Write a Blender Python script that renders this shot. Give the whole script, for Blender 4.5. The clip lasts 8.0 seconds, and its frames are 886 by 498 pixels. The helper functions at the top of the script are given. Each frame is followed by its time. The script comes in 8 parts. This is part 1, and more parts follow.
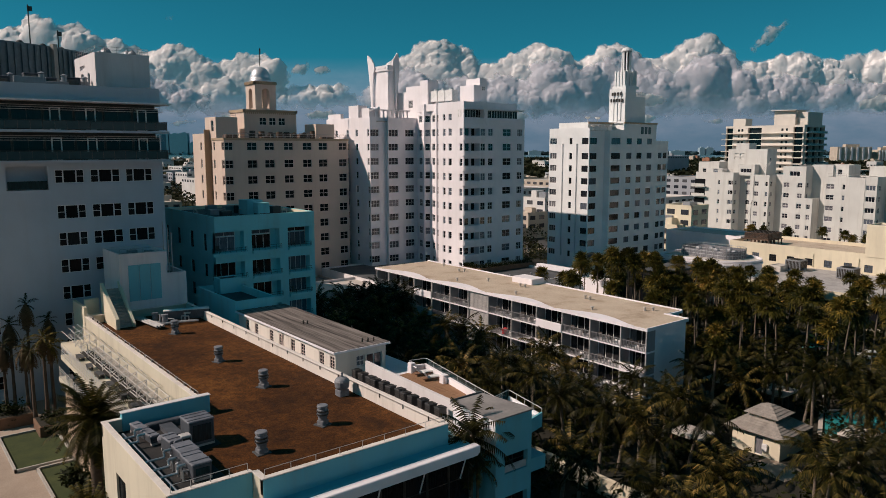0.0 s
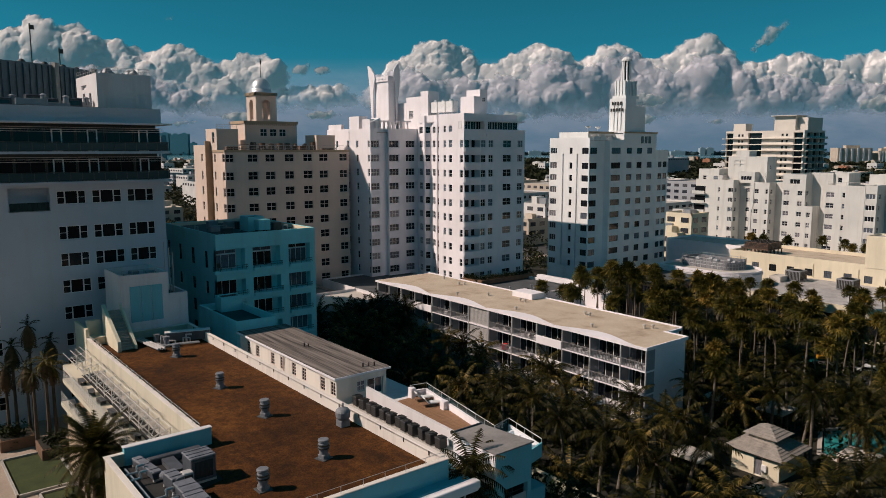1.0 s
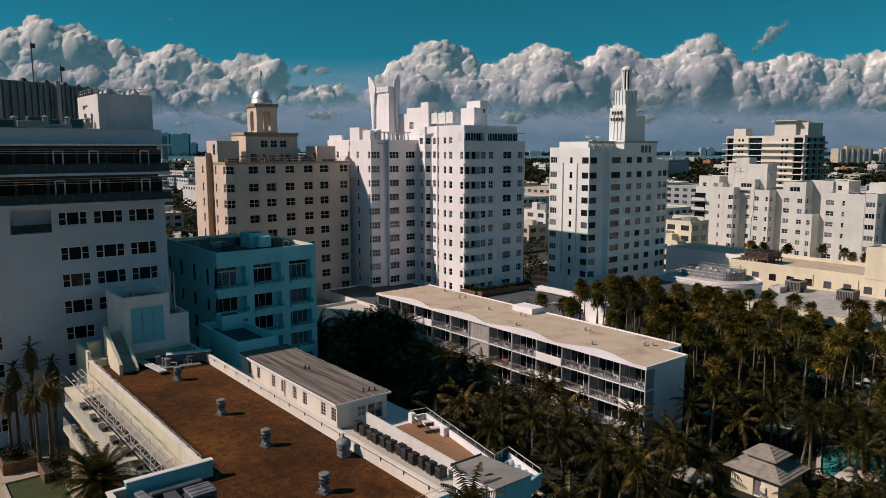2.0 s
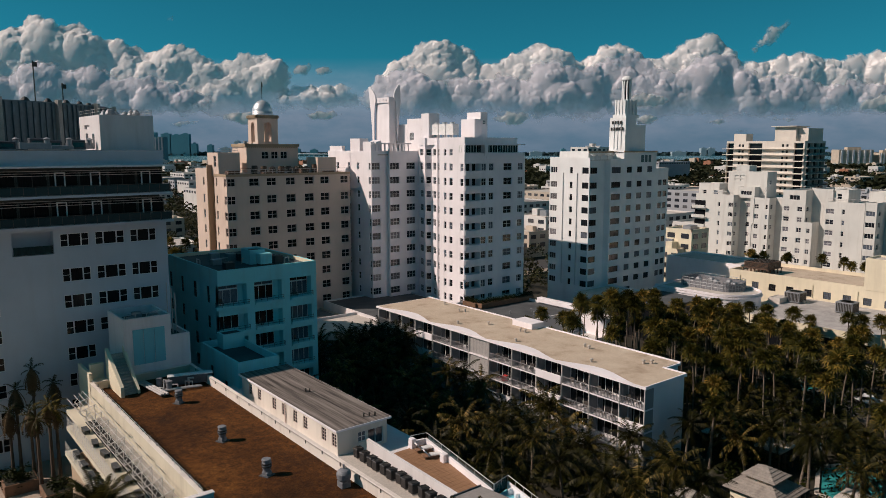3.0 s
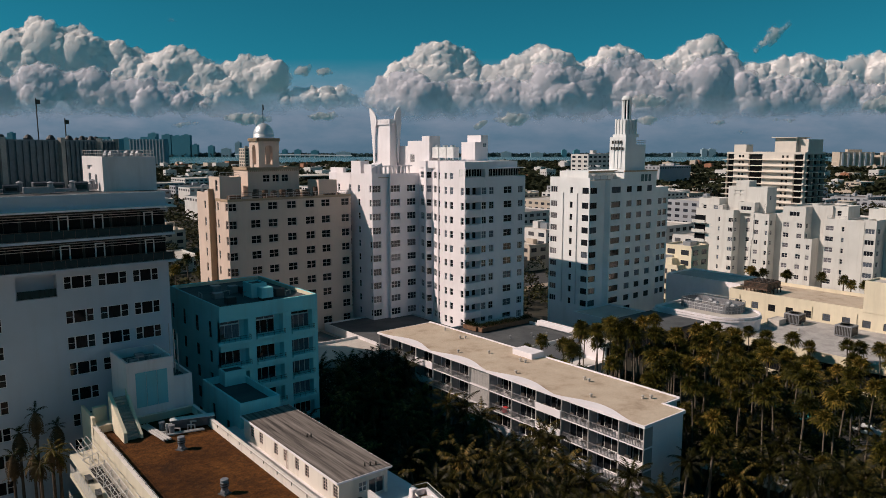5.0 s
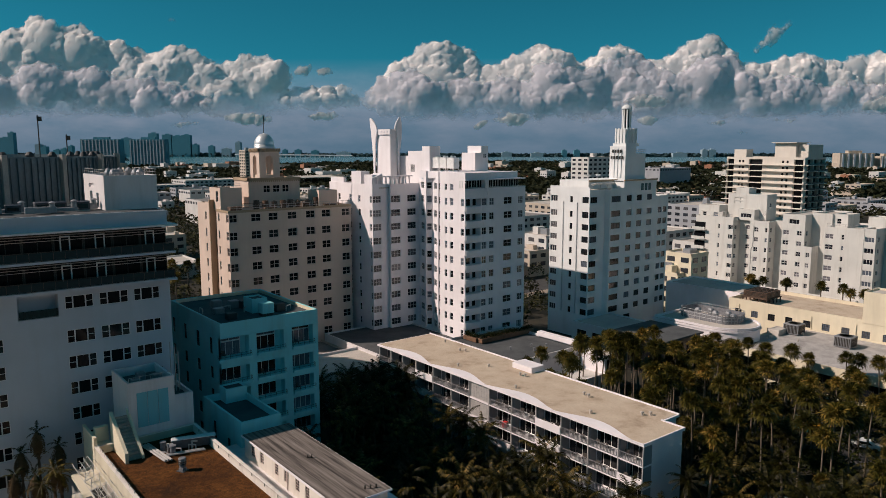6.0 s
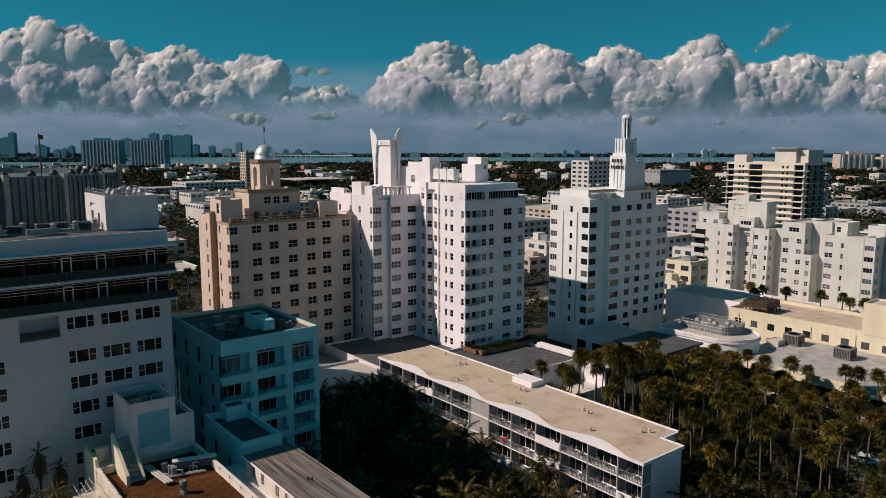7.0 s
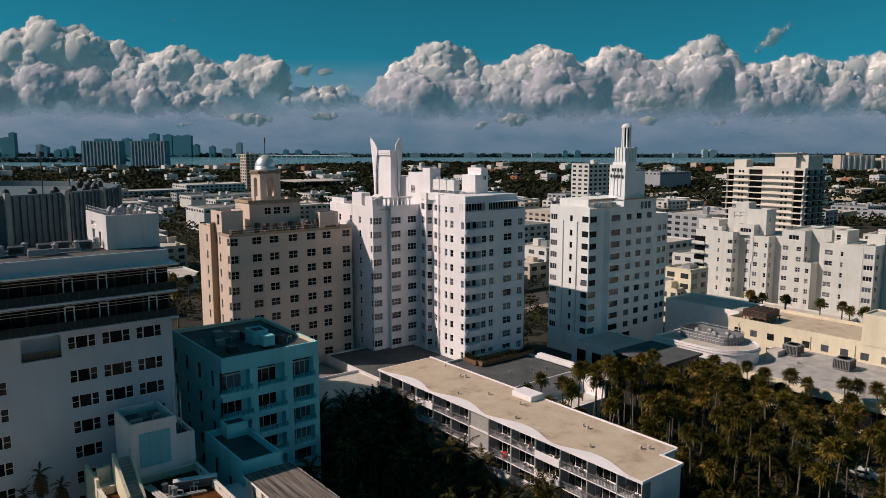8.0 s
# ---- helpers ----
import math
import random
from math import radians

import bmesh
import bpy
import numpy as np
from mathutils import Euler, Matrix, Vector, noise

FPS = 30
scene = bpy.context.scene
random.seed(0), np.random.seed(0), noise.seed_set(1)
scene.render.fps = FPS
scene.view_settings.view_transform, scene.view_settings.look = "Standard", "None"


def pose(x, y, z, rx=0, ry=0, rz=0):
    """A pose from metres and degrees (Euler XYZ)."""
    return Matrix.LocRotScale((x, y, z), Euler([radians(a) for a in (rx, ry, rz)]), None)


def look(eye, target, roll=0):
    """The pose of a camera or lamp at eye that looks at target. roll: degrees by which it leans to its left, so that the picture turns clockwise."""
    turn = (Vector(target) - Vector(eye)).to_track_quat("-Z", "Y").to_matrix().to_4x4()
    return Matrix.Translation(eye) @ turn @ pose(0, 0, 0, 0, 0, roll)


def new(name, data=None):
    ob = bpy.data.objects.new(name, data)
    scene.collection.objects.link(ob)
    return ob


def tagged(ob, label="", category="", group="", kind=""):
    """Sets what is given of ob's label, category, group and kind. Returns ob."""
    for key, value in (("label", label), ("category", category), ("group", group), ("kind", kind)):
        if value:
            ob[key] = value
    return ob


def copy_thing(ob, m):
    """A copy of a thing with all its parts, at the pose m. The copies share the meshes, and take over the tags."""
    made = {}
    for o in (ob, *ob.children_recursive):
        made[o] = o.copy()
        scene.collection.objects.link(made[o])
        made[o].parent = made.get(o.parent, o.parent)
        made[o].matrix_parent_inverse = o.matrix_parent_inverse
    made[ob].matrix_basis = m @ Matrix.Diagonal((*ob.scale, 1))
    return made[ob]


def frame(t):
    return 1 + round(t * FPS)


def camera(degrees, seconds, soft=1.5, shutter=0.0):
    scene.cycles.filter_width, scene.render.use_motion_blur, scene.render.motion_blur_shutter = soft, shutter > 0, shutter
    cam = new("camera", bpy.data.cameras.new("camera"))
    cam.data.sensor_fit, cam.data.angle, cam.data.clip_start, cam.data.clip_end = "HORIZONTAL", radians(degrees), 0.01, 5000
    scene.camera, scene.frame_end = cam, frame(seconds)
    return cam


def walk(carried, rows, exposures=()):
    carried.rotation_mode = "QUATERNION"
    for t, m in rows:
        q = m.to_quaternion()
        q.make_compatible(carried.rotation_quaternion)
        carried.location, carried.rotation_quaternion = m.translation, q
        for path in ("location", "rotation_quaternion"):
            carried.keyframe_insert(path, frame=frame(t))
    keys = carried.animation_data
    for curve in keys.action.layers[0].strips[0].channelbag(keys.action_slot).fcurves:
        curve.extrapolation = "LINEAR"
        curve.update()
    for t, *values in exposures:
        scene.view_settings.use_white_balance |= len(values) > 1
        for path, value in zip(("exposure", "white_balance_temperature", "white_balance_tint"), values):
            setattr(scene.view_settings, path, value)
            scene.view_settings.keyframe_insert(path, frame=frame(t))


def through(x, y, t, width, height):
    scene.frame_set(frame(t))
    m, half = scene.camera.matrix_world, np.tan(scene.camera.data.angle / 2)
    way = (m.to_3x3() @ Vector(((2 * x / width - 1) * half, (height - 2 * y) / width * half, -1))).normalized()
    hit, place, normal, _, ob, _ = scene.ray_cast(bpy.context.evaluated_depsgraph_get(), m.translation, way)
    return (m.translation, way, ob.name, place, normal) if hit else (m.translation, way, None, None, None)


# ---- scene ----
import functools

cam = camera(62.8, 8.0, soft=0.8)
EXPOSURE = 0.0
METRES, EYE, TILT, LEAN, TURN = 19.5, 33.0, -7.9, 0.0, -38.8
ROWS = [
    (0.0, 0.0, 0.0, 0.0, 0.0, 0.0, -0.0),
    (0.5, -0.0001, -0.007, 0.0604, 0.01, -0.01, 0.0),
    (1.0, 0.0001, -0.0145, 0.1216, 0.03, -0.01, 0.0),
    (1.5, 0.0011, -0.0219, 0.1828, 0.05, -0.02, 0.02),
    (3.0, 0.0049, -0.0473, 0.373, 0.11, -0.06, -0.01),
    (3.5, 0.0056, -0.0547, 0.4325, 0.13, -0.05, -0.01),
    (4.0, 0.0056, -0.062, 0.493, 0.15, -0.04, 0.0),
    (4.5, 0.0068, -0.0701, 0.5595, 0.16, -0.05, 0.01),
    (6.0, 0.0072, -0.0934, 0.7435, 0.18, -0.09, -0.05),
    (6.5, 0.0087, -0.1009, 0.804, 0.19, -0.11, -0.05),
    (7.0, 0.0098, -0.1097, 0.8705, 0.21, -0.11, -0.05),
    (7.5, 0.0108, -0.1169, 0.9306, 0.22, -0.12, -0.06),
    (8.0, 0.0117, -0.1238, 0.9921, 0.23, -0.13, -0.07),
]
walk(cam, [(t, pose(0, 0, EYE, TILT, LEAN, TURN) @ pose(METRES * x, METRES * y, METRES * z, 90 + pitch, roll, yaw)) for t, x, y, z, yaw, pitch, roll in ROWS], exposures=[(0.0, EXPOSURE), (8.0, EXPOSURE)])

# ---- light: low afternoon sun over a clear teal sky ----
SUN_WAY = Vector((0.66, -0.41, -0.63)).normalized()
SUN_ELEVATION = math.asin(-SUN_WAY.z)
world = bpy.data.worlds.new("sky")
scene.world = world
world.use_nodes = True
wn, wl = world.node_tree.nodes, world.node_tree.links
sky = wn.new("ShaderNodeTexSky")
sky.sky_type, sky.sun_disc = "NISHITA", False
sky.sun_elevation = SUN_ELEVATION
sky.sun_rotation = math.atan2(-SUN_WAY.x, -SUN_WAY.y)
sky.air_density, sky.dust_density, sky.ozone_density = 1.0, 0.4, 2.0
tint = wn.new("ShaderNodeMix")
tint.data_type, tint.blend_type = "RGBA", "MULTIPLY"
tint.inputs[0].default_value = 1.0
tint.inputs[7].default_value = (0.12, 0.57, 0.71, 1)
wl.new(sky.outputs[0], tint.inputs[6])
grey = wn.new("ShaderNodeRGBToBW")
teal = wn.new("ShaderNodeMix")
teal.data_type, teal.blend_type = "RGBA", "MULTIPLY"
teal.inputs[0].default_value = 1.0
teal.inputs[7].default_value = (0.03, 0.575, 0.845, 1)
even = wn.new("ShaderNodeMix")
even.data_type = "RGBA"
even.inputs[0].default_value = 0.75
wl.new(sky.outputs[0], grey.inputs[0])
wl.new(grey.outputs[0], teal.inputs[6])
wl.new(tint.outputs[2], even.inputs[6])
wl.new(teal.outputs[2], even.inputs[7])
wl.new(even.outputs[2], wn["Background"].inputs[0])
wn["Background"].inputs[1].default_value = 0.071
sun = new("sun", bpy.data.lights.new("sun", "SUN"))
sun.data.energy, sun.data.angle, sun.data.color = 4.2, radians(0.5), (1.0, 0.82, 0.71)
sun.matrix_world = look((0, 0, 300), Vector((0, 0, 300)) + SUN_WAY)

# ---- small mesh kit ----
class Geo:
    """Gathers vertices and faces for one mesh."""

    def __init__(self):
        self.v, self.f = [], []

    def poly(self, *pts):
        n = len(self.v)
        self.v.extend(tuple(p) for p in pts)
        self.f.append(tuple(range(n, n + len(pts))))
        return self

    def box(self, x0, x1, y0, y1, z0, z1, m=None):
        n = len(self.v)
        pts = [Vector((x, y, z)) for z in (z0, z1) for x, y in ((x0, y0), (x1, y0), (x1, y1), (x0, y1))]
        self.v.extend(tuple(m @ p if m else p) for p in pts)
        for q in ((3, 2, 1, 0), (4, 5, 6, 7), (0, 1, 5, 4), (1, 2, 6, 5), (2, 3, 7, 6), (3, 0, 4, 7)):
            self.f.append(tuple(n + i for i in q))
        return self

    def bevel_box(self, x0, x1, y0, y1, z0, z1, b=0.04, m=None):
        """A box whose upright and top edges are cut."""
        ring = [(x0 + b, y0), (x1 - b, y0), (x1, y0 + b), (x1, y1 - b), (x1 - b, y1), (x0 + b, y1), (x0, y1 - b), (x0, y0 + b)]
        cx, cy = (x0 + x1) / 2, (y0 + y1) / 2
        inner = [(x + (b if x < cx else -b), y + (b if y < cy else -b)) for x, y in ring]
        self.loft([[(x, y, z0) for x, y in ring], [(x, y, z1 - b) for x, y in ring], [(x, y, z1) for x, y in inner]], m)
        return self

    def prism(self, pts, z0, z1, m=None):
        self.loft([[(x, y, z0) for x, y in pts], [(x, y, z1) for x, y in pts]], m)
        return self

    def loft(self, rings, m=None, caps=True):
        n, k = len(self.v), len(rings[0])
        for r in rings:
            self.v.extend(tuple(m @ Vector(p)) if m else tuple(p) for p in r)
        for i in range(len(rings) - 1):
            for j in range(k):
                a, b = n + i * k + j, n + i * k + (j + 1) % k
                self.f.append((a, b, b + k, a + k))
        if caps:
            self.f.append(tuple(n + j for j in reversed(range(k))))
            self.f.append(tuple(n + (len(rings) - 1) * k + j for j in range(k)))
        return self

    def tube(self, a, b, r, k=6, r2=None):
        a, b = Vector(a), Vector(b)
        q = (b - a).to_track_quat("Z", "Y")
        r2 = r if r2 is None else r2
        ring = [(math.cos(2 * math.pi * j / k), math.sin(2 * math.pi * j / k)) for j in range(k)]
        self.loft([[tuple(a + q @ Vector((c * r, s * r, 0))) for c, s in ring],
                   [tuple(b + q @ Vector((c * r2, s * r2, 0))) for c, s in ring]])
        return self

    def turned(self, x, y, profile, k=16):
        """A turned body: profile rows of (radius, z)."""
        self.loft([[(x + r * math.cos(2 * math.pi * j / k), y + r * math.sin(2 * math.pi * j / k), z) for j in range(k)] for r, z in profile])
        return self

    def mesh(self, name, mat=None, smooth=False):
        me = bpy.data.meshes.new(name)
        me.from_pydata(self.v, [], self.f)
        if mat:
            me.materials.append(mat)
        if smooth:
            me.polygons.foreach_set("use_smooth", [True] * len(me.polygons))
        if name == "wall":
            bm = bmesh.new()
            bm.from_mesh(me)
            bmesh.ops.remove_doubles(bm, verts=bm.verts, dist=0.002)
            bm.to_mesh(me)
            bm.free()
        me.update()
        return me


def thing(name, at, label, category, group="", kind="", turn=0.0):
    """An Empty at a thing's base."""
    ob = new(name)
    ob.empty_display_size = 0.3
    ob.matrix_basis = pose(*at, 0, 0, turn)
    return tagged(ob, label, category, group, kind)


def part(name, geo, mat, parent, label="", local=False, smooth=False):
    """One mesh under a thing or a part. Vertices are world places, or places in the parent's own axes if local."""
    me = geo if isinstance(geo, bpy.types.Mesh) else geo.mesh(name, mat, smooth)
    ob = new(name, me)
    ob.parent = parent
    if not local and parent.type == "EMPTY":
        ob.matrix_parent_inverse = parent.matrix_basis.inverted()
    if label:
        ob["label"] = label
    return ob


def single(name, geo, mat, label, category="", group="", kind="", smooth=False):
    """A thing that is one mesh."""
    return tagged(new(name, geo.mesh(name, mat, smooth)), label, category, group, kind)


# ---- materials ----
def mat_base(name):
    m = bpy.data.materials.new(name)
    m.use_nodes = True
    nt = m.node_tree
    return m, nt, nt.nodes["Principled BSDF"]


def noise_tex(nt, scale, detail=4.0, rough=0.55, stretch=(1, 1, 1), coords="Object"):
    tc = nt.nodes.new("ShaderNodeTexCoord")
    mp = nt.nodes.new("ShaderNodeMapping")
    mp.inputs["Scale"].default_value = stretch
    tx = nt.nodes.new("ShaderNodeTexNoise")
    tx.inputs["Scale"].default_value, tx.inputs["Detail"].default_value, tx.inputs["Roughness"].default_value = scale, detail, rough
    nt.links.new(tc.outputs[coords], mp.inputs[0])
    nt.links.new(mp.outputs[0], tx.inputs["Vector"])
    return tx.outputs["Fac"]


def ramp(nt, fac, stops):
    r = nt.nodes.new("ShaderNodeValToRGB")
    while len(r.color_ramp.elements) < len(stops):
        r.color_ramp.elements.new(0.5)
    for e, (p, c) in zip(r.color_ramp.elements, stops):
        e.position, e.color = p, (*c, 1)
    nt.links.new(fac, r.inputs[0])
    return r.outputs[0]


def mixed(nt, fac, a, b, mode="MIX"):
    x = nt.nodes.new("ShaderNodeMix")
    x.data_type, x.blend_type = "RGBA", mode
    for slot, val in ((0, fac), (6, a), (7, b)):
        if isinstance(val, (int, float)):
            x.inputs[slot].default_value = val
        elif isinstance(val, tuple):
            x.inputs[slot].default_value = (*val, 1)
        else:
            nt.links.new(val, x.inputs[slot])
    return x.outputs[2]


def bump(nt, bsdf, height, strength, distance):
    b = nt.nodes.new("ShaderNodeBump")
    b.inputs["Strength"].default_value, b.inputs["Distance"].default_value = strength, distance
    nt.links.new(height, b.inputs["Height"])
    nt.links.new(b.outputs[0], bsdf.inputs["Normal"])


def scaled(c, k):
    return tuple(min(1.0, v * k) for v in c)


def stucco(name, color, dirt=(0.25, 0.2, 0.16), stain=0.25, rough=0.85):
    """Painted render: broad fading, rain streaks and a fine grain."""
    m, nt, b = mat_base(name)
    broad = ramp(nt, noise_tex(nt, 0.16, 5), [(0.3, scaled(color, 0.9)), (0.7, scaled(color, 1.05))])
    streak = ramp(nt, noise_tex(nt, 0.55, 6, 0.65, (1, 1, 0.12)), [(0.5, (0, 0, 0)), (0.78, (1, 1, 1))])
    s = nt.nodes.new("ShaderNodeMath")
    s.operation = "MULTIPLY"
    s.inputs[1].default_value = stain
    nt.links.new(streak, s.inputs[0])
    nt.links.new(mixed(nt, s.outputs[0], broad, dirt), b.inputs["Base Color"])
    b.inputs["Roughness"].default_value = rough
    bump(nt, b, noise_tex(nt, 9, 5), 0.25, 0.02)
    return m


def blotchy(name, stops, scale, fine, rough=0.9, bump_d=0.02, fine_mix=0.35, stretch=(1, 1, 1), metal=0.0):
    """A surface with patches at one scale and grain at another."""
    m, nt, b = mat_base(name)
    base = ramp(nt, noise_tex(nt, scale, 6, 0.6, stretch), stops)
    grain = ramp(nt, noise_tex(nt, fine, 6, 0.7, stretch), [(0.3, (0.45, 0.45, 0.45)), (0.7, (1.25, 1.25, 1.25))])
    nt.links.new(mixed(nt, fine_mix, base, mixed(nt, 1.0, base, grain, "MULTIPLY")), b.inputs["Base Color"])
    b.inputs["Roughness"].default_value, b.inputs["Metallic"].default_value = rough, metal
    bump(nt, b, noise_tex(nt, fine, 5), 0.4, bump_d)
    return m


def plain(name, color, rough=0.5, metal=0.0, vary=0.12, scale=2.0):
    m, nt, b = mat_base(name)
    nt.links.new(ramp(nt, noise_tex(nt, scale, 5), [(0.3, scaled(color, 1 - vary)), (0.7, scaled(color, 1 + vary))]), b.inputs["Base Color"])
    b.inputs["Roughness"].default_value, b.inputs["Metallic"].default_value = rough, metal
    return m


def window_glass(name, dark, curtain, share):
    """Glass with a dark room or a drawn curtain behind it, room by room."""
    m, nt, b = mat_base(name)
    info = nt.nodes.new("ShaderNodeObjectInfo")
    pick = ramp(nt, info.outputs["Random"], [(0.0, dark), (share, scaled(dark, 1.6)), (share + 0.02, scaled(curtain, 0.55)), (1.0, curtain)])
    fold = ramp(nt, noise_tex(nt, 3.0, 3, 0.5, (3, 3, 0.4)), [(0.35, (0.55, 0.55, 0.55)), (0.65, (1, 1, 1))])
    nt.links.new(mixed(nt, 1.0, pick, fold, "MULTIPLY"), b.inputs["Base Color"])
    b.inputs["Roughness"].default_value, b.inputs["IOR"].default_value = 0.06, 1.5
    bump(nt, b, noise_tex(nt, 0.8, 2), 0.05, 0.05)
    return m


def gravel():
    """Brown roof gravel: broad stains, patches a step wide, pale worn spots and a coarse grain."""
    m, nt, b = mat_base("brown roof gravel")
    broad = ramp(nt, noise_tex(nt, 0.11, 5, 0.6), [(0.32, (0.042, 0.0148, 0.0026)), (0.5, (0.088, 0.031, 0.0056)), (0.7, (0.15, 0.057, 0.0115))])
    patch = ramp(nt, noise_tex(nt, 1.5, 8, 0.7), [(0.34, (0.5, 0.48, 0.46)), (0.5, (0.9, 0.9, 0.9)), (0.66, (1.3, 1.36, 1.4))])
    stain = ramp(nt, noise_tex(nt, 0.33, 6, 0.7, (1, 0.55, 1)), [(0.55, (0, 0, 0)), (0.68, (0.75, 0.75, 0.75))])
    worn = ramp(nt, noise_tex(nt, 0.42, 8, 0.72), [(0.64, (0, 0, 0)), (0.76, (0.55, 0.55, 0.55))])
    grain = ramp(nt, noise_tex(nt, 7, 5, 0.8), [(0.38, (0.2, 0.2, 0.2)), (0.62, (1.5, 1.5, 1.5))])
    c = mixed(nt, 1.0, broad, patch, "MULTIPLY")
    c = mixed(nt, stain, c, (0.024, 0.0105, 0.004))
    c = mixed(nt, worn, c, (0.26, 0.16, 0.075))
    c = mixed(nt, 0.7, c, mixed(nt, 1.0, c, grain, "MULTIPLY"))
    nt.links.new(c, b.inputs["Base Color"])
    b.inputs["Roughness"].default_value = 0.97
    b.inputs["Specular IOR Level"].default_value = 0.2
    bump(nt, b, noise_tex(nt, 9, 6, 0.7), 0.6, 0.05)
    return m


def leaf(name, stops, rough=0.55, through_light=0.25):
    m, nt, b = mat_base(name)
    geo = nt.nodes.new("ShaderNodeNewGeometry")
    info = nt.nodes.new("ShaderNodeObjectInfo")
    add = nt.nodes.new("ShaderNodeMath")
    add.operation = "MULTIPLY_ADD"
    add.inputs[1].default_value, add.inputs[2].default_value = 0.55, 0.0
    nt.links.new(geo.outputs["Random Per Island"], add.inputs[0])
    add2 = nt.nodes.new("ShaderNodeMath")
    add2.operation = "MULTIPLY_ADD"
    add2.inputs[1].default_value = 0.45
    nt.links.new(info.outputs["Random"], add2.inputs[0])
    nt.links.new(add.outputs[0], add2.inputs[2])
    col = ramp(nt, add2.outputs[0], stops)
    nt.links.new(col, b.inputs["Base Color"])
    b.inputs["Roughness"].default_value = rough
    b.inputs["Specular IOR Level"].default_value = 0.1
    tr = nt.nodes.new("ShaderNodeBsdfTranslucent")
    nt.links.new(col, tr.inputs[0])
    mx = nt.nodes.new("ShaderNodeMixShader")
    mx.inputs[0].default_value = through_light
    nt.links.new(b.outputs[0], mx.inputs[1])
    nt.links.new(tr.outputs[0], mx.inputs[2])
    nt.links.new(mx.outputs[0], nt.nodes["Material Output"].inputs[0])
    return m


WHITE = stucco("white stucco", (0.85, 0.805, 0.83), stain=0.12)
WHITE_OLD = stucco("weathered white stucco", (0.73, 0.695, 0.70), stain=0.32)
CREAM = stucco("cream stucco", (0.74, 0.66, 0.50), stain=0.25)
IVORY = stucco("ivory stucco", (0.60, 0.545, 0.43), stain=0.4)
PARAPET = stucco("stained cream parapet", (0.75, 0.68, 0.62), stain=0.5)
VENTGREY = blotchy("weathered vent metal", [(0.3, (0.12, 0.125, 0.14)), (0.7, (0.25, 0.255, 0.275))], 1.6, 9, 0.6, 0.004)
NEAR_BLACK = blotchy("near-black surface", [(0.3, (0.010, 0.010, 0.011)), (0.7, (0.032, 0.03, 0.028))], 0.6, 6, 0.8, 0.01)
# plant tops pale as sunlit, sides dark as shaded: light put into two colours
LIT_TOP = blotchy("sunlit plant lid", [(0.3, (0.10, 0.105, 0.125)), (0.7, (0.22, 0.23, 0.26))], 0.9, 8, 0.6, 0.004)
SHADED_CASING = blotchy("weathered shade-dark plant casing", [(0.3, (0.04, 0.045, 0.055)), (0.7, (0.10, 0.108, 0.125))], 0.7, 8, 0.6, 0.005)
TAN = stucco("tan stucco", (0.68, 0.54, 0.455), (0.3, 0.2, 0.15), 0.18)
TAN_TRIM = stucco("brown stucco trim", (0.42, 0.31, 0.21), stain=0.3)
TEAL = stucco("bright shade teal stucco", (0.29, 0.72, 0.76), stain=0.3)
# pale walls turned from the sun: their teal shade put into the colour
SHADE_TEAL = stucco("shade teal stucco", (0.16, 0.48, 0.56), stain=0.28)
HOTEL = stucco("hotel grey white stucco", (0.48, 0.535, 0.60), stain=0.14)
GRAVEL = gravel()
DUNE = blotchy("sandy roof coating", [(0.28, (0.36, 0.27, 0.19)), (0.45, (0.54, 0.43, 0.325)), (0.8, (0.66, 0.56, 0.44))], 0.3, 6, 0.9, 0.01)
FELT = blotchy("grey roof felt", [(0.3, (0.16, 0.145, 0.14)), (0.55, (0.25, 0.23, 0.22)), (0.8, (0.36, 0.33, 0.31))], 0.2, 5, 0.9, 0.01)
DARK_FELT = blotchy("dark roof felt", [(0.3, (0.05, 0.055, 0.06)), (0.7, (0.11, 0.115, 0.12))], 0.25, 6, 0.85, 0.01)
PALE_ROOF = blotchy("pale roof membrane", [(0.25, (0.42, 0.38, 0.34)), (0.55, (0.56, 0.51, 0.46)), (0.8, (0.66, 0.62, 0.57))], 0.18, 5, 0.85, 0.01)
STREAKED = blotchy("weathered roof sheet", [(0.36, (0.05, 0.040, 0.036)), (0.48, (0.16, 0.133, 0.117)), (0.68, (0.28, 0.24, 0.215))], 2.6, 7, 0.85, 0.01, 0.5, (1, 0.04, 1))
CONCRETE = blotchy("concrete", [(0.3, (0.34, 0.31, 0.28)), (0.7, (0.46, 0.43, 0.39))], 0.5, 8, 0.9, 0.01)
PAVING = blotchy("sand paving", [(0.3, (0.32, 0.25, 0.195)), (0.7, (0.42, 0.335, 0.265))], 0.3, 9, 0.9, 0.01)
ASPHALT = blotchy("asphalt", [(0.3, (0.04, 0.04, 0.042)), (0.7, (0.075, 0.072, 0.07))], 0.3, 12, 0.9, 0.01)
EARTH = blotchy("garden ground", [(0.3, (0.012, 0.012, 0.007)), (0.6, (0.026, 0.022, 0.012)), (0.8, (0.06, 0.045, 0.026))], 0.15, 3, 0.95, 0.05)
LAWN = blotchy("lawn", [(0.3, (0.022, 0.036, 0.006)), (0.7, (0.05, 0.065, 0.012))], 0.8, 25, 0.9, 0.03)
WOOD = blotchy("deck boards", [(0.3, (0.22, 0.11, 0.055)), (0.7, (0.34, 0.19, 0.10))], 1.2, 9, 0.75, 0.01, 0.4, (6, 0.4, 1))
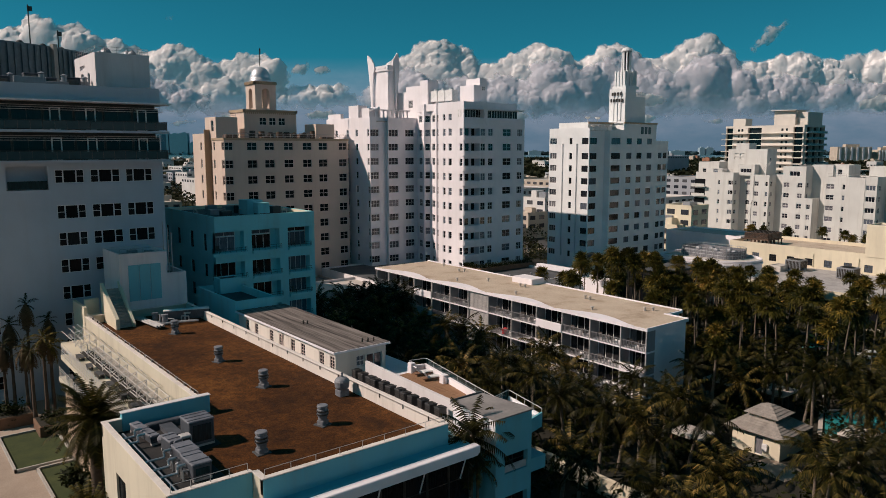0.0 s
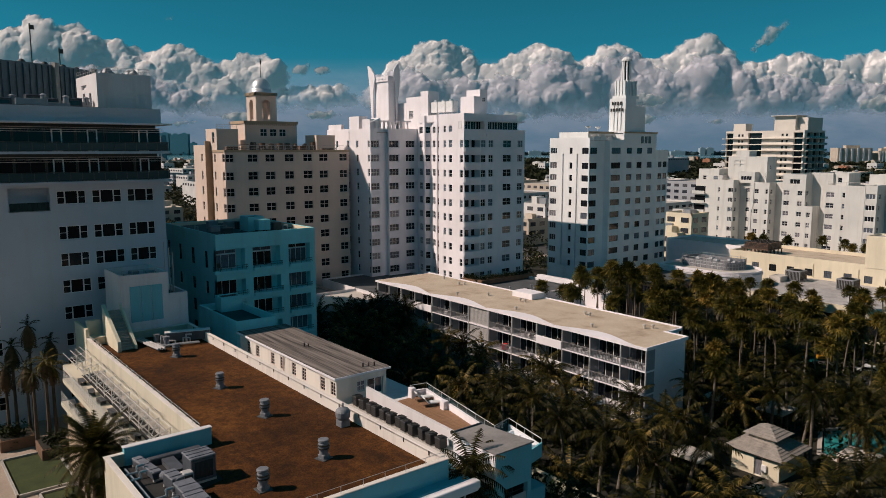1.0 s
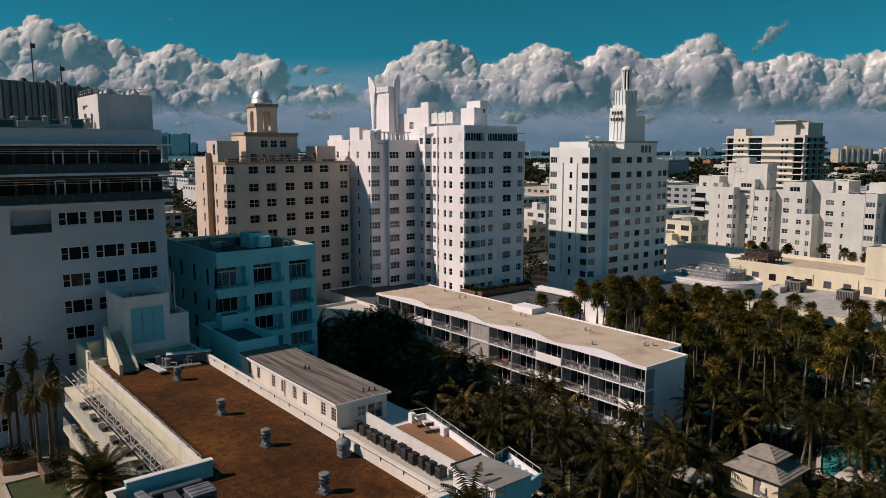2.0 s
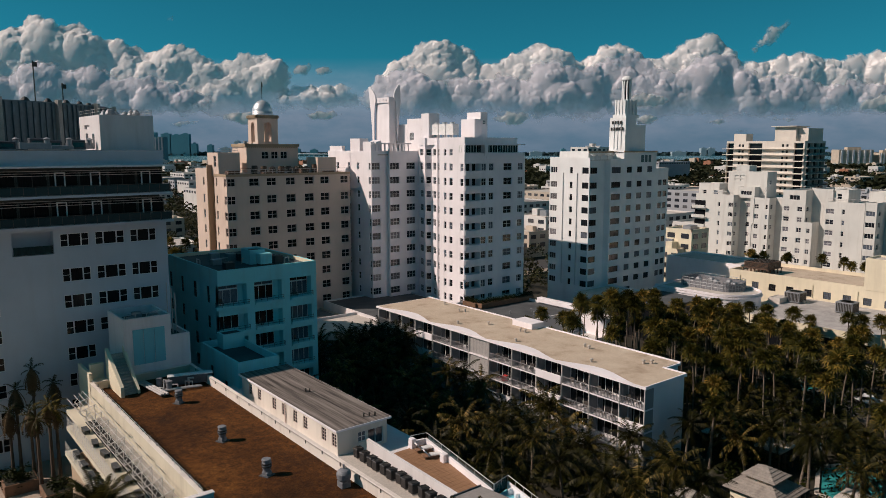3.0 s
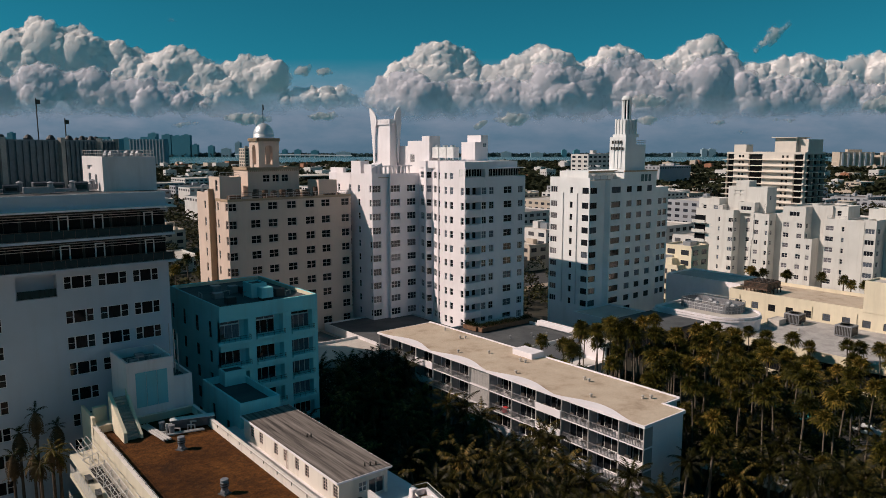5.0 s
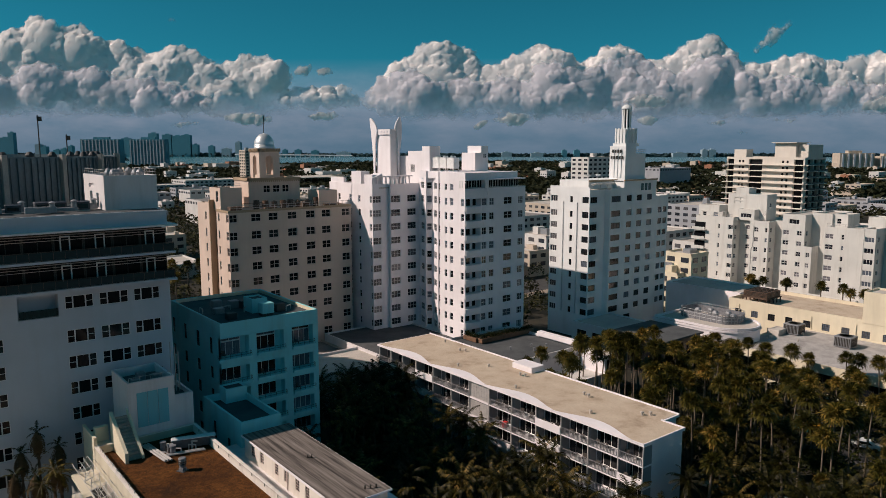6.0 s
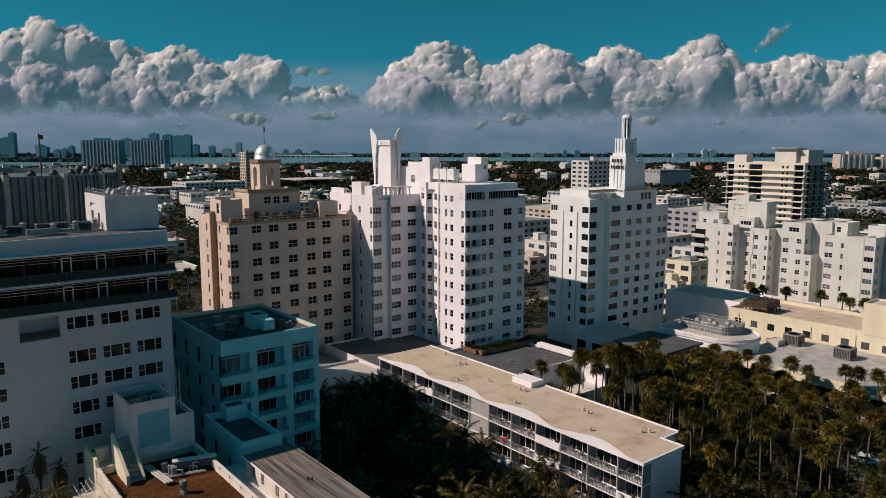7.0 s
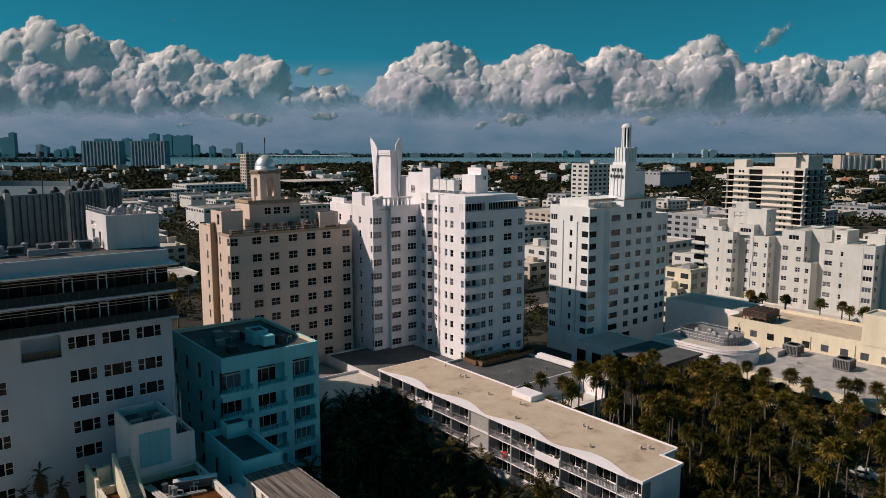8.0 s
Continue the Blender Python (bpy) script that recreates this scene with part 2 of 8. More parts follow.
TIMBER = blotchy("timber cladding", [(0.3, (0.12, 0.065, 0.035)), (0.7, (0.22, 0.12, 0.07))], 1.2, 9, 0.75, 0.01)
GLASS = window_glass("window glass", (0.010, 0.012, 0.016), (0.17, 0.20, 0.25), 0.62)
GLASS_PALE = window_glass("window glass with blinds", (0.03, 0.034, 0.045), (0.26, 0.25, 0.27), 0.5)
GLASS_DARK = window_glass("dark glass", (0.008, 0.009, 0.011), (0.03, 0.03, 0.032), 0.8)
GLASS_DARK.node_tree.nodes["Principled BSDF"].inputs["Specular IOR Level"].default_value = 0.22
GLASS_GREEN = window_glass("green sheet glass", (0.012, 0.04, 0.045), (0.02, 0.06, 0.065), 0.6)
FRAME_W = plain("white frame paint", (0.72, 0.71, 0.70), 0.5)
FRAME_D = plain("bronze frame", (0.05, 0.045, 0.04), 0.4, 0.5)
FRAME_P = plain("pinkish frame paint", (0.62, 0.50, 0.46), 0.5)
STEEL = plain("galvanised steel", (0.55, 0.56, 0.57), 0.4, 0.8)
STEEL_P = plain("painted grey steel", (0.46, 0.44, 0.43), 0.55, 0.0)
ALU = plain("dull sheet metal", (0.30, 0.31, 0.33), 0.5, 0.5)
BLACKPAINT = plain("black plant casing", (0.025, 0.025, 0.028), 0.5)
DOME = plain("dull silver dome paint", (0.74, 0.73, 0.74), 0.38, 0.55, 0.05)
DARK_RAIL = plain("dark tinted rail glass", (0.010, 0.030, 0.036), 0.2)
BARK = blotchy("palm bark", [(0.3, (0.10, 0.075, 0.055)), (0.7, (0.22, 0.18, 0.14))], 1.5, 10, 0.9, 0.02, 0.5, (1, 1, 4))
DRYBARK = blotchy("dark ragged bark", [(0.3, (0.05, 0.035, 0.025)), (0.7, (0.12, 0.085, 0.06))], 1.5, 10, 0.95, 0.03)
COCO = leaf("coconut leaf", [(0.0, (0.003, 0.004, 0.0008)), (0.4, (0.012, 0.012, 0.002)), (0.7, (0.040, 0.035, 0.007)), (0.9, (0.15, 0.105, 0.027)), (1.0, (0.36, 0.23, 0.075))], 0.45, 0.18)
FAN = leaf("tall palm leaf", [(0.0, (0.010, 0.011, 0.002)), (0.35, (0.034, 0.034, 0.006)), (0.7, (0.115, 0.092, 0.017)), (0.9, (0.29, 0.19, 0.04)), (1.0, (0.42, 0.22, 0.06))], 0.45, 0.2)
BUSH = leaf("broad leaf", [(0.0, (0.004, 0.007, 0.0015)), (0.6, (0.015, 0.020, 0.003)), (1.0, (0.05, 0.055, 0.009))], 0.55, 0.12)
DRYLEAF = leaf("dry hanging leaf", [(0.0, (0.05, 0.035, 0.02)), (1.0, (0.16, 0.11, 0.06))])
POOL = plain("pool water", (0.04, 0.30, 0.30), 0.08)
BAY = blotchy("bay water", [(0.3, (0.035, 0.14, 0.17)), (0.7, (0.05, 0.18, 0.21))], 0.002, 0.05, 0.25, 0.1, 0.2)


# ---- walls with real openings ----
window_meshes = {}


def lattice(w, h, vbars, hbars, bar):
    """One joined window frame: a rim and its bars, with real depth."""
    t = bar * 1.2

    def cuts(size, n):
        out = [0.0, t]
        for i in range(n):
            c = size * (i + 1) / (n + 1)
            out += [c - bar / 2, c + bar / 2]
        return out + [size - t, size]

    us, zs = [u - w / 2 for u in cuts(w, vbars)], cuts(h, hbars)
    nu, nz = len(us), len(zs)
    g = Geo()
    for y in (-0.05, 0.05):
        g.v.extend((u, y, z) for z in zs for u in us)
    back = nu * nz

    def solid(i, j):
        return 0 <= i < nu - 1 and 0 <= j < nz - 1 and not (i % 2 and j % 2)

    for j in range(nz - 1):
        for i in range(nu - 1):
            if not solid(i, j):
                continue
            a, b, c, d = j * nu + i, j * nu + i + 1, (j + 1) * nu + i + 1, (j + 1) * nu + i
            g.f.append((a, b, c, d))
            for (p, q), (oi, oj) in (((a, b), (i, j - 1)), ((b, c), (i + 1, j)), ((c, d), (i, j + 1)), ((d, a), (i - 1, j))):
                if not solid(oi, oj):
                    g.f.append((p, p + back, q + back, q))
    return g


def window_pair(w, h, vbars, hbars, fmat, gmat, bar=0.06):
    key = (round(w, 2), round(h, 2), vbars, hbars, fmat.name, gmat.name, bar)
    if key not in window_meshes:
        p = Geo().box(-w / 2 + 0.02, w / 2 - 0.02, -0.012, 0.012, 0.02, h - 0.02)
        window_meshes[key] = (lattice(w, h, vbars, hbars, bar).mesh("window", fmat), p.mesh("pane", gmat))
    return window_meshes[key]


def put_window(parent, at, ang, w, h, style, name="window"):
    vb, hb, fm, gm = style[:4]
    fr, pn = window_pair(w, h, vb, hb, fm, gm, *style[4:5])
    ob = new(name, fr)
    ob.parent = parent
    ob.matrix_parent_inverse = parent.matrix_basis.inverted()
    ob.matrix_basis = pose(*at, 0, 0, ang)
    pane = new("pane", pn)
    pane.parent = ob
    return ob


def facade(geo, parent, p0, p1, z0, z1, openings=(), deep=0.22):
    """A wall from p0 to p1, left to right as seen from outside, with openings (u0, u1, za, zb, style); style None leaves a recess closed at its back."""
    p0, p1 = Vector(p0), Vector(p1)
    width = (p1 - p0).length
    u = (p1 - p0) / width
    n = Vector((u.y, -u.x))
    ang = math.degrees(math.atan2(u.y, u.x))

    def at(a, z, d=0.0):
        q = p0 + u * a - n * d
        return (q.x, q.y, z)

    us = sorted({0.0, width, *(o[0] for o in openings), *(o[1] for o in openings)})
    zs = sorted({z0, z1, *(o[2] for o in openings), *(o[3] for o in openings)})
    for i in range(len(zs) - 1):
        zc = (zs[i] + zs[i + 1]) / 2
        start = None
        for j in range(len(us)):
            solid = False
            if j < len(us) - 1:
                uc = (us[j] + us[j + 1]) / 2
                solid = not any(o[0] < uc < o[1] and o[2] < zc < o[3] for o in openings)
            if solid and start is None:
                start = us[j]
            if not solid and start is not None:
                geo.poly(at(start, zs[i]), at(us[j], zs[i]), at(us[j], zs[i + 1]), at(start, zs[i + 1]))
                start = None
    for o in openings:
        a, b, za, zb, style = o[:5]
        d = o[5] if len(o) > 5 else deep
        geo.poly(at(a, za), at(a, za, d), at(a, zb, d), at(a, zb))
        geo.poly(at(b, za, d), at(b, za), at(b, zb), at(b, zb, d))
        geo.poly(at(a, za), at(b, za), at(b, za, d), at(a, za, d))
        geo.poly(at(a, zb, d), at(b, zb, d), at(b, zb), at(a, zb))
        if style is None or d > 0.6:
            geo.poly(at(a, za, d), at(b, za, d), at(b, zb, d), at(a, zb, d))
        if style is not None:
            q = at((a + b) / 2, za, d - 0.05)
            put_window(parent, q, ang, b - a, zb - za, style)
    return ang


def grid(cols, rows, style, deep=None):
    """Openings at every crossing of columns (centre, width) and rows (sill, head)."""
    out = []
    for c, w in cols:
        for a, b in rows:
            o = (c - w / 2, c + w / 2, a, b, style)
            out.append(o if deep is None else (*o, deep))
    return out


def roof_slab(parent, pts, z, mat, name="roof", thick=0.25):
    return part(name, Geo().prism(pts, z - thick, z), mat, parent)


def parapet(geo, pts, z0, z1, t=0.25, closed=True):
    """Upright walls along an outline (counter-clockwise), standing inside it."""
    n = len(pts)
    for i in range(n if closed else n - 1):
        a, b = Vector(pts[i]), Vector(pts[(i + 1) % n])
        d = (b - a).normalized()
        inn = Vector((-d.y, d.x)) * t
        q = [a, b, b + inn, a + inn]
        geo.prism([(p.x, p.y) for p in q], z0, z1)


def rail(geo, pts, z, h=1.0, step=1.5, r=0.025, bars=2):
    """Posts and rails along a line of (x, y)."""
    for (ax, ay), (bx, by) in zip(pts, pts[1:]):
        ln = math.hypot(bx - ax, by - ay)
        k = max(1, round(ln / step))
        for i in range(k + 1):
            x, y = ax + (bx - ax) * i / k, ay + (by - ay) * i / k
            geo.tube((x, y, z), (x, y, z + h), r, 4)
        for j in range(bars):
            zz = z + h * (j + 1) / bars
            geo.tube((ax, ay, zz), (bx, by, zz), r, 4)


def outline(x0, x1, y0, y1):
    return [(x0, y0), (x1, y0), (x1, y1), (x0, y1)]

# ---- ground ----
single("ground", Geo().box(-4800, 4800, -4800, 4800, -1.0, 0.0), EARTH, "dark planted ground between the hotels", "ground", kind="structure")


def house(name, label, at, category="building", group=""):
    return thing(name, at, label, category, group)


def block(parent, x0, x1, y0, y1, z0, z1, mat, south=(), east=(), top=None, lip=0.6, name="wall", deep=0.22, t=0.25):
    """Four walls with openings to the south (-x, u runs from y1 down) and east (-y, u runs from x0 up), a roof and its parapet."""
    g = Geo()
    facade(g, parent, (x0, y1), (x0, y0), z0, z1, south, deep)
    facade(g, parent, (x0, y0), (x1, y0), z0, z1, east, deep)
    facade(g, parent, (x1, y0), (x1, y1), z0, z1)
    facade(g, parent, (x1, y1), (x0, y1), z0, z1)
    if lip > 0:
        inn = outline(x0 + t, x1 - t, y0 + t, y1 - t)
        out = outline(x0, x1, y0, y1)
        for i in range(4):
            j = (i + 1) % 4
            g.poly((*out[i], z1), (*out[j], z1), (*inn[j], z1), (*inn[i], z1))
            g.poly((*inn[i], z1), (*inn[j], z1), (*inn[j], z1 - lip), (*inn[i], z1 - lip))
    part(name, g, mat, parent)
    if top:
        roof_slab(parent, outline(x0 + t - 0.01, x1 - t + 0.01, y0 + t - 0.01, y1 - t + 0.01), z1 - lip, top)


def rows_from(top, step, n, h):
    return [(top - step * i - h / 2, top - step * i + h / 2) for i in range(n)]


W4 = (1, 1, FRAME_P, GLASS_DARK, 0.085)
GLASS_MIX = window_glass("hotel window glass", (0.02, 0.022, 0.03), (0.24, 0.23, 0.26), 0.62)
W2H = (0, 1, FRAME_W, GLASS)

# ---- tan hotel with a domed tower ----
nat = house("domed_hotel", "tall tan stucco hotel with a silver domed roof tower", (56.6, 138.9, 0))
nrows = [(32.6, 34.2)] + rows_from(29.85, 3.2, 9, 1.7)
ncols = [(0.95, 1.7), (5.8, 2.15), (9.6, 2.15), (13.9, 2.15), (18.2, 2.15), (22.0, 2.15), (26.9, 2.0)]
block(nat, 56.6, 84.9, 138.9, 145.2, 0, 35.0, TAN, grid([(1.2, 0.7)], nrows, W2H) + grid([(5.6, 1.2)], nrows, W4), grid(ncols, nrows, W4), FELT, 0.5)
block(nat, 57.4, 84.4, 145.21, 154.4, 0, 35.0, TAN, grid([(7.0, 0.7)], nrows, W2H), (), FELT, 0.5)
block(nat, 56.2, 58.0, 148.0, 154.6, 0, 36.0, TAN, grid([(4.6, 0.8)], nrows, W2H), (), FELT, 0.3)
# tan end face of the wing, its shade put into a brown sheet
part("pilaster", Geo().box(56.1, 58.0, 147.7, 147.99, 0, 36.8), TAN_TRIM, nat, "wing end face with its shade in the brown colour")
block(nat, 57.2, 61.8, 144.2, 150.0, 34.6, 39.3, TAN, [(3.4, 4.6, 36.4, 38.6, W2H)], (), FELT, 0.4)
block(nat, 64.1, 76.1, 146.0, 153.4, 34.6, 40.9, TAN, (), [(3.4, 5.0, 37.9, 39.5, W4), (5.6, 7.2, 37.9, 39.5, W4), (7.8, 9.4, 37.9, 39.5, W4)], FELT, 0.4)
g = Geo()
parapet(g, outline(63.9, 76.3, 145.8, 153.6), 40.5, 41.1, 0.3)
for i in range(26):
    g.box(64.1 + i * 0.46, 64.35 + i * 0.46, 145.68, 145.82, 40.2, 40.8)
part("cornice", g, TAN_TRIM, nat, "dentilled brown cornice")
part("cornice", Geo().box(56.5, 85.0, 138.8, 138.9, 34.55, 35.05).box(56.5, 56.6, 138.9, 145.2, 34.55, 35.05), TAN_TRIM, nat, "brown roof edge moulding")
block(nat, 78.4, 83.0, 141.5, 146.5, 34.6, 38.2, TAN, (), (), FELT, 0.3)
# the tower: open arches under the dome
TX, TY, TH = 70.4, 151.2, 2.4
g = Geo()
for sx in (-1, 1):
    for sy in (-1, 1):
        x, y = TX + sx * (TH - 0.75), TY + sy * (TH - 0.75)
        g.box(x - 0.75, x + 0.75, y - 0.75, y + 0.75, 40.4, 46.8)


def arch_head(geo, c, half, z0, z1, along_x, t0, t1, k=10):
    """The wall above an arched opening."""
    pts = [(c - half, z1)] + [(c - half * math.cos(math.pi * i / k), z0 + half * math.sin(math.pi * i / k)) for i in range(k + 1)] + [(c + half, z1)]
    for i in range(1, len(pts) - 2):
        a, b = pts[i], pts[i + 1]
        for t in (t0, t1):
            q = [(a[0], a[1]), (b[0], b[1]), (b[0], z1), (a[0], z1)]
            geo.poly(*[(p, t, z) if along_x else (t, p, z) for p, z in q])
        q = [(a, t0), (b, t0), (b, t1), (a, t1)]
        geo.poly(*[(p[0], t, p[1]) if along_x else (t, p[0], p[1]) for p, t in q])


for sgn in (-1, 1):
    arch_head(g, TX, TH - 1.5, 44.9, 46.8, True, TY + sgn * TH, TY + sgn * (TH - 0.5))
    arch_head(g, TY, TH - 1.5, 44.9, 46.8, False, TX + sgn * TH, TX + sgn * (TH - 0.5))
g.box(TX - TH + 0.3, TX + TH - 0.3, TY - TH + 0.3, TY + TH - 0.3, 40.4, 41.6)
part("tower", g, TAN, nat)
g = Geo()
parapet(g, outline(TX - TH - 0.15, TX + TH + 0.15, TY - TH - 0.15, TY + TH + 0.15), 46.6, 47.3, 0.3)
for i in range(11):
    for s in (-1, 1):
        g.box(TX - TH + 0.1 + i * 0.44, TX - TH + 0.32 + i * 0.44, TY + s * (TH + 0.25) - 0.1, TY + s * (TH + 0.25) + 0.1, 46.65, 47.2)
        g.box(TX + s * (TH + 0.25) - 0.1, TX + s * (TH + 0.25) + 0.1, TY - TH + 0.1 + i * 0.44, TY - TH + 0.32 + i * 0.44, 46.65, 47.2)
g.box(TX - TH + 0.2, TX + TH - 0.2, TY - TH + 0.2, TY + TH - 0.2, 46.5, 46.9)
part("tower_cornice", g, TAN_TRIM, nat)
part("dome", Geo().turned(TX, TY, [(2.25, 46.9), (2.25, 47.9)] + [(2.2 * math.cos(a), 47.9 + 2.7 * math.sin(a)) for a in [i * math.pi / 2 / 10 for i in range(10)]] + [(0.08, 50.6), (0.06, 50.8)], 32), DOME, nat, "polished silver metal dome", smooth=True)
part("finial", Geo().tube((TX, TY, 50.5), (TX, TY, 54.6), 0.08, 6).box(TX - 0.05, TX + 0.25, TY - 0.02, TY + 0.02, 53.4, 54.4), FRAME_D, nat)
for pts, z in (([(56.9, 139.2), (84.5, 139.2)], 34.9), ([(57.4, 144.5), (61.6, 144.5)], 39.2)):
    g = Geo()
    rail(g, pts, z, 1.0, 1.6, 0.035)
    part("roof_rail", g, STEEL_P, nat)
RUST = blotchy("rusty plant metal", [(0.3, (0.05, 0.03, 0.02)), (0.7, (0.15, 0.09, 0.06))], 1.2, 8, 0.8, 0.01)
plant_rng = random.Random(61)
for i in range(9):
    x = 64.5 + i * 1.9 + plant_rng.uniform(-0.4, 0.4)
    u = thing("roof_plant", (x, 142.6 + plant_rng.uniform(-0.8, 1.6), 34.5), "rusty brown rooftop fan unit behind a rail", "roof plant", "plant on the tan hotel roof")
    part("drum", Geo().turned(0, 0, [(0.6, 0), (0.7, 0.9), (0.6, 1.3 + plant_rng.random()), (0.2, 1.9)], 12), RUST if i % 2 else FRAME_D, u, local=True)
    part("duct", Geo().tube((0, 0, 0.6), (1.3, 0.4, 0.5), 0.22, 8), ALU, u, local=True)

# ---- white hotel with a winged roof tower ----
dela = house("winged_tower_hotel", "tall white art deco hotel with a winged roof tower", (96.4, 113.0, 0))
drows = rows_from(36.3, 3.06, 10, 1.5)
DSTYLE, DS2 = (2, 1, FRAME_W, GLASS_MIX, 0.05), (1, 1, FRAME_W, GLASS, 0.05)

g = Geo()
side = grid([(13.1, 0.9), (9.3, 0.8), (17.7, 0.7), (4.5, 0.9)], drows, W2H) + [(10.9, 11.7, 39.8, 41.2, W2H)]
facade(g, dela, (86.5, 151.0), (86.5, 132.6), 0, 39.5, [o for o in side if o[3] < 39] + [])
facade(g, dela, (86.5, 132.6), (90.6, 132.6), 0, 39.5, grid([(1.2, 2.1)], drows, DSTYLE))
facade(g, dela, (90.6, 132.6), (90.6, 131.7), 0, 39.5, [])
facade(g, dela, (90.6, 131.7), (98.5, 131.7), 0, 39.5, grid([(1.4, 2.5), (5.8, 2.4)], drows, DSTYLE))
zig = [(98.5, 131.7), (97.0, 127.2), (98.3, 126.4), (96.6, 122.4), (97.6, 121.5), (96.2, 121.2)]
for i, (a, b) in enumerate(zip(zig, zig[1:])):
    ln = math.dist(a, b)
    facade(g, dela, a, b, 0, 42.4 if i else 41.0, grid([(ln / 2, min(2.3, ln * 0.72))], drows + [(38.6, 40.0)], DSTYLE if ln > 2 else W2H) if ln > 1.3 else [])
dcs = grid([(2.0, 0.75), (3.9, 1.0), (7.4, 0.9)], drows, W2H) + [(1.6, 2.3, 38.7, 40.0, W2H), (3.4, 4.4, 38.7, 40.0, W2H)]
facade(g, dela, (96.2, 121.2), (96.2, 113.0), 0, 42.4, dcs)
east = grid([(5.3, 1.3), (7.4, 1.3), (12.1, 2.4)], drows, DS2) + grid([(15.9, 1.5)], drows, DSTYLE) + grid([(2.35, 4.1)], drows, None, 1.5)
facade(g, dela, (96.2, 113.0), (113.5, 113.0), 0, 39.2, east)
facade(g, dela, (113.5, 113.0), (115.0, 114.5), 0, 39.2, grid([(1.05, 1.5)], drows, DSTYLE))
facade(g, dela, (115.0, 114.5), (115.0, 146.0), 0, 39.2)
facade(g, dela, (115.0, 146.0), (101.0, 151.0), 0, 39.4)
facade(g, dela, (101.0, 151.0), (86.5, 151.0), 0, 39.4)
part("wall", g, WHITE, dela)
for z in [r[0] for r in drows]:
    put_window(dela, (97.6, 114.42, z), 0, 2.2, 1.5, (2, 0, FRAME_D, GLASS))
    put_window(dela, (99.9, 114.42, z), 0, 0.8, 1.5, (0, 0, FRAME_D, GLASS_DARK), "balcony_door")
    part("balcony_front", Geo().prism([(96.0, 113.4), (96.0, 112.75), (96.25, 112.5), (100.2, 112.5), (100.75, 112.99), (96.3, 112.99), (96.19, 113.1), (96.19, 113.4)], z - 1.0, z - 0.02), WHITE, dela, "white rounded balcony front")
roof_slab(dela, [(86.8, 132.9), (90.9, 132.0), (114.7, 132.0), (114.7, 145.8), (101, 150.8), (86.8, 150.8)], 38.9, PALE_ROOF)
roof_slab(dela, [(96.9, 122.4), (97.4, 113.4), (113.3, 113.4), (114.8, 114.8), (114.8, 133.0), (98.9, 131.9), (98.6, 126.5)], 39.15, PALE_ROOF)
# top storey: a strip of dark glass under a flat brim
g = Geo()
g.prism([(97.4, 114.2), (112.2, 114.2), (112.2, 130), (97.4, 130)], 40.9, 42.4)
g.box(96.24, 113.2, 112.75, 114.6, 40.85, 41.05).box(112.0, 113.5, 114.6, 126, 40.85, 41.05).box(96.24, 104.0, 113.03, 114.3, 41.05, 42.38)
g.box(101.6, 102.5, 112.9, 114.3, 38.5, 40.9)
part("top_storey", g, WHITE, dela)
part("sloping_fin", Geo().loft([[(101.3, 112.7, 41.0), (102.5, 112.7, 41.0), (102.5, 113.2, 41.0), (101.3, 113.2, 41.0)], [(102.3, 112.9, 37.8), (102.5, 112.9, 37.8), (102.5, 113.1, 37.8), (102.3, 113.1, 37.8)]]), WHITE, dela)
for i in range(10):
    if i != 3:
        put_window(dela, (98.1 + i * 1.5, 114.15, 39.25), 0, 1.45, 1.6, (1, 0, FRAME_W, GLASS_DARK))
for i in range(3):
    put_window(dela, (96.22, 114.2 + i * 0.1, 39.3), -90, 0.01 + 0.8, 1.5, (0, 0, FRAME_W, GLASS_DARK))
for y0, y1, top in ((136.61, 141.2, 45.6), (131.21, 136.6, 46.75), (128.5, 131.2, 47.8)):
    block(dela, 99.0, 102.0, y0, y1, 38.8, top, WHITE, [(1.0, 2.6, 42.0, 43.7, (0, 5, FRAME_W, GLASS_PALE))] if top == 46.75 else (), (), PALE_ROOF, 0.2, "stair_block")
part("stair_block", Geo().loft([[(98.2, 141.21, 38.9), (99.4, 141.21, 38.9), (99.4, 147.0, 38.9), (98.2, 147.0, 38.9)], [(98.2, 141.21, 44.2), (99.4, 141.21, 44.2), (99.4, 147.0, 43.2), (98.2, 147.0, 43.2)]]), WHITE, dela)
g = Geo().box(104.1, 105.8, 119.0, 123.5, 41.8, 46.4).box(105.8, 107.8, 119.0, 123.5, 41.8, 47.9)
part("lift_block", g, WHITE, dela)
put_window(dela, (106.8, 118.98, 45.3), 0, 0.9, 0.9, (1, 1, FRAME_W, GLASS))
g = Geo()
parapet(g, [(86.5, 132.6), (90.6, 132.6), (90.6, 131.7), (98.5, 131.7)], 39.5, 39.62, 0.22, False)
part("roof_parapet", g, WHITE, dela)
part("roof_parapet", Geo().box(86.5, 86.75, 132.83, 150.9, 39.5, 39.62), WHITE, dela)
part("roof_hut", Geo().box(86.77, 89.0, 137.5, 141.5, 38.8, 42.3), WHITE, dela)
part("roof_hut", Geo().box(86.77, 87.5, 145, 150.7, 38.8, 40.7), WHITE, dela)
part("roof_hut", Geo().box(87.0, 89.4, 133.5, 136.5, 38.8, 41.6), WHITE, dela)
g = Geo()
for i in range(9):
    part("pergola_post", Geo().box(88.2 + i * 1.05, 88.5 + i * 1.05, 133.0, 133.3, 39, 41.1), WHITE, dela)
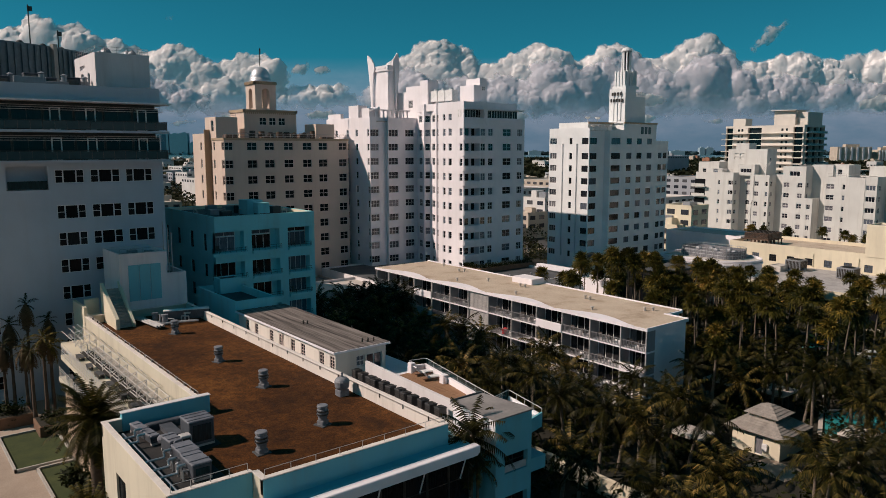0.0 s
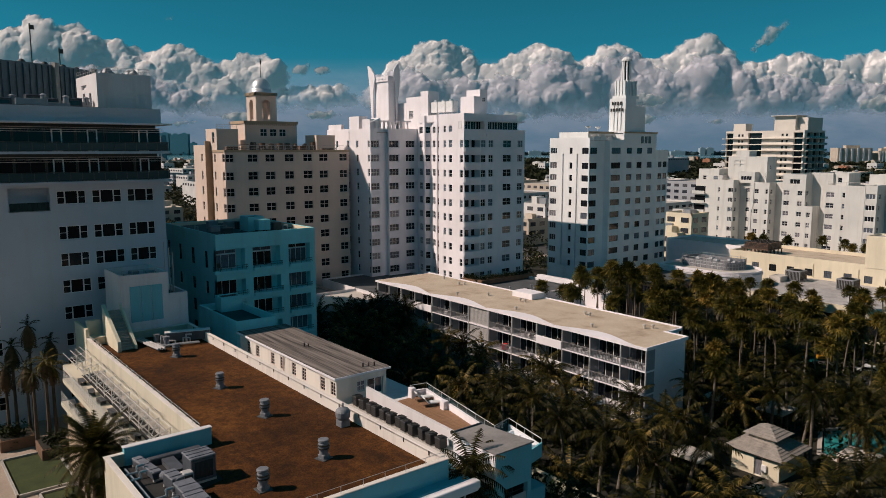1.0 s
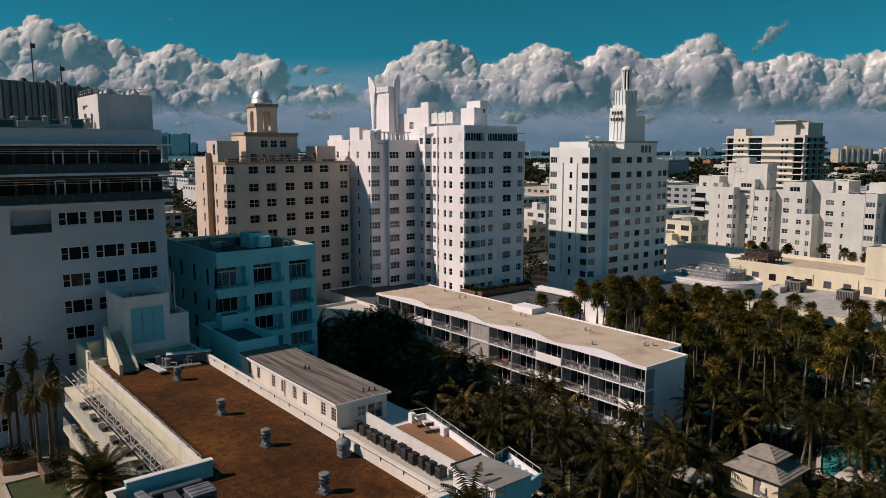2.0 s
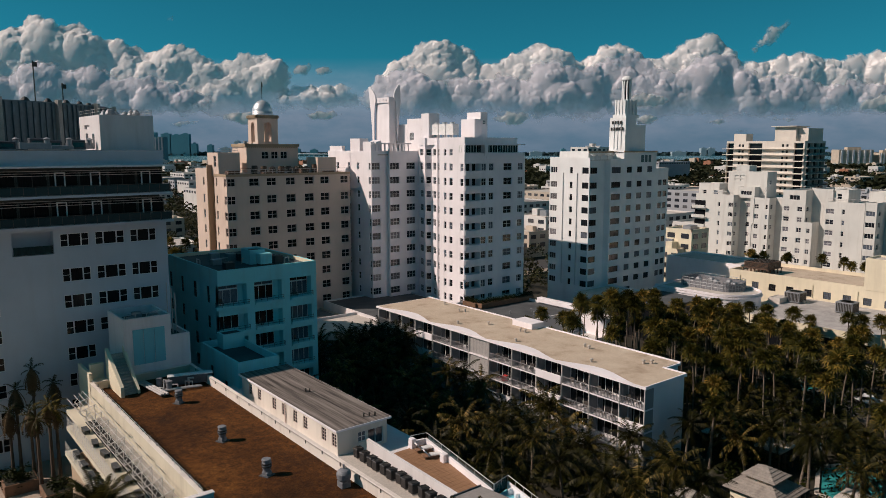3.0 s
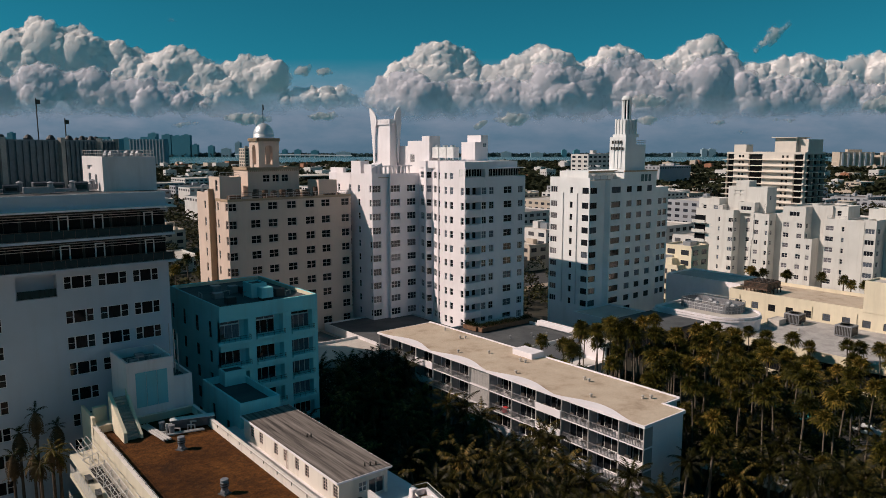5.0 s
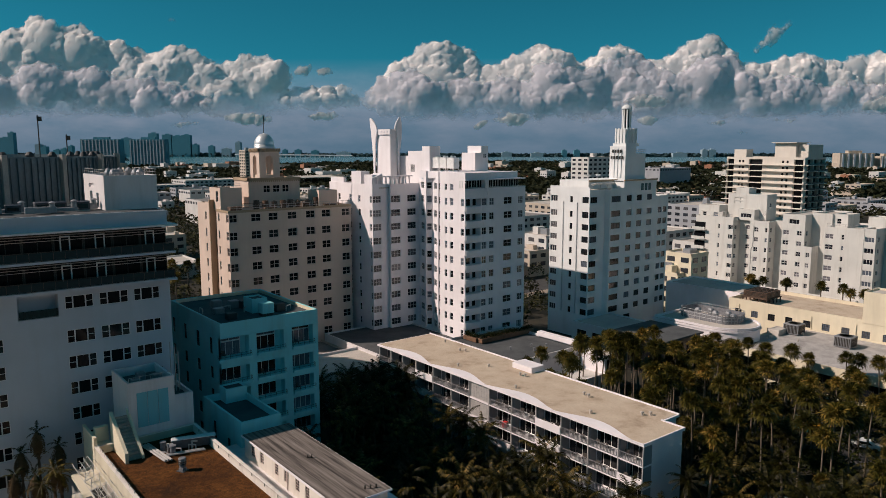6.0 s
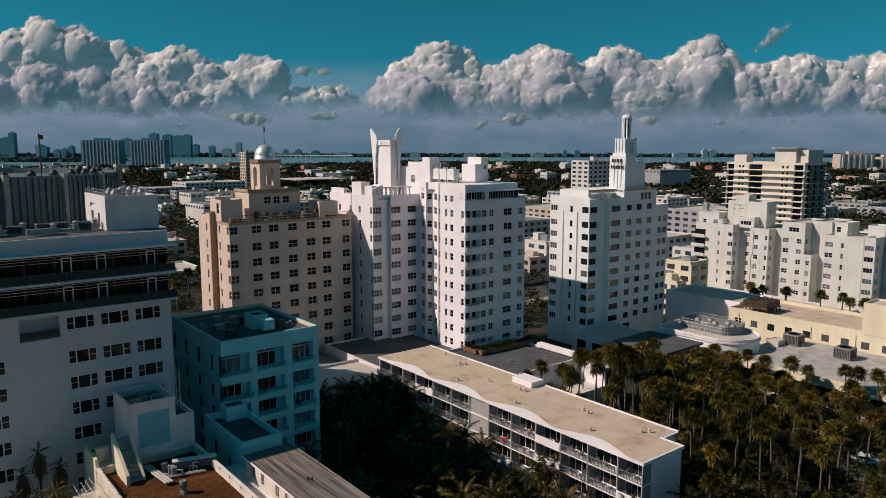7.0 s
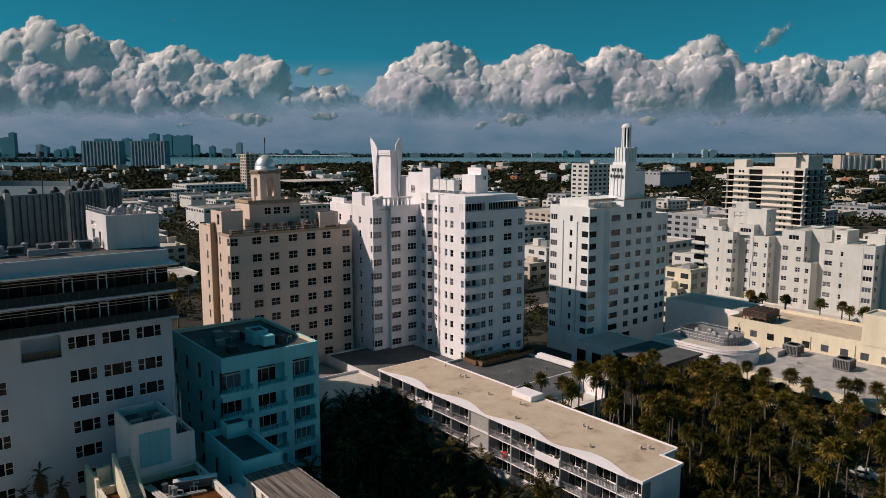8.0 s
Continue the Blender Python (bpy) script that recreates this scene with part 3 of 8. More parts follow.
g.box(87.8, 97.4, 132.8, 133.5, 41.1, 41.35).loft([[(87, 133, 41.0), (89.5, 133, 41.2), (89.5, 136, 41.4), (87, 136, 41.0)], [(87.1, 133, 41.1), (89.4, 133, 41.9), (89.4, 136, 42.0), (87.1, 136, 41.1)]])
part("roof_pergola", g, WHITE, dela)
# winged tower
g = Geo().box(96.0, 97.9, 139.4, 145.0, 38.9, 50.5).box(95.7, 98.2, 139.1, 145.3, 50.5, 51.7)
for i in range(4):
    g.box(95.62, 95.71, 139.9 + i * 1.35, 140.5 + i * 1.35, 50.95, 51.35)
part("shaft", g, WHITE, dela)


def wing(rows, m):
    """A tall curved plate from rows of (height, inner edge, outer edge)."""
    return Geo().loft([[(a, -0.13, z), (b, -0.13, z), (b, 0.13, z), (a, 0.13, z)] for z, a, b in rows], m)


WING = ((39.0, 0.1, 0.5), (44.0, 0.0, 0.75), (48.0, -0.1, 1.15), (50.0, -0.45, 1.45), (51.4, -0.9, 1.65), (52.4, -0.6, 1.85), (53.3, 0.2, 2.0), (54.0, 1.1, 2.1), (54.4, 1.8, 2.15))
part("wing", wing(WING, pose(95.55, 144.95, 0, 0, 0, 90)), WHITE, dela, "curved white tower fin")
SHORT = ((42.0, -0.2, 0.05), (48.0, -0.25, 0.35), (50.5, -0.5, 0.75), (51.8, -1.0, 0.9), (53.0, -0.8, 0.85), (53.9, -0.2, 0.7), (54.5, 0.3, 0.55))
part("wing", wing(SHORT, pose(97.95, 138.95, 0)), WHITE, dela, "curved white tower fin")
part("wing", wing(SHORT[:5], pose(98.75, 139.9, -1.0, 0, 0, 12)), WHITE, dela, "short white tower fin")

# water tanks on the roof
for i in range(3):
    tank = thing("cooling_unit", (100.4, 127.2 - i * 2.6, 39.15), "white boxy cooling unit on the hotel roof", "cooling unit", "cooling units on the white hotel")
    part("casing", Geo().bevel_box(-0.8, 0.8, -1.2, 1.2, 3.9, 6.2, 0.08), FRAME_W, tank, local=True)
    gg = Geo()
    for sx in (-0.7, 0.7):
        for sy in (-1, 1):
            gg.box(sx - 0.08, sx + 0.08, sy - 0.08, sy + 0.08, 0, 3.9)
    part("stand", gg, STEEL_P, tank, local=True)
    part("fan_cowl", Geo().turned(0, 0, [(0.6, 6.2), (0.55, 6.6)], 12), STEEL, tank, local=True)
WHITE_ROOF = blotchy("white roof paint", [(0.25, (0.56, 0.53, 0.50)), (0.7, (0.72, 0.69, 0.66))], 0.2, 5, 0.85, 0.01)
# planter and terrace at its foot
podium = house("hotel_podium", "low flat-roofed podium of a white hotel with a terrace", (90, 90, 0))
block(podium, 84.8, 109.2, 92.5, 113.0, 0, 8.6, WHITE_OLD, (), (), DARK_FELT, 0.5)
block(podium, 76.0, 96.5, 113.01, 136.0, 0, 7.6, WHITE_OLD, (), (), DARK_FELT, 0.3)
block(podium, 84.8, 107.99, 85.4, 92.49, 0, 4.8, WHITE, (), (), WHITE_ROOF, 0.2)
block(podium, 108.0, 111.3, 85.4, 92.29, 0, 8.2, WHITE, (), [(0.5, 2.8, 4.4, 7.4, (1, 0, FRAME_W, GLASS_DARK)), (0.5, 2.8, 0.6, 3.4, (1, 1, FRAME_W, GLASS_DARK))], PALE_ROOF, 0.2)
part("parapet", Geo().bevel_box(108.5, 109.9, 92.3, 104.0, 8.4, 9.3, 0.05), WHITE, podium, "thick white parapet")
block(podium, 109.21, 116.5, 104.01, 112.9, 0, 5.0, WHITE_OLD, (), (), DARK_FELT, 0.2)
pl = thing("planter", (100.0, 109.5, 8.25), "long timber planter with a clipped hedge", "planter")
part("trough", Geo().bevel_box(95.5, 110.5, 106.6, 108.0, 8.25, 9.1), TIMBER, pl)
part("trough", Geo().bevel_box(95.0, 96.4, 108.0, 112.0, 8.25, 9.1), TIMBER, pl)

# ---- white hotel with a stepped spire ----
SHELL = stucco("shell white stucco", (0.78, 0.79, 0.79), stain=0.16)
sls = house("spire_hotel", "white art deco hotel with a stepped roof spire", (138.4, 115.8, 0))
srows = [(34.0, 35.5)] + rows_from(31.1, 3.05, 9, 1.5)
g = Geo()
ssouth = grid([(1.4, 2.2)], srows, (2, 0, FRAME_W, GLASS_PALE)) + grid([(7.2, 0.85)], srows, (0, 0, FRAME_D, GLASS_DARK)) + grid([(11.7, 2.0)], srows, (2, 0, FRAME_D, GLASS))
ssouth += [(4.4, 4.9, 6.0, 34.0, None, 0.3), (9.0, 9.5, 6.0, 34.0, None, 0.3)]
facade(g, sls, (138.4, 128.8), (138.4, 115.8), 0, 37.9, ssouth)
SG, SW = (2, 0, FRAME_D, GLASS), (1, 0, FRAME_D, GLASS)
facade(g, sls, (138.4, 115.8), (144.1, 115.8), 0, 37.2, grid([(1.6, 2.6)], srows, SG))
facade(g, sls, (144.1, 115.8), (145.3, 115.0), 0, 37.2)
facade(g, sls, (145.3, 115.0), (150.6, 115.0), 0, 37.5, grid([(2.3, 3.6)], srows, SG))
facade(g, sls, (150.6, 115.0), (164.2, 115.0), 0, 39.3, grid([(2.3, 2.1), (6.5, 2.1), (10.8, 2.1)], srows, SW))
facade(g, sls, (164.2, 115.0), (170.6, 115.6), 0, 34.9, grid([(2.2, 1.9), (4.8, 1.9)], srows[1:], SW))
facade(g, sls, (170.6, 115.6), (170.6, 128.8), 0, 34.9)
facade(g, sls, (170.6, 128.8), (138.4, 128.8), 0, 34.9)
facade(g, sls, (164.2, 128.8), (138.4, 128.8), 34.9, 37.9)
facade(g, sls, (164.2, 115.0), (164.2, 128.8), 34.9, 39.3)
facade(g, sls, (150.6, 128.0), (150.6, 115.0), 37.0, 39.3)
g.box(141.0, 164.0, 118.5, 128.0, 37.0, 39.35)
part("wall", g, SHELL, sls)
roof_slab(sls, [(138.7, 116.1), (150.6, 116.1), (150.6, 128.5), (138.7, 128.5)], 37.3, PALE_ROOF)
roof_slab(sls, outline(150.5, 163.9, 115.3, 128.5), 39.2, DARK_FELT)
roof_slab(sls, outline(164.2, 170.4, 115.9, 128.5), 34.5, DARK_FELT)
part("roof_edge", Geo().box(141.0, 164.3, 118.3, 118.5, 39.0, 39.5).box(150.5, 164.4, 114.8, 115.1, 39.1, 39.5), TAN_TRIM, sls, "rust brown roof edging")
part("spire_base", Geo().box(152.0, 156.3, 116.0, 121.0, 39.0, 47.9), SHELL, sls)
part("spire_wing", Geo().box(156.3, 160.3, 116.0, 121.0, 39.0, 46.0), SHELL, sls)
for i in range(3):
    part("fluting", Geo().box(151.8, 152.0, 117.2 + i * 1.1, 117.7 + i * 1.1, 40.0, 47.2), SHELL, sls)
part("spire_step", Geo().box(152.6, 157.9, 116.4, 120.6, 47.9, 48.6), SHELL, sls)
part("spire_stage", Geo().box(153.0, 157.5, 116.8, 120.2, 48.6, 52.2), SHELL, sls)
for i in range(4):
    part("fluting", Geo().box(152.8, 153.0, 116.9 + i * 0.95, 117.3 + i * 0.95, 48.6, 52.4), SHELL, sls)
    part("fluting", Geo().box(153.3 + i * 1.15, 153.75 + i * 1.15, 116.6, 116.8, 48.6, 52.4), SHELL, sls)
for i in range(8):
    a = 2 * math.pi * i / 8
    cx, cy = 155.2 + 1.0 * math.cos(a), 118.5 + 1.0 * math.sin(a)
    part("spire_column", Geo().box(cx - 0.15, cx + 0.15, cy - 0.15, cy + 0.15, 52.2, 57.4), SHELL, sls)
part("spire_cap", Geo().turned(155.2, 118.5, [(1.35, 57.3), (1.35, 57.6), (0.9, 58.2), (0.3, 58.4)], 12), SHELL, sls)
part("lantern", Geo().turned(155.2, 118.5, [(0.72, 52.2), (0.72, 57.3)], 10), GLASS_DARK, sls)
g = Geo()
rail(g, [(156.4, 116.1), (160.2, 116.1), (160.2, 120.8)], 46.0, 1.1, 0.9, 0.05)
part("balcony_rail", g, FRAME_W, sls)
# sign shapes: plain dark bars
SIGN = plain("dark teal sign metal", (0.03, 0.09, 0.10), 0.4, 0.4)
for i in range(3):
    x = 157.6 + i * 1.55
    part("sign_bar", Geo().box(x, x + 0.95, 114.88, 114.99, 36.6, 38.4), SIGN, sls, "dark teal sign bar")
for i in range(4):
    part("sign_bar", Geo().box(151.7, 151.78, 117.0 + i * 0.85, 117.55 + i * 0.85, 46.2, 47.0), FRAME_D, sls, "dark sign bar")
for i in range(5):
    part("sign_bar", Geo().box(151.7, 151.78, 116.5 + i * 0.85, 117.05 + i * 0.85, 44.6, 45.4), FRAME_D, sls, "dark sign bar")
block(sls, 132.2, 146.0, 100.0, 114.99, 0, 6.0, SHELL, [(1.6 + i * 4.6, 4.4 + i * 4.6, 0.6, 4.2, (1, 0, FRAME_D, GLASS_DARK)) for i in range(3)], (), PALE_ROOF, 0.3)
g = Geo()
for i in range(3):
    put_window(sls, (140.5 + i * 6.3, 114.9, 1.0), 0, 2.6, 3.6, (1, 1, FRAME_D, GLASS_DARK))

# ---- low rotunda building and its neighbours ----
rot = house("rotunda", "low white building with a rounded end", (150, 88, 0))
RX, RY, RR = 147.4, 83.6, 7.0
curve = [(RX + RR * math.cos(a), RY + RR * math.sin(a)) for a in [radians(-186 + i * 11) for i in range(18)]]
g = Geo()
pts = [(140.4, 97.4)] + curve + [(155.5, 97.4)]
for a, b in zip(pts, pts[1:] + pts[:1]):
    ln = math.dist(a, b)
    facade(g, rot, a, b, 0, 9.0, [(0.12, ln - 0.12, 1.6, 5.2, (0, 2, FRAME_W, GLASS_DARK))] if 1.3 < ln < 1.7 and b[1] < 82 else [])
part("wall", g, WHITE, rot)
roof_slab(rot, pts, 8.95, PALE_ROOF)
part("brim", Geo().prism([(RX + (p[0] - RX) * 1.03, RY + (p[1] - RY) * 1.03) for p in pts], 8.45, 8.8), WHITE, rot)
g = Geo()
parapet(g, pts, 8.9, 9.4, 0.3)
part("parapet", g, WHITE, rot)
screen = [(149.6 + (4.0 * math.cos(a) if abs(math.cos(a)) > 0.01 else 0), 88.4 + 2.4 * math.sin(a) + (4.6 if math.sin(a) > 0 else -4.6)) for a in [2 * math.pi * (i + 0.5) / 28 for i in range(28)]]
g = Geo()
parapet(g, screen, 9.0, 10.7, 0.12)
part("plant_screen", g, VENTGREY, rot, "grey louvred plant screen")
g = Geo()
rail(g, screen + screen[:1], 9.0, 2.1, 1.4, 0.05, 3)
part("screen_rail", g, STEEL, rot)
for i in range(5):
    part("roof_fan", Geo().turned(150.2 + (i % 2) * 1.8, 83.6 + i * 2.2, [(0.7, 8.9), (0.75, 10.2), (0.5, 10.6), (0.1, 10.7)], 10), ALU, rot)
lowteal = house("lounge_pavilion", "low flat lounge pavilion with dark glass walls and a roof darkened for shade", (132, 91, 0))
block(lowteal, 126.0, 138.6, 84.5, 97.0, 0, 8.0, FRAME_D, [(0.3 + i * 3.05, 3.2 + i * 3.05, 0.4, 7.0, (1, 1, FRAME_D, GLASS_DARK)) for i in range(4)], [(0.3 + i * 3.05, 3.2 + i * 3.05, 0.4, 7.0, (1, 1, FRAME_D, GLASS_DARK)) for i in range(4)], None, 0.0)
# a light roof; the shade lying on it is put into the dark felt
part("roof", Geo().bevel_box(125.4, 138.9, 83.8, 97.3, 8.0, 8.4, 0.06), DARK_FELT, lowteal, "light flat roof coloured dark for shade, with a thin edge")

# ---- yellow low building ----
yel = house("cream_annex", "long low cream stucco building with barred windows", (167, 75, 0))
ycols = [(2.5 + i * 4.2, 1.7) for i in range(14)]
block(yel, 167.0, 185.0, 30.0, 94.3, 0, 10.6, CREAM, grid(ycols, [(6.6, 8.2)], (2, 2, FRAME_D, GLASS)) + grid(ycols[1:], [(3.1, 4.7)], (2, 2, FRAME_D, GLASS)), (), DUNE, 0.8)
block(yel, 166.9, 174.0, 56.0, 63.3, 10.0, 16.9, CREAM, (), (), PALE_ROOF, 0.4)
block(yel, 172.0, 185.0, 94.31, 116.0, 0, 11.0, WHITE, (), (), PALE_ROOF, 0.4)
g = Geo()
for yy in (91.5, 74.0, 64.4):
    g.tube((166.85, yy, 0), (166.85, yy, 9.4), 0.09, 6)
part("drain_pipe", g, CREAM, yel)
rack = thing("cooling_rack", (171, 88, 9.8), "rusty brown cooling plant rack on a flat roof", "roof plant")
for i in range(4):
    unit = part("unit", Geo().bevel_box(168.5 + i * 1.7, 170.0 + i * 1.7, 85.5, 91.5, 11.2, 12.7), RUST, rack)
    for j in range(5):
        part("fan_ring", Geo().turned(169.25 + i * 1.7, 86.2 + j * 1.15, [(0.5, 12.7), (0.5, 12.85), (0.4, 12.85), (0.38, 12.72)], 10), FRAME_D, unit)
for z in (11.5, 11.8, 12.1, 12.4):
    part("louvre", Geo().box(168.44, 168.5, 85.6, 91.4, z, z + 0.12).box(168.6, 175.0, 85.44, 85.5, z, z + 0.12), FRAME_D, rack)
g = Geo()
for i in range(5):
    for j in range(4):
        g.box(168.3 + i * 1.7, 168.5 + i * 1.7, 85.4 + j * 2.0, 85.6 + j * 2.0, 9.8, 11.2)
g.box(168.2, 175.4, 85.2, 91.8, 11.05, 11.2)
part("stand", g, RUST, rack)

gr = house("gravel_roof_building", "low building with a grey gravel roof and a dark window band", (150, 60, 0))
block(gr, 140.8, 166.8, 20.0, 79.0, 0, 6.4, CREAM, [(0.5, 58.5, 0.4, 4.6, (18, 0, FRAME_D, GLASS_DARK), 1.6)], (), blotchy("pale roof gravel", [(0.3, (0.33, 0.31, 0.30)), (0.7, (0.56, 0.53, 0.51))], 0.35, 4, 0.95, 0.04, 0.6), 0.25, deep=0.5)
for at in ((161.0, 75.0), (158.5, 63.0)):
    ac = thing("cooling_tower", (*at, 6.15), "square louvred grey cooling unit on a gravel roof", "cooling unit", "cooling units on the gravel roof")
    part("casing", Geo().bevel_box(-1.7, 1.7, -1.7, 1.7, 0.2, 2.4, 0.06), ALU, ac, local=True)
    gg = Geo()
    for i in range(10):
        gg.box(-1.74, -1.7, -1.5 + i * 0.31, -1.32 + i * 0.31, 0.4, 2.2).box(-1.5 + i * 0.31, -1.32 + i * 0.31, -1.74, -1.7, 0.4, 2.2)
    part("louvre", gg, FRAME_D, ac, local=True)
    part("fan_guard", Geo().turned(0, 0, [(1.3, 2.4), (1.3, 2.5), (1.1, 2.5), (1.05, 2.3)], 16), FRAME_D, ac, local=True)
block(gr, 156.0, 160.0, 76.0, 78.5, 6.1, 7.4, PALE_ROOF, (), (), PALE_ROOF, 0.1)

# ---- long white block with stepped bays ----
wh = house("stepped_white_hotel", "long white apartment hotel with stepped bays", (218, 100, 0))
CHALK = stucco("chalky cream white stucco", (0.64, 0.63, 0.60), stain=0.35)
wrows = rows_from(22.1, 3.12, 6, 1.4)
WW, WS, WD = (1, 1, FRAME_W, GLASS_MIX), (0, 1, FRAME_W, GLASS), (2, 0, FRAME_W, GLASS)
# bays and the recesses between them: far and near end, face, top, window columns as (place, width, style)
for y1, y0, x, top, cols, east in ((136.6, 123.2, 218.0, 25.3, [(128.1, 0.6, WS), (124.1, 1.5, WD)], [(1.6, 1.3)]), (123.19, 117.6, 222.2, 24.6, [(120.2, 1.9, WW)], []),
                                   (117.59, 111.4, 218.0, 24.9, [(115.4, 1.3, WW), (112.2, 0.7, WS)], [(1.5, 1.2)]), (111.39, 107.3, 222.2, 25.0, [], []),
                                   (107.29, 100.4, 218.0, 27.7, [(106.0, 1.7, WW), (102.0, 1.4, WW)], [(1.4, 1.2)]), (100.39, 94.61, 222.2, 28.2, [], []),
                                   (94.6, 83.8, 218.0, 24.9, [(93.3, 2.2, WW), (89.6, 0.7, WS)], []), (83.79, 80.8, 217.7, 25.2, [(82.4, 2.4, WD)], [(2.0, 1.3), (8.0, 1.3)]), (80.79, 50.0, 224.0, 24.8, [(76, 1.6, WW), (70, 1.6, WW), (64, 1.6, WW), (57, 1.6, WW)], [])):
    ops = []
    for c, w, st_ in cols:
        ops += grid([(y1 - c, w)], wrows, st_)
    if top == 27.7:
        ops += grid([(3.6, 3.0)], [(24.8, 26.2)], WD)
    block(wh, x, 236.0, y0, y1, 0, top, CHALK, ops, grid(east, wrows, WW), PALE_ROOF, 0.5)
block(wh, 217.9, 222.19, 98.0, 100.38, 0, 18.4, CHALK, grid([(1.2, 1.0)], wrows[2:], WW), (), PALE_ROOF, 0.3)
block(wh, 223.0, 231.0, 90.6, 94.6, 24.4, 28.2, CHALK, [(1.0, 2.2, 25.4, 26.9, WS)], (), PALE_ROOF, 0.3)
block(wh, 224.0, 230.0, 115.6, 128.8, 24.5, 32.7, CHALK, [(2.2 + i * 1.9, 3.7 + i * 1.9, 29.6 + j * 1.1, 30.3 + j * 1.1, None, 0.2) for i in range(2) for j in range(2)], [(2.0, 3.0, 28.6, 30.0, WS)], PALE_ROOF, 0.4)
block(wh, 224.5, 229.0, 122.0, 126.5, 32.3, 34.6, CHALK, (), (), PALE_ROOF, 0.3)
block(wh, 221.0, 223.99, 117.9, 123.5, 24.4, 27.9, CHALK, [(1.0, 4.6, 25.3, 26.6, (3, 0, FRAME_W, GLASS_MIX))], (), PALE_ROOF, 0.2)
block(wh, 220.8, 228.0, 130.0, 137.4, 24.6, 28.6, CHALK, (), (), PALE_ROOF, 0.3)
block(wh, 219.5, 222.0, 128.0, 136.2, 24.8, 26.6, CHALK, [(1.2, 2.4, 25.1, 26.4, WS), (5.0, 6.6, 25.1, 26.4, WS)], (), PALE_ROOF, 0.2)
block(wh, 224.0, 230.0, 80.9, 85.5, 24.5, 28.0, CHALK, (), (), PALE_ROOF, 0.4)
block(wh, 210.0, 217.5, 84.0, 136.0, 0, 4.6, CHALK, grid([(2.0 + i * 3.4, 1.3) for i in range(15)], [(2.2, 3.4)], WW), (), PALE_ROOF, 0.4)
part("drain_pipe", Geo().tube((217.9, 116.8, 5.0), (217.9, 116.8, 16.0), 0.09, 6).tube((217.9, 116.8, 16.0), (217.9, 116.3, 17.0), 0.09, 6).tube((217.9, 116.3, 17.0), (217.9, 116.3, 24.6), 0.09, 6), CHALK, wh)
part("drain_pipe", Geo().tube((217.6, 83.9, 5.0), (217.6, 83.9, 25.1), 0.09, 6), CHALK, wh)
part("stair_ladder", Geo().tube((220.8, 116.0, 25.0), (220.8, 113.0, 29.5), 0.05, 5).tube((220.8, 115.4, 25.0), (220.8, 112.4, 29.5), 0.05, 5), STEEL_P, wh)
for line, z in (([(218.2, 123.6), (218.2, 130.0)], 25.3), ([(218.2, 84.2), (218.2, 94.2)], 24.9)):
    g = Geo()
    rail(g, line, z, 0.9, 1.6, 0.04)
    part("roof_rail", g, STEEL_P, wh)
for a, b in wrows:
    part("balcony", Geo().box(216.6, 218.0, 132.5, 137.2, a - 0.95, a - 0.75).box(216.6, 216.68, 132.5, 137.2, a - 0.75, a + 0.1), CHALK, wh)
    part("balcony_opening", Geo().box(217.9, 218.02, 133.0, 136.8, a - 0.6, b + 0.2), GLASS_DARK, wh)

# ---- tall balconied apartment tower ----
TOWERC = stucco("pale beige stucco", (0.70, 0.64, 0.57), stain=0.15)
tw = house("apartment_tower", "cream apartment tower with long balconies on every floor", (322, 150, 0))
trows = rows_from(41.2, 2.72, 14, 1.1)
TG = (1, 0, FRAME_D, GLASS_DARK)
tsouth = grid([(6.5, 1.0), (8.2, 1.0), (27.0, 1.0), (29.0, 1.0)], trows, TG) + [(11.0, 17.5, a - 0.7, b + 0.5, None, 1.4) for a, b in trows] + [(32.0, 36.0, a - 0.7, b + 0.5, None, 1.4) for a, b in trows] + [(0.3, 3.6, a - 0.7, b + 0.5, None, 1.4) for a, b in trows]
teast = [(2.5 + i * 6.0, 7.6 + i * 6.0, a - 0.7, b + 0.6, None, 1.5) for i in range(3) for a, b in trows]
block(tw, 322.0, 341.0, 150.3, 187.0, 0, 43.2, TOWERC, tsouth, teast, PALE_ROOF, 0.8)
for a, b in trows:
    part("balcony_slab", Geo().box(320.4, 322.0, 150.0, 188.2, a - 1.1, a - 0.86), TOWERC, tw)
    part("balcony_slab", Geo().box(322.5, 341.4, 148.9, 150.3, a - 1.1, a - 0.86), TOWERC, tw)
    for y0, y1 in ((169.5, 176.0), (151.0, 155.0), (183.4, 186.7)):
        part("balcony_glass", Geo().box(323.2, 323.3, y0, y1, a - 0.7, b + 0.5), GLASS_DARK, tw)
    for i in range(3):
        part("balcony_glass", Geo().box(324.5 + i * 6.0, 329.6 + i * 6.0, 151.6, 151.7, a - 0.7, b + 0.6), GLASS_DARK, tw)
    part("balcony_front", Geo().box(322.6, 341.3, 148.9, 149.0, a - 0.86, a - 0.1), DARK_RAIL, tw)
for x0, x1, y0, y1, z1 in ((324.0, 334.0, 155.5, 165.0, 49.5), (326.0, 340.0, 151.0, 155.4, 48.8), (323.0, 329.0, 178.0, 184.0, 46.6)):
    block(tw, x0, x1, y0, y1, 42.6, z1, TOWERC, (), (), PALE_ROOF, 0.4)
part("roof_canopy", Geo().box(322.4, 335.0, 154.5, 166.0, 49.5, 49.8), TOWERC, tw)

# ---- low roofs between the tan hotel and the garden block ----
low = house("low_terrace_building", "low building with pale flat roofs", (66, 115, 0))
block(low, 58.0, 76.0, 111.0, 122.5, 0, 7.6, WHITE_OLD, (), (), PALE_ROOF, 0.5)
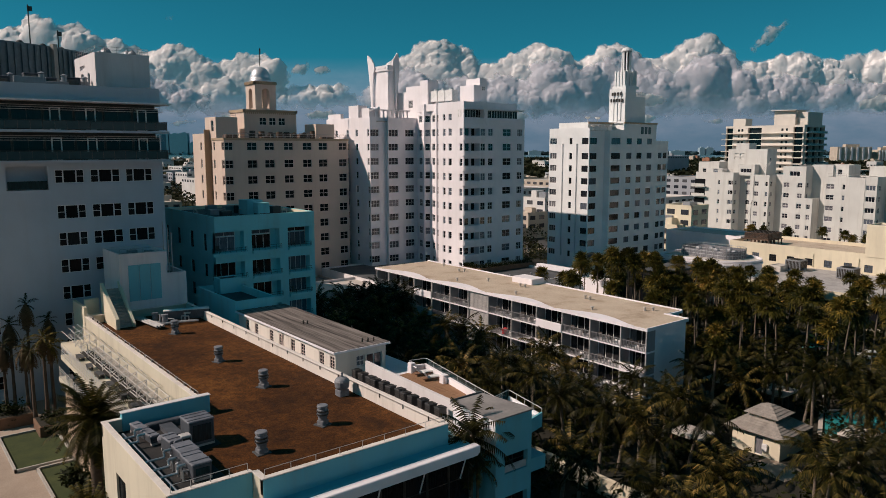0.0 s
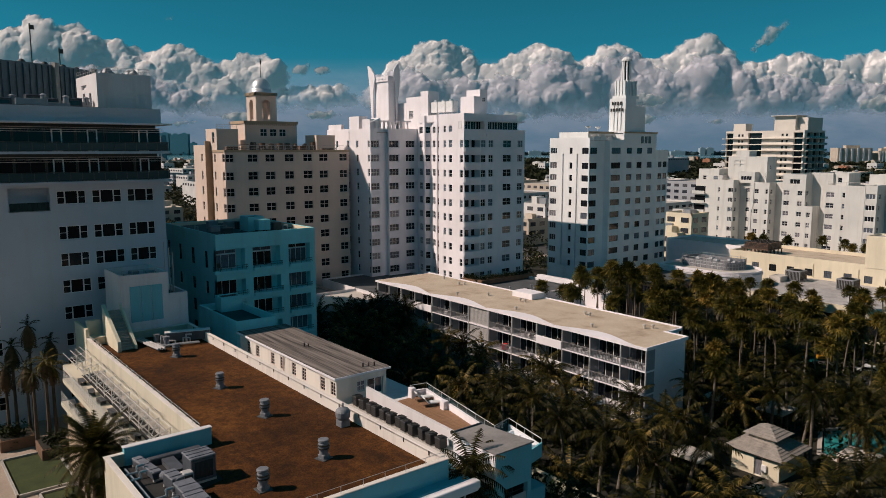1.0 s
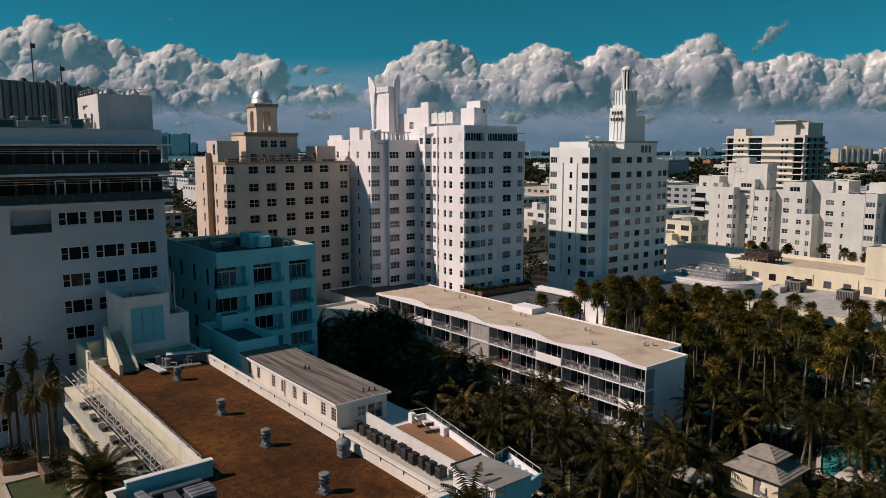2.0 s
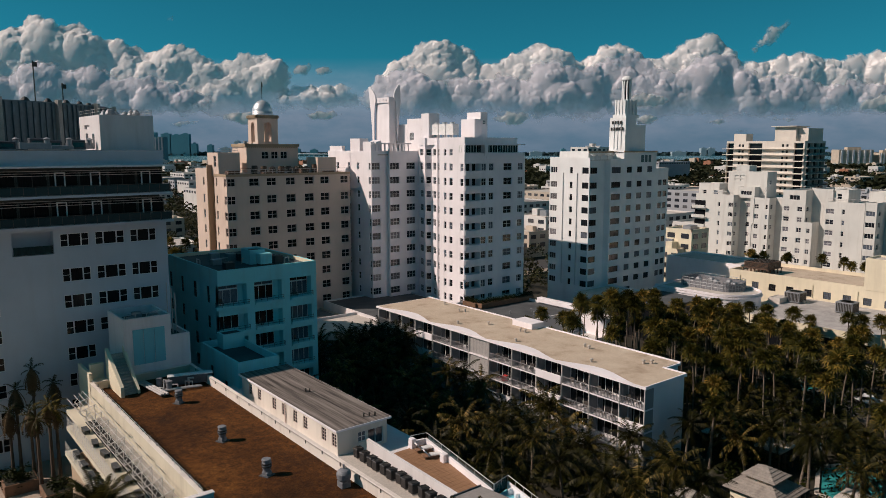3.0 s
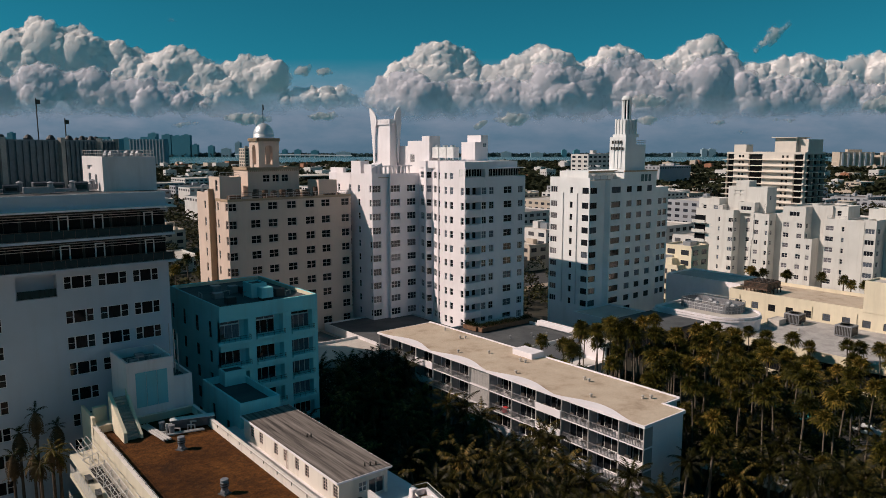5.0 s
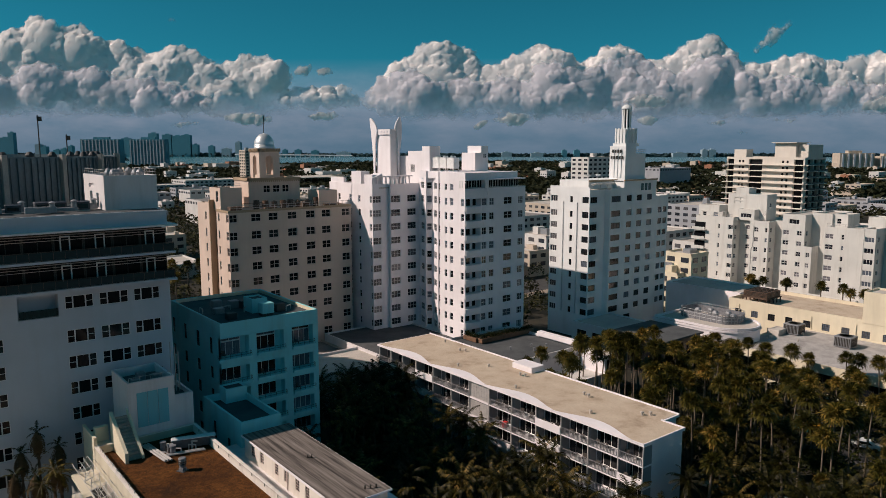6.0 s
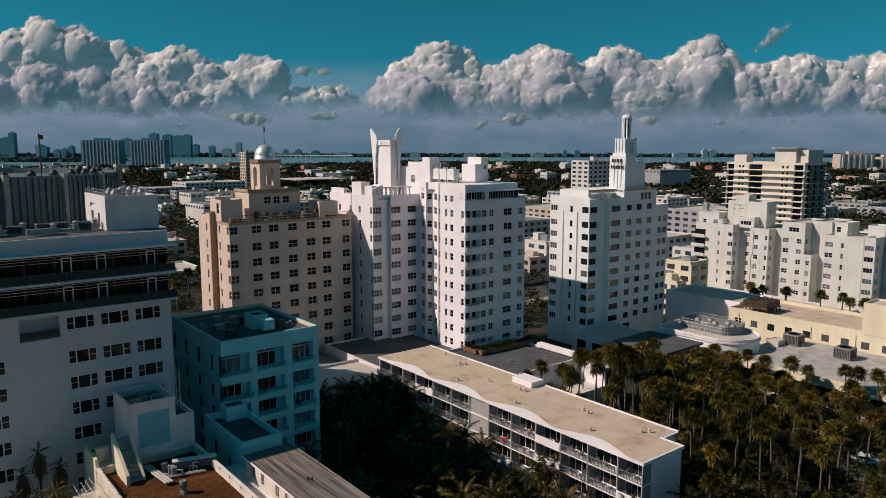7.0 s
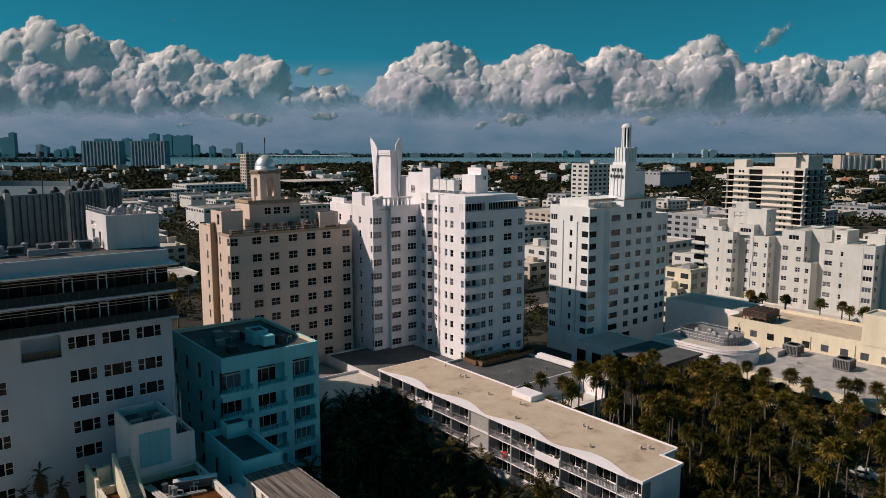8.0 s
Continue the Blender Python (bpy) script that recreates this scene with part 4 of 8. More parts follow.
block(low, 56.0, 75.8, 122.51, 137.3, 0, 6.0, TAN, (), (), FELT, 0.4)

# small roof clutter
clut = random.Random(17)
for x, y in ((141.5, 117.2), (144.2, 117.4), (146.5, 117.0), (149.0, 117.3), (147.6, 121.0), (142.6, 120.0)):
    dish = thing("satellite_dish", (x, y, 37.3 if y < 118.4 else 39.35), "white satellite dish on a hotel roof", "satellite dish", "dishes on the spire hotel roof", turn=clut.uniform(0, 360))
    part("post", Geo().tube((0, 0, 0), (0, 0, 0.9), 0.06, 6), STEEL_P, dish, local=True)
    part("bowl", Geo().turned(0, 0, [(0.1, 0.9), (0.5, 1.05), (0.75, 1.4), (0.7, 1.42), (0.4, 1.12)], 14), FRAME_W, dish, local=True)
for x, y, w, d, h in ((58.6, 140.5, 2.4, 1.6, 1.2), (60.5, 152.4, 2.2, 1.4, 1.8), (80.0, 139.9, 3.0, 1.2, 0.9), (74.2, 140.0, 1.8, 1.2, 1.4), (66.0, 139.9, 2.6, 1.0, 0.8)):
    bx = thing("roof_plant", (x, y, 34.5), "dusty tan plant box behind a roof rail", "roof plant", "plant on the tan hotel roof")
    part("casing", Geo().bevel_box(-w / 2, w / 2, -d / 2, d / 2, 0.2, h, 0.06), RUST, bx, local=True)
    part("skid", Geo().box(-w / 2, w / 2, -d / 2, d / 2, 0, 0.2), FRAME_D, bx, local=True)
for i in range(7):
    fr = thing("roof_frame", (61.0 + i * 3.4, 142.0 + (i % 2), 34.5), "rusty pipe frame on a hotel roof", "pipe frame", "pipe frames on the tan hotel roof")
    part("pipe", Geo().tube((0, 0, 0), (0, 0, 1.6), 0.05, 5).tube((0, 0, 1.6), (2.2, 0, 1.6), 0.05, 5).tube((2.2, 0, 1.6), (2.2, 0, 0), 0.05, 5).tube((0, 0, 0.8), (2.2, 0, 0.8), 0.04, 5), RUST, fr, local=True)
for i in range(8):
    x, y = clut.uniform(87.5, 107), clut.uniform(95, 111.5)
    pv = thing("roof_vent", (x, y, 8.1), "small grey vent on a felt roof", "roof vent", "vents on the podium roof")
    part("pipe", Geo().turned(0, 0, [(0.14, 0), (0.13, 0.5), (0.24, 0.55), (0.05, 0.7)], 8), ALU, pv, local=True)
for i in range(9):
    x, y = clut.uniform(142.5, 165), clut.uniform(26, 77)
    pv = thing("roof_vent", (x, y, 6.15), "small pale vent on a gravel roof", "roof vent", "vents on the grey gravel roof")
    part("pipe", Geo().turned(0, 0, [(0.2, 0), (0.18, 0.5), (0.34, 0.55), (0.08, 0.75)], 8), PALE_ROOF, pv, local=True)

# ---- garden block with a wavy roof edge ----
mot = house("garden_block", "long white garden apartment block with balconies and a wavy roof edge", (78.5, 80, 0))
MX, MB = 74.3, 84.6
bays = [51.1, 54.9, 59.8, 64.6, 69.4, 74.4, 79.4, 84.0, 88.5, 93.3, 98.2, 102.2, 105.8, 109.5]
floors = [2.7, 5.6, 8.5]
g = Geo()
ops = []
for i, (a, b) in enumerate(zip(bays, bays[1:])):
    if i == 6:
        continue
    for z in floors:
        ops.append((109.5 - b + 0.12, 109.5 - a - 0.12, z + 0.08, z + 2.5, (3, 0, FRAME_W, GLASS_DARK)))
facade(g, mot, (MX, 109.5), (MX, 51.1), 0, 11.1, ops, 0.15)
facade(g, mot, (MX, 51.1), (80.9, 51.1), 0, 11.1)
facade(g, mot, (80.9, 51.1), (80.9, 54.5), 0, 11.1)
facade(g, mot, (80.9, 54.5), (MB, 54.5), 0, 11.1)
facade(g, mot, (MB, 54.5), (MB, 109.5), 0, 11.1)
facade(g, mot, (MB, 109.5), (MX, 109.5), 0, 11.1)
part("wall", g, WHITE, mot)
part("roof", Geo().prism([(72.45, 50.9), (81.2, 50.9), (81.2, 54.2), (84.9, 54.2), (84.9, 110.0), (72.45, 110.0)], 11.1, 11.4), WHITE, mot)
part("roof_coating", Geo().prism([(72.75, 51.2), (80.9, 51.2), (80.9, 54.5), (84.6, 54.5), (84.6, 109.7), (72.75, 109.7)], 11.4, 11.44), DUNE, mot, "sandy flat roof coating")
RAILPAINT = plain("grey railing paint", (0.24, 0.24, 0.25), 0.5)


@functools.lru_cache(None)
def railing_mesh(w):
    """A bar railing between two rails."""
    return lattice(w, 0.95, max(8, int(w / 0.24)), 0, 0.032).mesh("railing", RAILPAINT)


# wavy white band along the front edge
for a, b in ((53.0, 65.5), (66.2, 79.6), (80.2, 93.5), (94.0, 107.5)):
    pts = [(72.5, b), (72.5, a)]
    n = 18
    for i in range(n + 1):
        s = i / n
        pts.append((72.62 + 1.75 * math.sin(math.pi * s) ** 1.4, a + (b - a) * s))
    part("wave_band", Geo().prism(pts, 11.42, 11.50), WHITE, mot, "white scalloped roof band")
g = Geo()
parapet(g, [(84.9, 54.2), (84.9, 110.0)], 11.4, 11.58, 0.22, False)
g.box(80.95, 81.2, 50.9, 54.45, 11.4, 11.55).box(72.45, 81.2, 50.9, 51.1, 11.4, 11.52)
part("roof_edge", g, WHITE, mot)
g = Geo()
for z in floors:
    g.box(72.6, MX, 51.0, 109.6, z - 0.22, z)
part("balcony_slab", g, WHITE, mot)
BAYWALL = stucco("grey bay wall", (0.26, 0.275, 0.29), stain=0.3)
for i, y in enumerate(bays):
    part("fin_wall", Geo().box(72.75, MX, y - 0.07, y + 0.07, 0, 11.1), BAYWALL, mot)
    part("post", Geo().box(72.54, 72.66, y - 0.06, y + 0.06, 0, 11.1), STEEL_P, mot)
for i, (a, b) in enumerate(zip(bays, bays[1:])):
    if i == 6:
        for z in (2.7, 5.6, 8.5):
            lv = part("louvre_screen", Geo().box(72.85, 72.95, a + 0.1, b - 0.1, z + 0.02, z + 2.5), ALU, mot, "grey louvred screen")
            gg = Geo()
            for j in range(15):
                gg.box(72.74, 72.85, a + 0.1, b - 0.1, z + 0.08 + j * 0.16, z + 0.17 + j * 0.16)
            part("slat", gg, STEEL_P, lv)
        continue
    for z in floors:
        if (i, z) in ((3, 8.5), (3, 5.6), (9, 8.5), (9, 5.6), (0, 5.6), (0, 2.7), (5, 2.7)):
            part("balcony_front", Geo().bevel_box(72.42, 72.56, a + 0.02, b - 0.02, z - 0.2, z + 0.95, 0.03), WHITE, mot)
        else:
            rl = part("railing", railing_mesh(round(b - a, 2)), None, mot, "grey bar railing")
            rl.matrix_basis = pose(72.6, (a + b) / 2, z + 0.02, 0, 0, -90)
        folds = 2 * (4 + (i * 7 + int(z)) % 5)
        pleats = [(MX - 0.03 - 0.05 * (j % 2), b - 0.24 - j * 0.065) for j in range(folds + 1)]
        cloth = [(MX - 0.01, pleats[-1][1]), (MX - 0.01, pleats[0][1])]
        part("curtain", Geo().prism(pleats + cloth, z + 0.12, z + 2.4), GLASS_PALE, mot)


def lounge_chair(at, turn, mat, label):
    c = thing("chair", at, label, "chair", "balcony chairs", turn=turn)
    part("seat", Geo().bevel_box(-0.3, 0.3, -0.3, 0.3, 0.32, 0.42, 0.03), mat, c, local=True)
    part("backrest", Geo().bevel_box(-0.3, 0.3, 0.24, 0.32, 0.42, 0.95, 0.03), mat, c, local=True)
    for sx in (-0.26, 0.26):
        for sy in (-0.26, 0.26):
            part("leg", Geo().box(sx - 0.025, sx + 0.025, sy - 0.025, sy + 0.025, 0, 0.32), FRAME_W, c, local=True)
    return c


cushion = plain("white cushion", (0.72, 0.70, 0.68), 0.8)
wicker = plain("brown wicker", (0.10, 0.085, 0.075), 0.8)
red = plain("red cushion", (0.62, 0.03, 0.03), 0.7)
chair0 = lounge_chair((73.4, 57.0, 8.5), 60, wicker, "brown wicker balcony chair on metal legs")
table0 = thing("table", (73.3, 58.0, 8.5), "small round brown balcony table", "table", "balcony tables")
part("top", Geo().turned(0, 0, [(0.32, 0.52), (0.34, 0.55), (0.32, 0.58)], 14), wicker, table0, local=True)
part("stem", Geo().turned(0, 0, [(0.2, 0), (0.05, 0.06), (0.04, 0.52)], 8), FRAME_W, table0, local=True)
rng = random.Random(5)
for i, (a, b) in enumerate(zip(bays, bays[1:])):
    if i == 6:
        continue
    for z in floors[(1 if i < 5 else 0):]:
        for s in (0.3, 0.75):
            if (i, z, s) == (1, 8.5, 0.3):
                continue
            copy_thing(chair0, pose(73.35 + rng.uniform(-0.15, 0.2), a + (b - a) * s + rng.uniform(-0.2, 0.2), z, 0, 0, rng.choice((40, 100, 140, -60))))
        copy_thing(table0, pose(73.2, a + (b - a) * 0.5, z))
par = thing("cushion_set", (73.1, 76.2, 5.6), "folded red balcony cushion set on a chair", "cushion")
part("cushion", Geo().bevel_box(-0.4, 0.4, -0.45, 0.45, 0.5, 0.95, 0.12), red, par, local=True)
part("cushion", Geo().bevel_box(-0.35, 0.35, -0.3, 0.3, 0.1, 0.5, 0.1), red, par, local=True)
for x, y in ((80.5, 66.5), (80.7, 67.5), (80.0, 79.0), (79.9, 80.0), (81.5, 56.5), (80.6, 57.2), (82, 96.0), (81.4, 96.8), (83, 103.0), (75.0, 76.0), (75.3, 90.0), (75.6, 62.0), (79.0, 86.5)):
    v = thing("roof_vent", (x, y, 11.44), "small pale roof vent with a cap", "roof vent", "vents on the garden block")
    part("pipe", Geo().turned(0, 0, [(0.16, 0), (0.14, 0.4)], 8), PALE_ROOF, v, local=True)
    part("cap", Geo().turned(0, 0, [(0.26, 0.38), (0.24, 0.5), (0.05, 0.58)], 8), PALE_ROOF, v, local=True)
part("roof_hatch", Geo().bevel_box(82.0, 84.9, 79.5, 84.0, 11.4, 12.35, 0.05), WHITE, mot, "white roof hatch box")

# ---- brown-roofed building ----
br = house("brown_roof_building", "cream low-rise hotel wing with a brown gravel roof", (20, 50, 0))
g = Geo()
poly = [(11.0, 36.2), (15.6, 36.2), (15.6, 34.9), (28.5, 34.9), (28.5, 82.4), (17.5, 82.4), (17.5, 49.2), (11.0, 49.2)]
bwin = {0: [(1.2, 3.4, 10.0, 12.4, (1, 0, FRAME_D, GLASS))], 7: [(8.6, 10.4, 9.6, 13.0, (1, 1, FRAME_D, GLASS)), (3.0, 5.0, 9.6, 13.0, (1, 1, FRAME_D, GLASS))]}
for i in range(len(poly)):
    facade(g, br, poly[i], poly[(i + 1) % len(poly)], 0, 14.4, bwin.get(i, []))
parapet(g, poly, 14.4, 15.3, 0.3)
part("wall", g, IVORY, br)
part("roof", Geo().prism([(11.28, 36.48), (15.88, 36.48), (15.88, 35.18), (28.22, 35.18), (28.22, 82.12), (17.78, 82.12), (17.78, 49.0), (11.28, 49.0)], 14.1, 14.5), GRAVEL, br, "brown gravel roof")
g = Geo()
for i in range(len(poly)):
    a, b = Vector(poly[i]), Vector(poly[(i + 1) % len(poly)])
    d = (b - a).normalized()
    nn = Vector((d.y, -d.x))
    q = [a + nn * 0.04 - d * 0.04, b + nn * 0.04 + d * 0.04, b - nn * 0.34, a - nn * 0.34]
    g.prism([(p.x, p.y) for p in q], 15.3 + i * 0.001, 15.36 + i * 0.001)
part("coping", g, PARAPET, br, "stained parapet coping")
# teal sheets over the ivory wall carry the shade of the front
part("front_panel", Geo().box(15.62, 28.46, 34.86, 34.9, 0.0, 15.28), SHADE_TEAL, br, "teal panel holding the shade of the front")
part("front_panel", Geo().box(11.02, 15.58, 36.16, 36.2, 0.0, 15.28), SHADE_TEAL, br, "teal panel holding the shade of the front")
g = Geo()
rail(g, [(11.2, 36.35), (15.4, 36.35)], 15.36, 0.45, 1.1, 0.02, 1)
rail(g, [(15.8, 35.05), (28.3, 35.05)], 15.36, 0.45, 1.6, 0.02, 1)
rail(g, [(17.7, 50.0), (17.7, 82.0)], 15.36, 0.35, 1.5, 0.02, 1)
part("parapet_rail", g, STEEL_P, br)
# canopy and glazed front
part("ledge", Geo().box(15.6, 29.6, 34.05, 34.86, 13.5, 14.0), SHADE_TEAL, br)
part("canopy", Geo().bevel_box(14.0, 30.0, 33.4, 34.04, 13.45, 13.95, 0.05).box(14.0, 29.95, 33.42, 34.4, 13.3, 13.44), WHITE, br, "long white flat canopy edge")
for i in range(9):
    put_window(br, (14.9 + i * 1.75, 34.3, 10.0), 0, 1.72, 3.28, (0, 1, FRAME_D, GLASS_DARK))
for i in range(5):
    part("strut", Geo().tube((15.8 + i * 3.3, 33.7, 13.3), (15.8 + i * 3.3, 34.3, 11.6), 0.05, 5), FRAME_W, br)
part("floor_edge", Geo().box(14.0, 30.0, 33.5, 34.86, 9.6, 9.95), WHITE_OLD, br)
part("end_wall", Geo().box(28.52, 30.9, 37.6, 39.5, 0, 13.3), SHADE_TEAL, br)
# this parapet's shaded inner side is coloured teal
part("back_parapet", Geo().bevel_box(12.2, 18.1, 48.84, 49.26, 14.4, 15.72, 0.03), SHADE_TEAL, br, "parapet in shade teal behind the roof plant")
part("back_coping", Geo().box(12.15, 18.15, 48.8, 49.3, 15.72, 15.78), WHITE_OLD, br)
part("side_parapet", Geo().bevel_box(28.16, 28.56, 35.3, 82.3, 14.5, 15.44, 0.03), PARAPET, br, "thick stained cream parapet")
part("roof_mat", Geo().prism([(11.3, 36.5), (14.9, 36.5), (14.9, 42.4), (16.5, 42.9), (16.6, 46.5), (17.2, 48.7), (11.3, 48.8)], 14.5, 14.52), NEAR_BLACK, br, "near-black sheet under the roof plant")
for i in range(16):
    part("clamp", Geo().box(28.1, 28.16, 36.5 + i * 2.9, 36.56 + i * 2.9, 15.1, 15.4), FRAME_D, br)
    part("clamp", Geo().box(17.78, 17.92, 51.0 + i * 1.95, 51.12 + i * 1.95, 15.1, 15.6), FRAME_D, br)
# shed on the roof
shed = house("roof_shed", "long white rooftop shed with a weathered grey roof", (34.5, 65, 12.5), "shed")
g = Geo()
scol = [2.2, 4.5, 8.1, 10.3, 12.8, 14.9, 18.5, 20.4]
facade(g, shed, (31.9, 76.0), (31.9, 55.0), 12.4, 14.85, [(u - 0.42, u + 0.42, 13.2, 14.45, (1, 3, FRAME_P, GLASS_DARK, 0.04)) for u in scol], 0.14)
facade(g, shed, (31.9, 55.0), (37.3, 55.0), 12.4, 14.85, [(3.3, 5.0, 12.6, 14.2, (1, 0, FRAME_W, GLASS_PALE)), (2.2, 3.1, 13.2, 14.2, (1, 1, FRAME_W, GLASS))])
facade(g, shed, (37.3, 55.0), (37.3, 76.0), 12.4, 14.85)
facade(g, shed, (37.3, 76.0), (31.9, 76.0), 12.4, 14.85)
part("wall", g, stucco("cream white stucco", (0.76, 0.70, 0.635), stain=0.35), shed)
part("roof", Geo().prism([(31.6, 54.7), (37.65, 54.7), (37.65, 76.3), (31.6, 76.3)], 14.85, 15.03), WHITE, shed)
for i in range(6):
    x0 = 31.68 + i * 0.985
    part("roof_sheet", Geo().box(x0, x0 + 0.97, 54.8, 76.2, 15.03, 15.06 + 0.008 * (i % 2)), STREAKED, shed, "weathered grey roof sheet")
part("down_pipe", Geo().tube((31.78, 65.2, 12.6), (31.78, 65.2, 14.8), 0.06, 6).tube((31.8, 75.8, 14.72), (31.8, 55.1, 14.72), 0.05, 6), FRAME_P, shed)
for x, y in ((34.6, 66.0), (34.9, 65.7), (36.0, 56.0), (35.5, 56.2), (36.5, 55.8)):
    part("roof_pipe", Geo().turned(x, y, [(0.09, 15.0), (0.08, 15.35), (0.13, 15.37), (0.05, 15.46)], 6), FRAME_D, shed)
# lower roof strip behind the parapet with black cooling units
strip = house("service_strip", "narrow white service roof beside the gravel roof", (31, 45, 0), "roof terrace")
part("floor", Geo().box(28.55, 34.25, 39.52, 80.0, 0.0, 12.5).prism([(34.26, 39.52), (37.4, 40.4), (39.9, 52.3), (39.9, 77.0), (34.26, 77.0)], 0.0, 12.45), WHITE_OLD, strip)
part("floor_felt", Geo().box(28.6, 34.0, 39.54, 54.9, 12.5, 12.53), PALE_ROOF, strip)
part("screen_wall", Geo().loft([[(34.0, 39.0, 12.5), (34.25, 39.0, 12.5), (34.25, 53.4, 12.5), (34.0, 53.4, 12.5)], [(34.0, 39.0, 13.75), (34.25, 39.0, 13.75), (34.25, 53.4, 14.15), (34.0, 53.4, 14.15)]]), WHITE_OLD, strip, "low stained screen wall")
ac0 = thing("condenser", (33.2, 41.6, 12.53), "black square air conditioning condenser on a white roof", "air conditioner", "row of condensers")
part("casing", Geo().bevel_box(-0.36, 0.36, -0.34, 0.34, 0.1, 0.86, 0.04), BLACKPAINT, ac0, local=True)
part("lid", Geo().bevel_box(-0.39, 0.39, -0.37, 0.37, 0.86, 0.93, 0.03), BLACKPAINT, ac0, local=True)
part("fan_grille", Geo().turned(0, 0, [(0.28, 0.93), (0.28, 0.98), (0.23, 0.98), (0.21, 0.94)], 14), FRAME_D, ac0, local=True)
for i in range(4):
    part("fin", Geo().box(-0.38, -0.36, -0.29, 0.29, 0.2 + i * 0.16, 0.24 + i * 0.16), FRAME_D, ac0, local=True)
part("foot", Geo().box(-0.34, 0.34, -0.32, -0.2, 0, 0.1), CONCRETE, ac0, local=True)
part("foot", Geo().box(-0.34, 0.34, 0.2, 0.32, 0, 0.1), CONCRETE, ac0, local=True)
rng = random.Random(3)
for i in range(1, 12):
    copy_thing(ac0, pose(33.2 + rng.uniform(-0.12, 0.12), 41.6 + i * 1.08 + rng.uniform(-0.14, 0.14), 12.53, 0, 0, rng.uniform(-7, 7)))
# sun deck
deck = house("sun_deck", "timber roof deck behind a white parapet with a glass rail", (37, 45, 12.45), "roof terrace")


def wall_run(a, b, thick, z0, z1):
    """A straight wall from a to b, its thickness to the left."""
    d = (Vector(b) - Vector(a)).normalized()
    n = Vector((-d.y, d.x)) * thick
    return Geo().prism([a, b, (b[0] + n.x, b[1] + n.y), (a[0] + n.x, a[1] + n.y)], z0, z1)


DECK_EDGE = [(38.3, 52.55), (39.95, 52.2), (37.71, 40.42)]
for i in range(21):
    y = 39.7 + i * 0.6
    part("plank", Geo().box(34.28, 37.55 + max(0.0, y - 40.42) * 0.19, y, y + 0.58, 12.5, 12.56), WOOD, deck)
part("parapet", wall_run((37.71, 40.42), (39.95, 52.2), 0.22, 12.0, 13.1), WHITE, deck)
part("parapet", wall_run((39.7, 52.3), (38.1, 52.62), 0.22, 12.0, 13.1), WHITE, deck)
g = Geo()
rail(g, DECK_EDGE, 13.05, 0.55, 1.5, 0.035, 1)
part("rail", g, STEEL_P, deck)
part("rail_glass", wall_run((37.75, 40.6), (39.9, 51.9), 0.012, 13.1, 13.5), GLASS_GREEN, deck)
part("end_block", Geo().bevel_box(38.0, 38.5, 51.9, 52.5, 12.5, 13.5), WHITE, deck)
# corner balcony beyond the stair block
bal = house("corner_balcony", "corner balcony in shade teal with a white inner wall and steel rail", (37.2, 38.5, 12.3), "balcony")
# outer balcony faces coloured teal for their shade, the inner wall left white
part("floor", Geo().prism([(35.25, 35.3), (38.7, 36.2), (39.7, 40.9), (37.75, 40.36), (34.7, 39.5), (34.75, 38.5)], 12.2, 12.45), SHADE_TEAL, bal)
part("front_wall", wall_run((35.3, 35.3), (38.7, 36.18), 0.15, 12.45, 13.3), SHADE_TEAL, bal)
part("side_wall", wall_run((38.72, 36.36), (39.66, 40.7), 0.16, 12.45, 13.15), WHITE, bal, "white inner balcony wall")
for i in range(4):
    part("wall_pier", Geo().box(38.25 + i * 0.22, 38.75 + i * 0.22, 36.9 + i * 1.0, 37.05 + i * 1.0, 12.45, 12.95), WHITE, bal)
g = Geo()
rail(g, [(37.75, 40.4), (39.7, 40.86), (38.7, 36.26)], 13.1, 0.5, 1.2, 0.035, 1)
part("rail", g, STEEL_P, bal)
part("back_rail_glass", wall_run((37.8, 40.42), (39.6, 40.84), 0.012, 12.6, 13.5), GLASS_GREEN, bal)
lo0 = thing("sun_lounger", (38.75, 50.9, 12.56), "white cushioned sun lounger on a timber deck", "sun lounger", "sun loungers on the roof deck", turn=75)
part("frame", Geo().bevel_box(-0.33, 0.33, -0.95, 0.95, 0.2, 0.28, 0.03), TIMBER, lo0, local=True)
part("mattress", Geo().bevel_box(-0.32, 0.32, -0.95, 0.35, 0.28, 0.4, 0.05), cushion, lo0, local=True)
part("backrest", Geo().loft([[(-0.32, 0.35, 0.28), (0.32, 0.35, 0.28), (0.32, 0.5, 0.28), (-0.32, 0.5, 0.28)], [(-0.32, 0.85, 0.85), (0.32, 0.85, 0.85), (0.32, 0.95, 0.8), (-0.32, 0.95, 0.8)]]), cushion, lo0, local=True)
for sx in (-0.28, 0.28):
    for sy in (-0.8, 0.8):
        part("leg", Geo().box(sx - 0.03, sx + 0.03, sy - 0.03, sy + 0.03, 0, 0.2), TIMBER, lo0, local=True)
copy_thing(lo0, pose(38.45, 49.3, 12.56, 0, 0, 72))
side_t = thing("side_table", (38.7, 48.0, 12.56), "white cube side table on a timber deck", "table")
part("body", Geo().bevel_box(-0.3, 0.3, -0.3, 0.3, 0, 0.75, 0.04), WHITE, side_t, local=True)
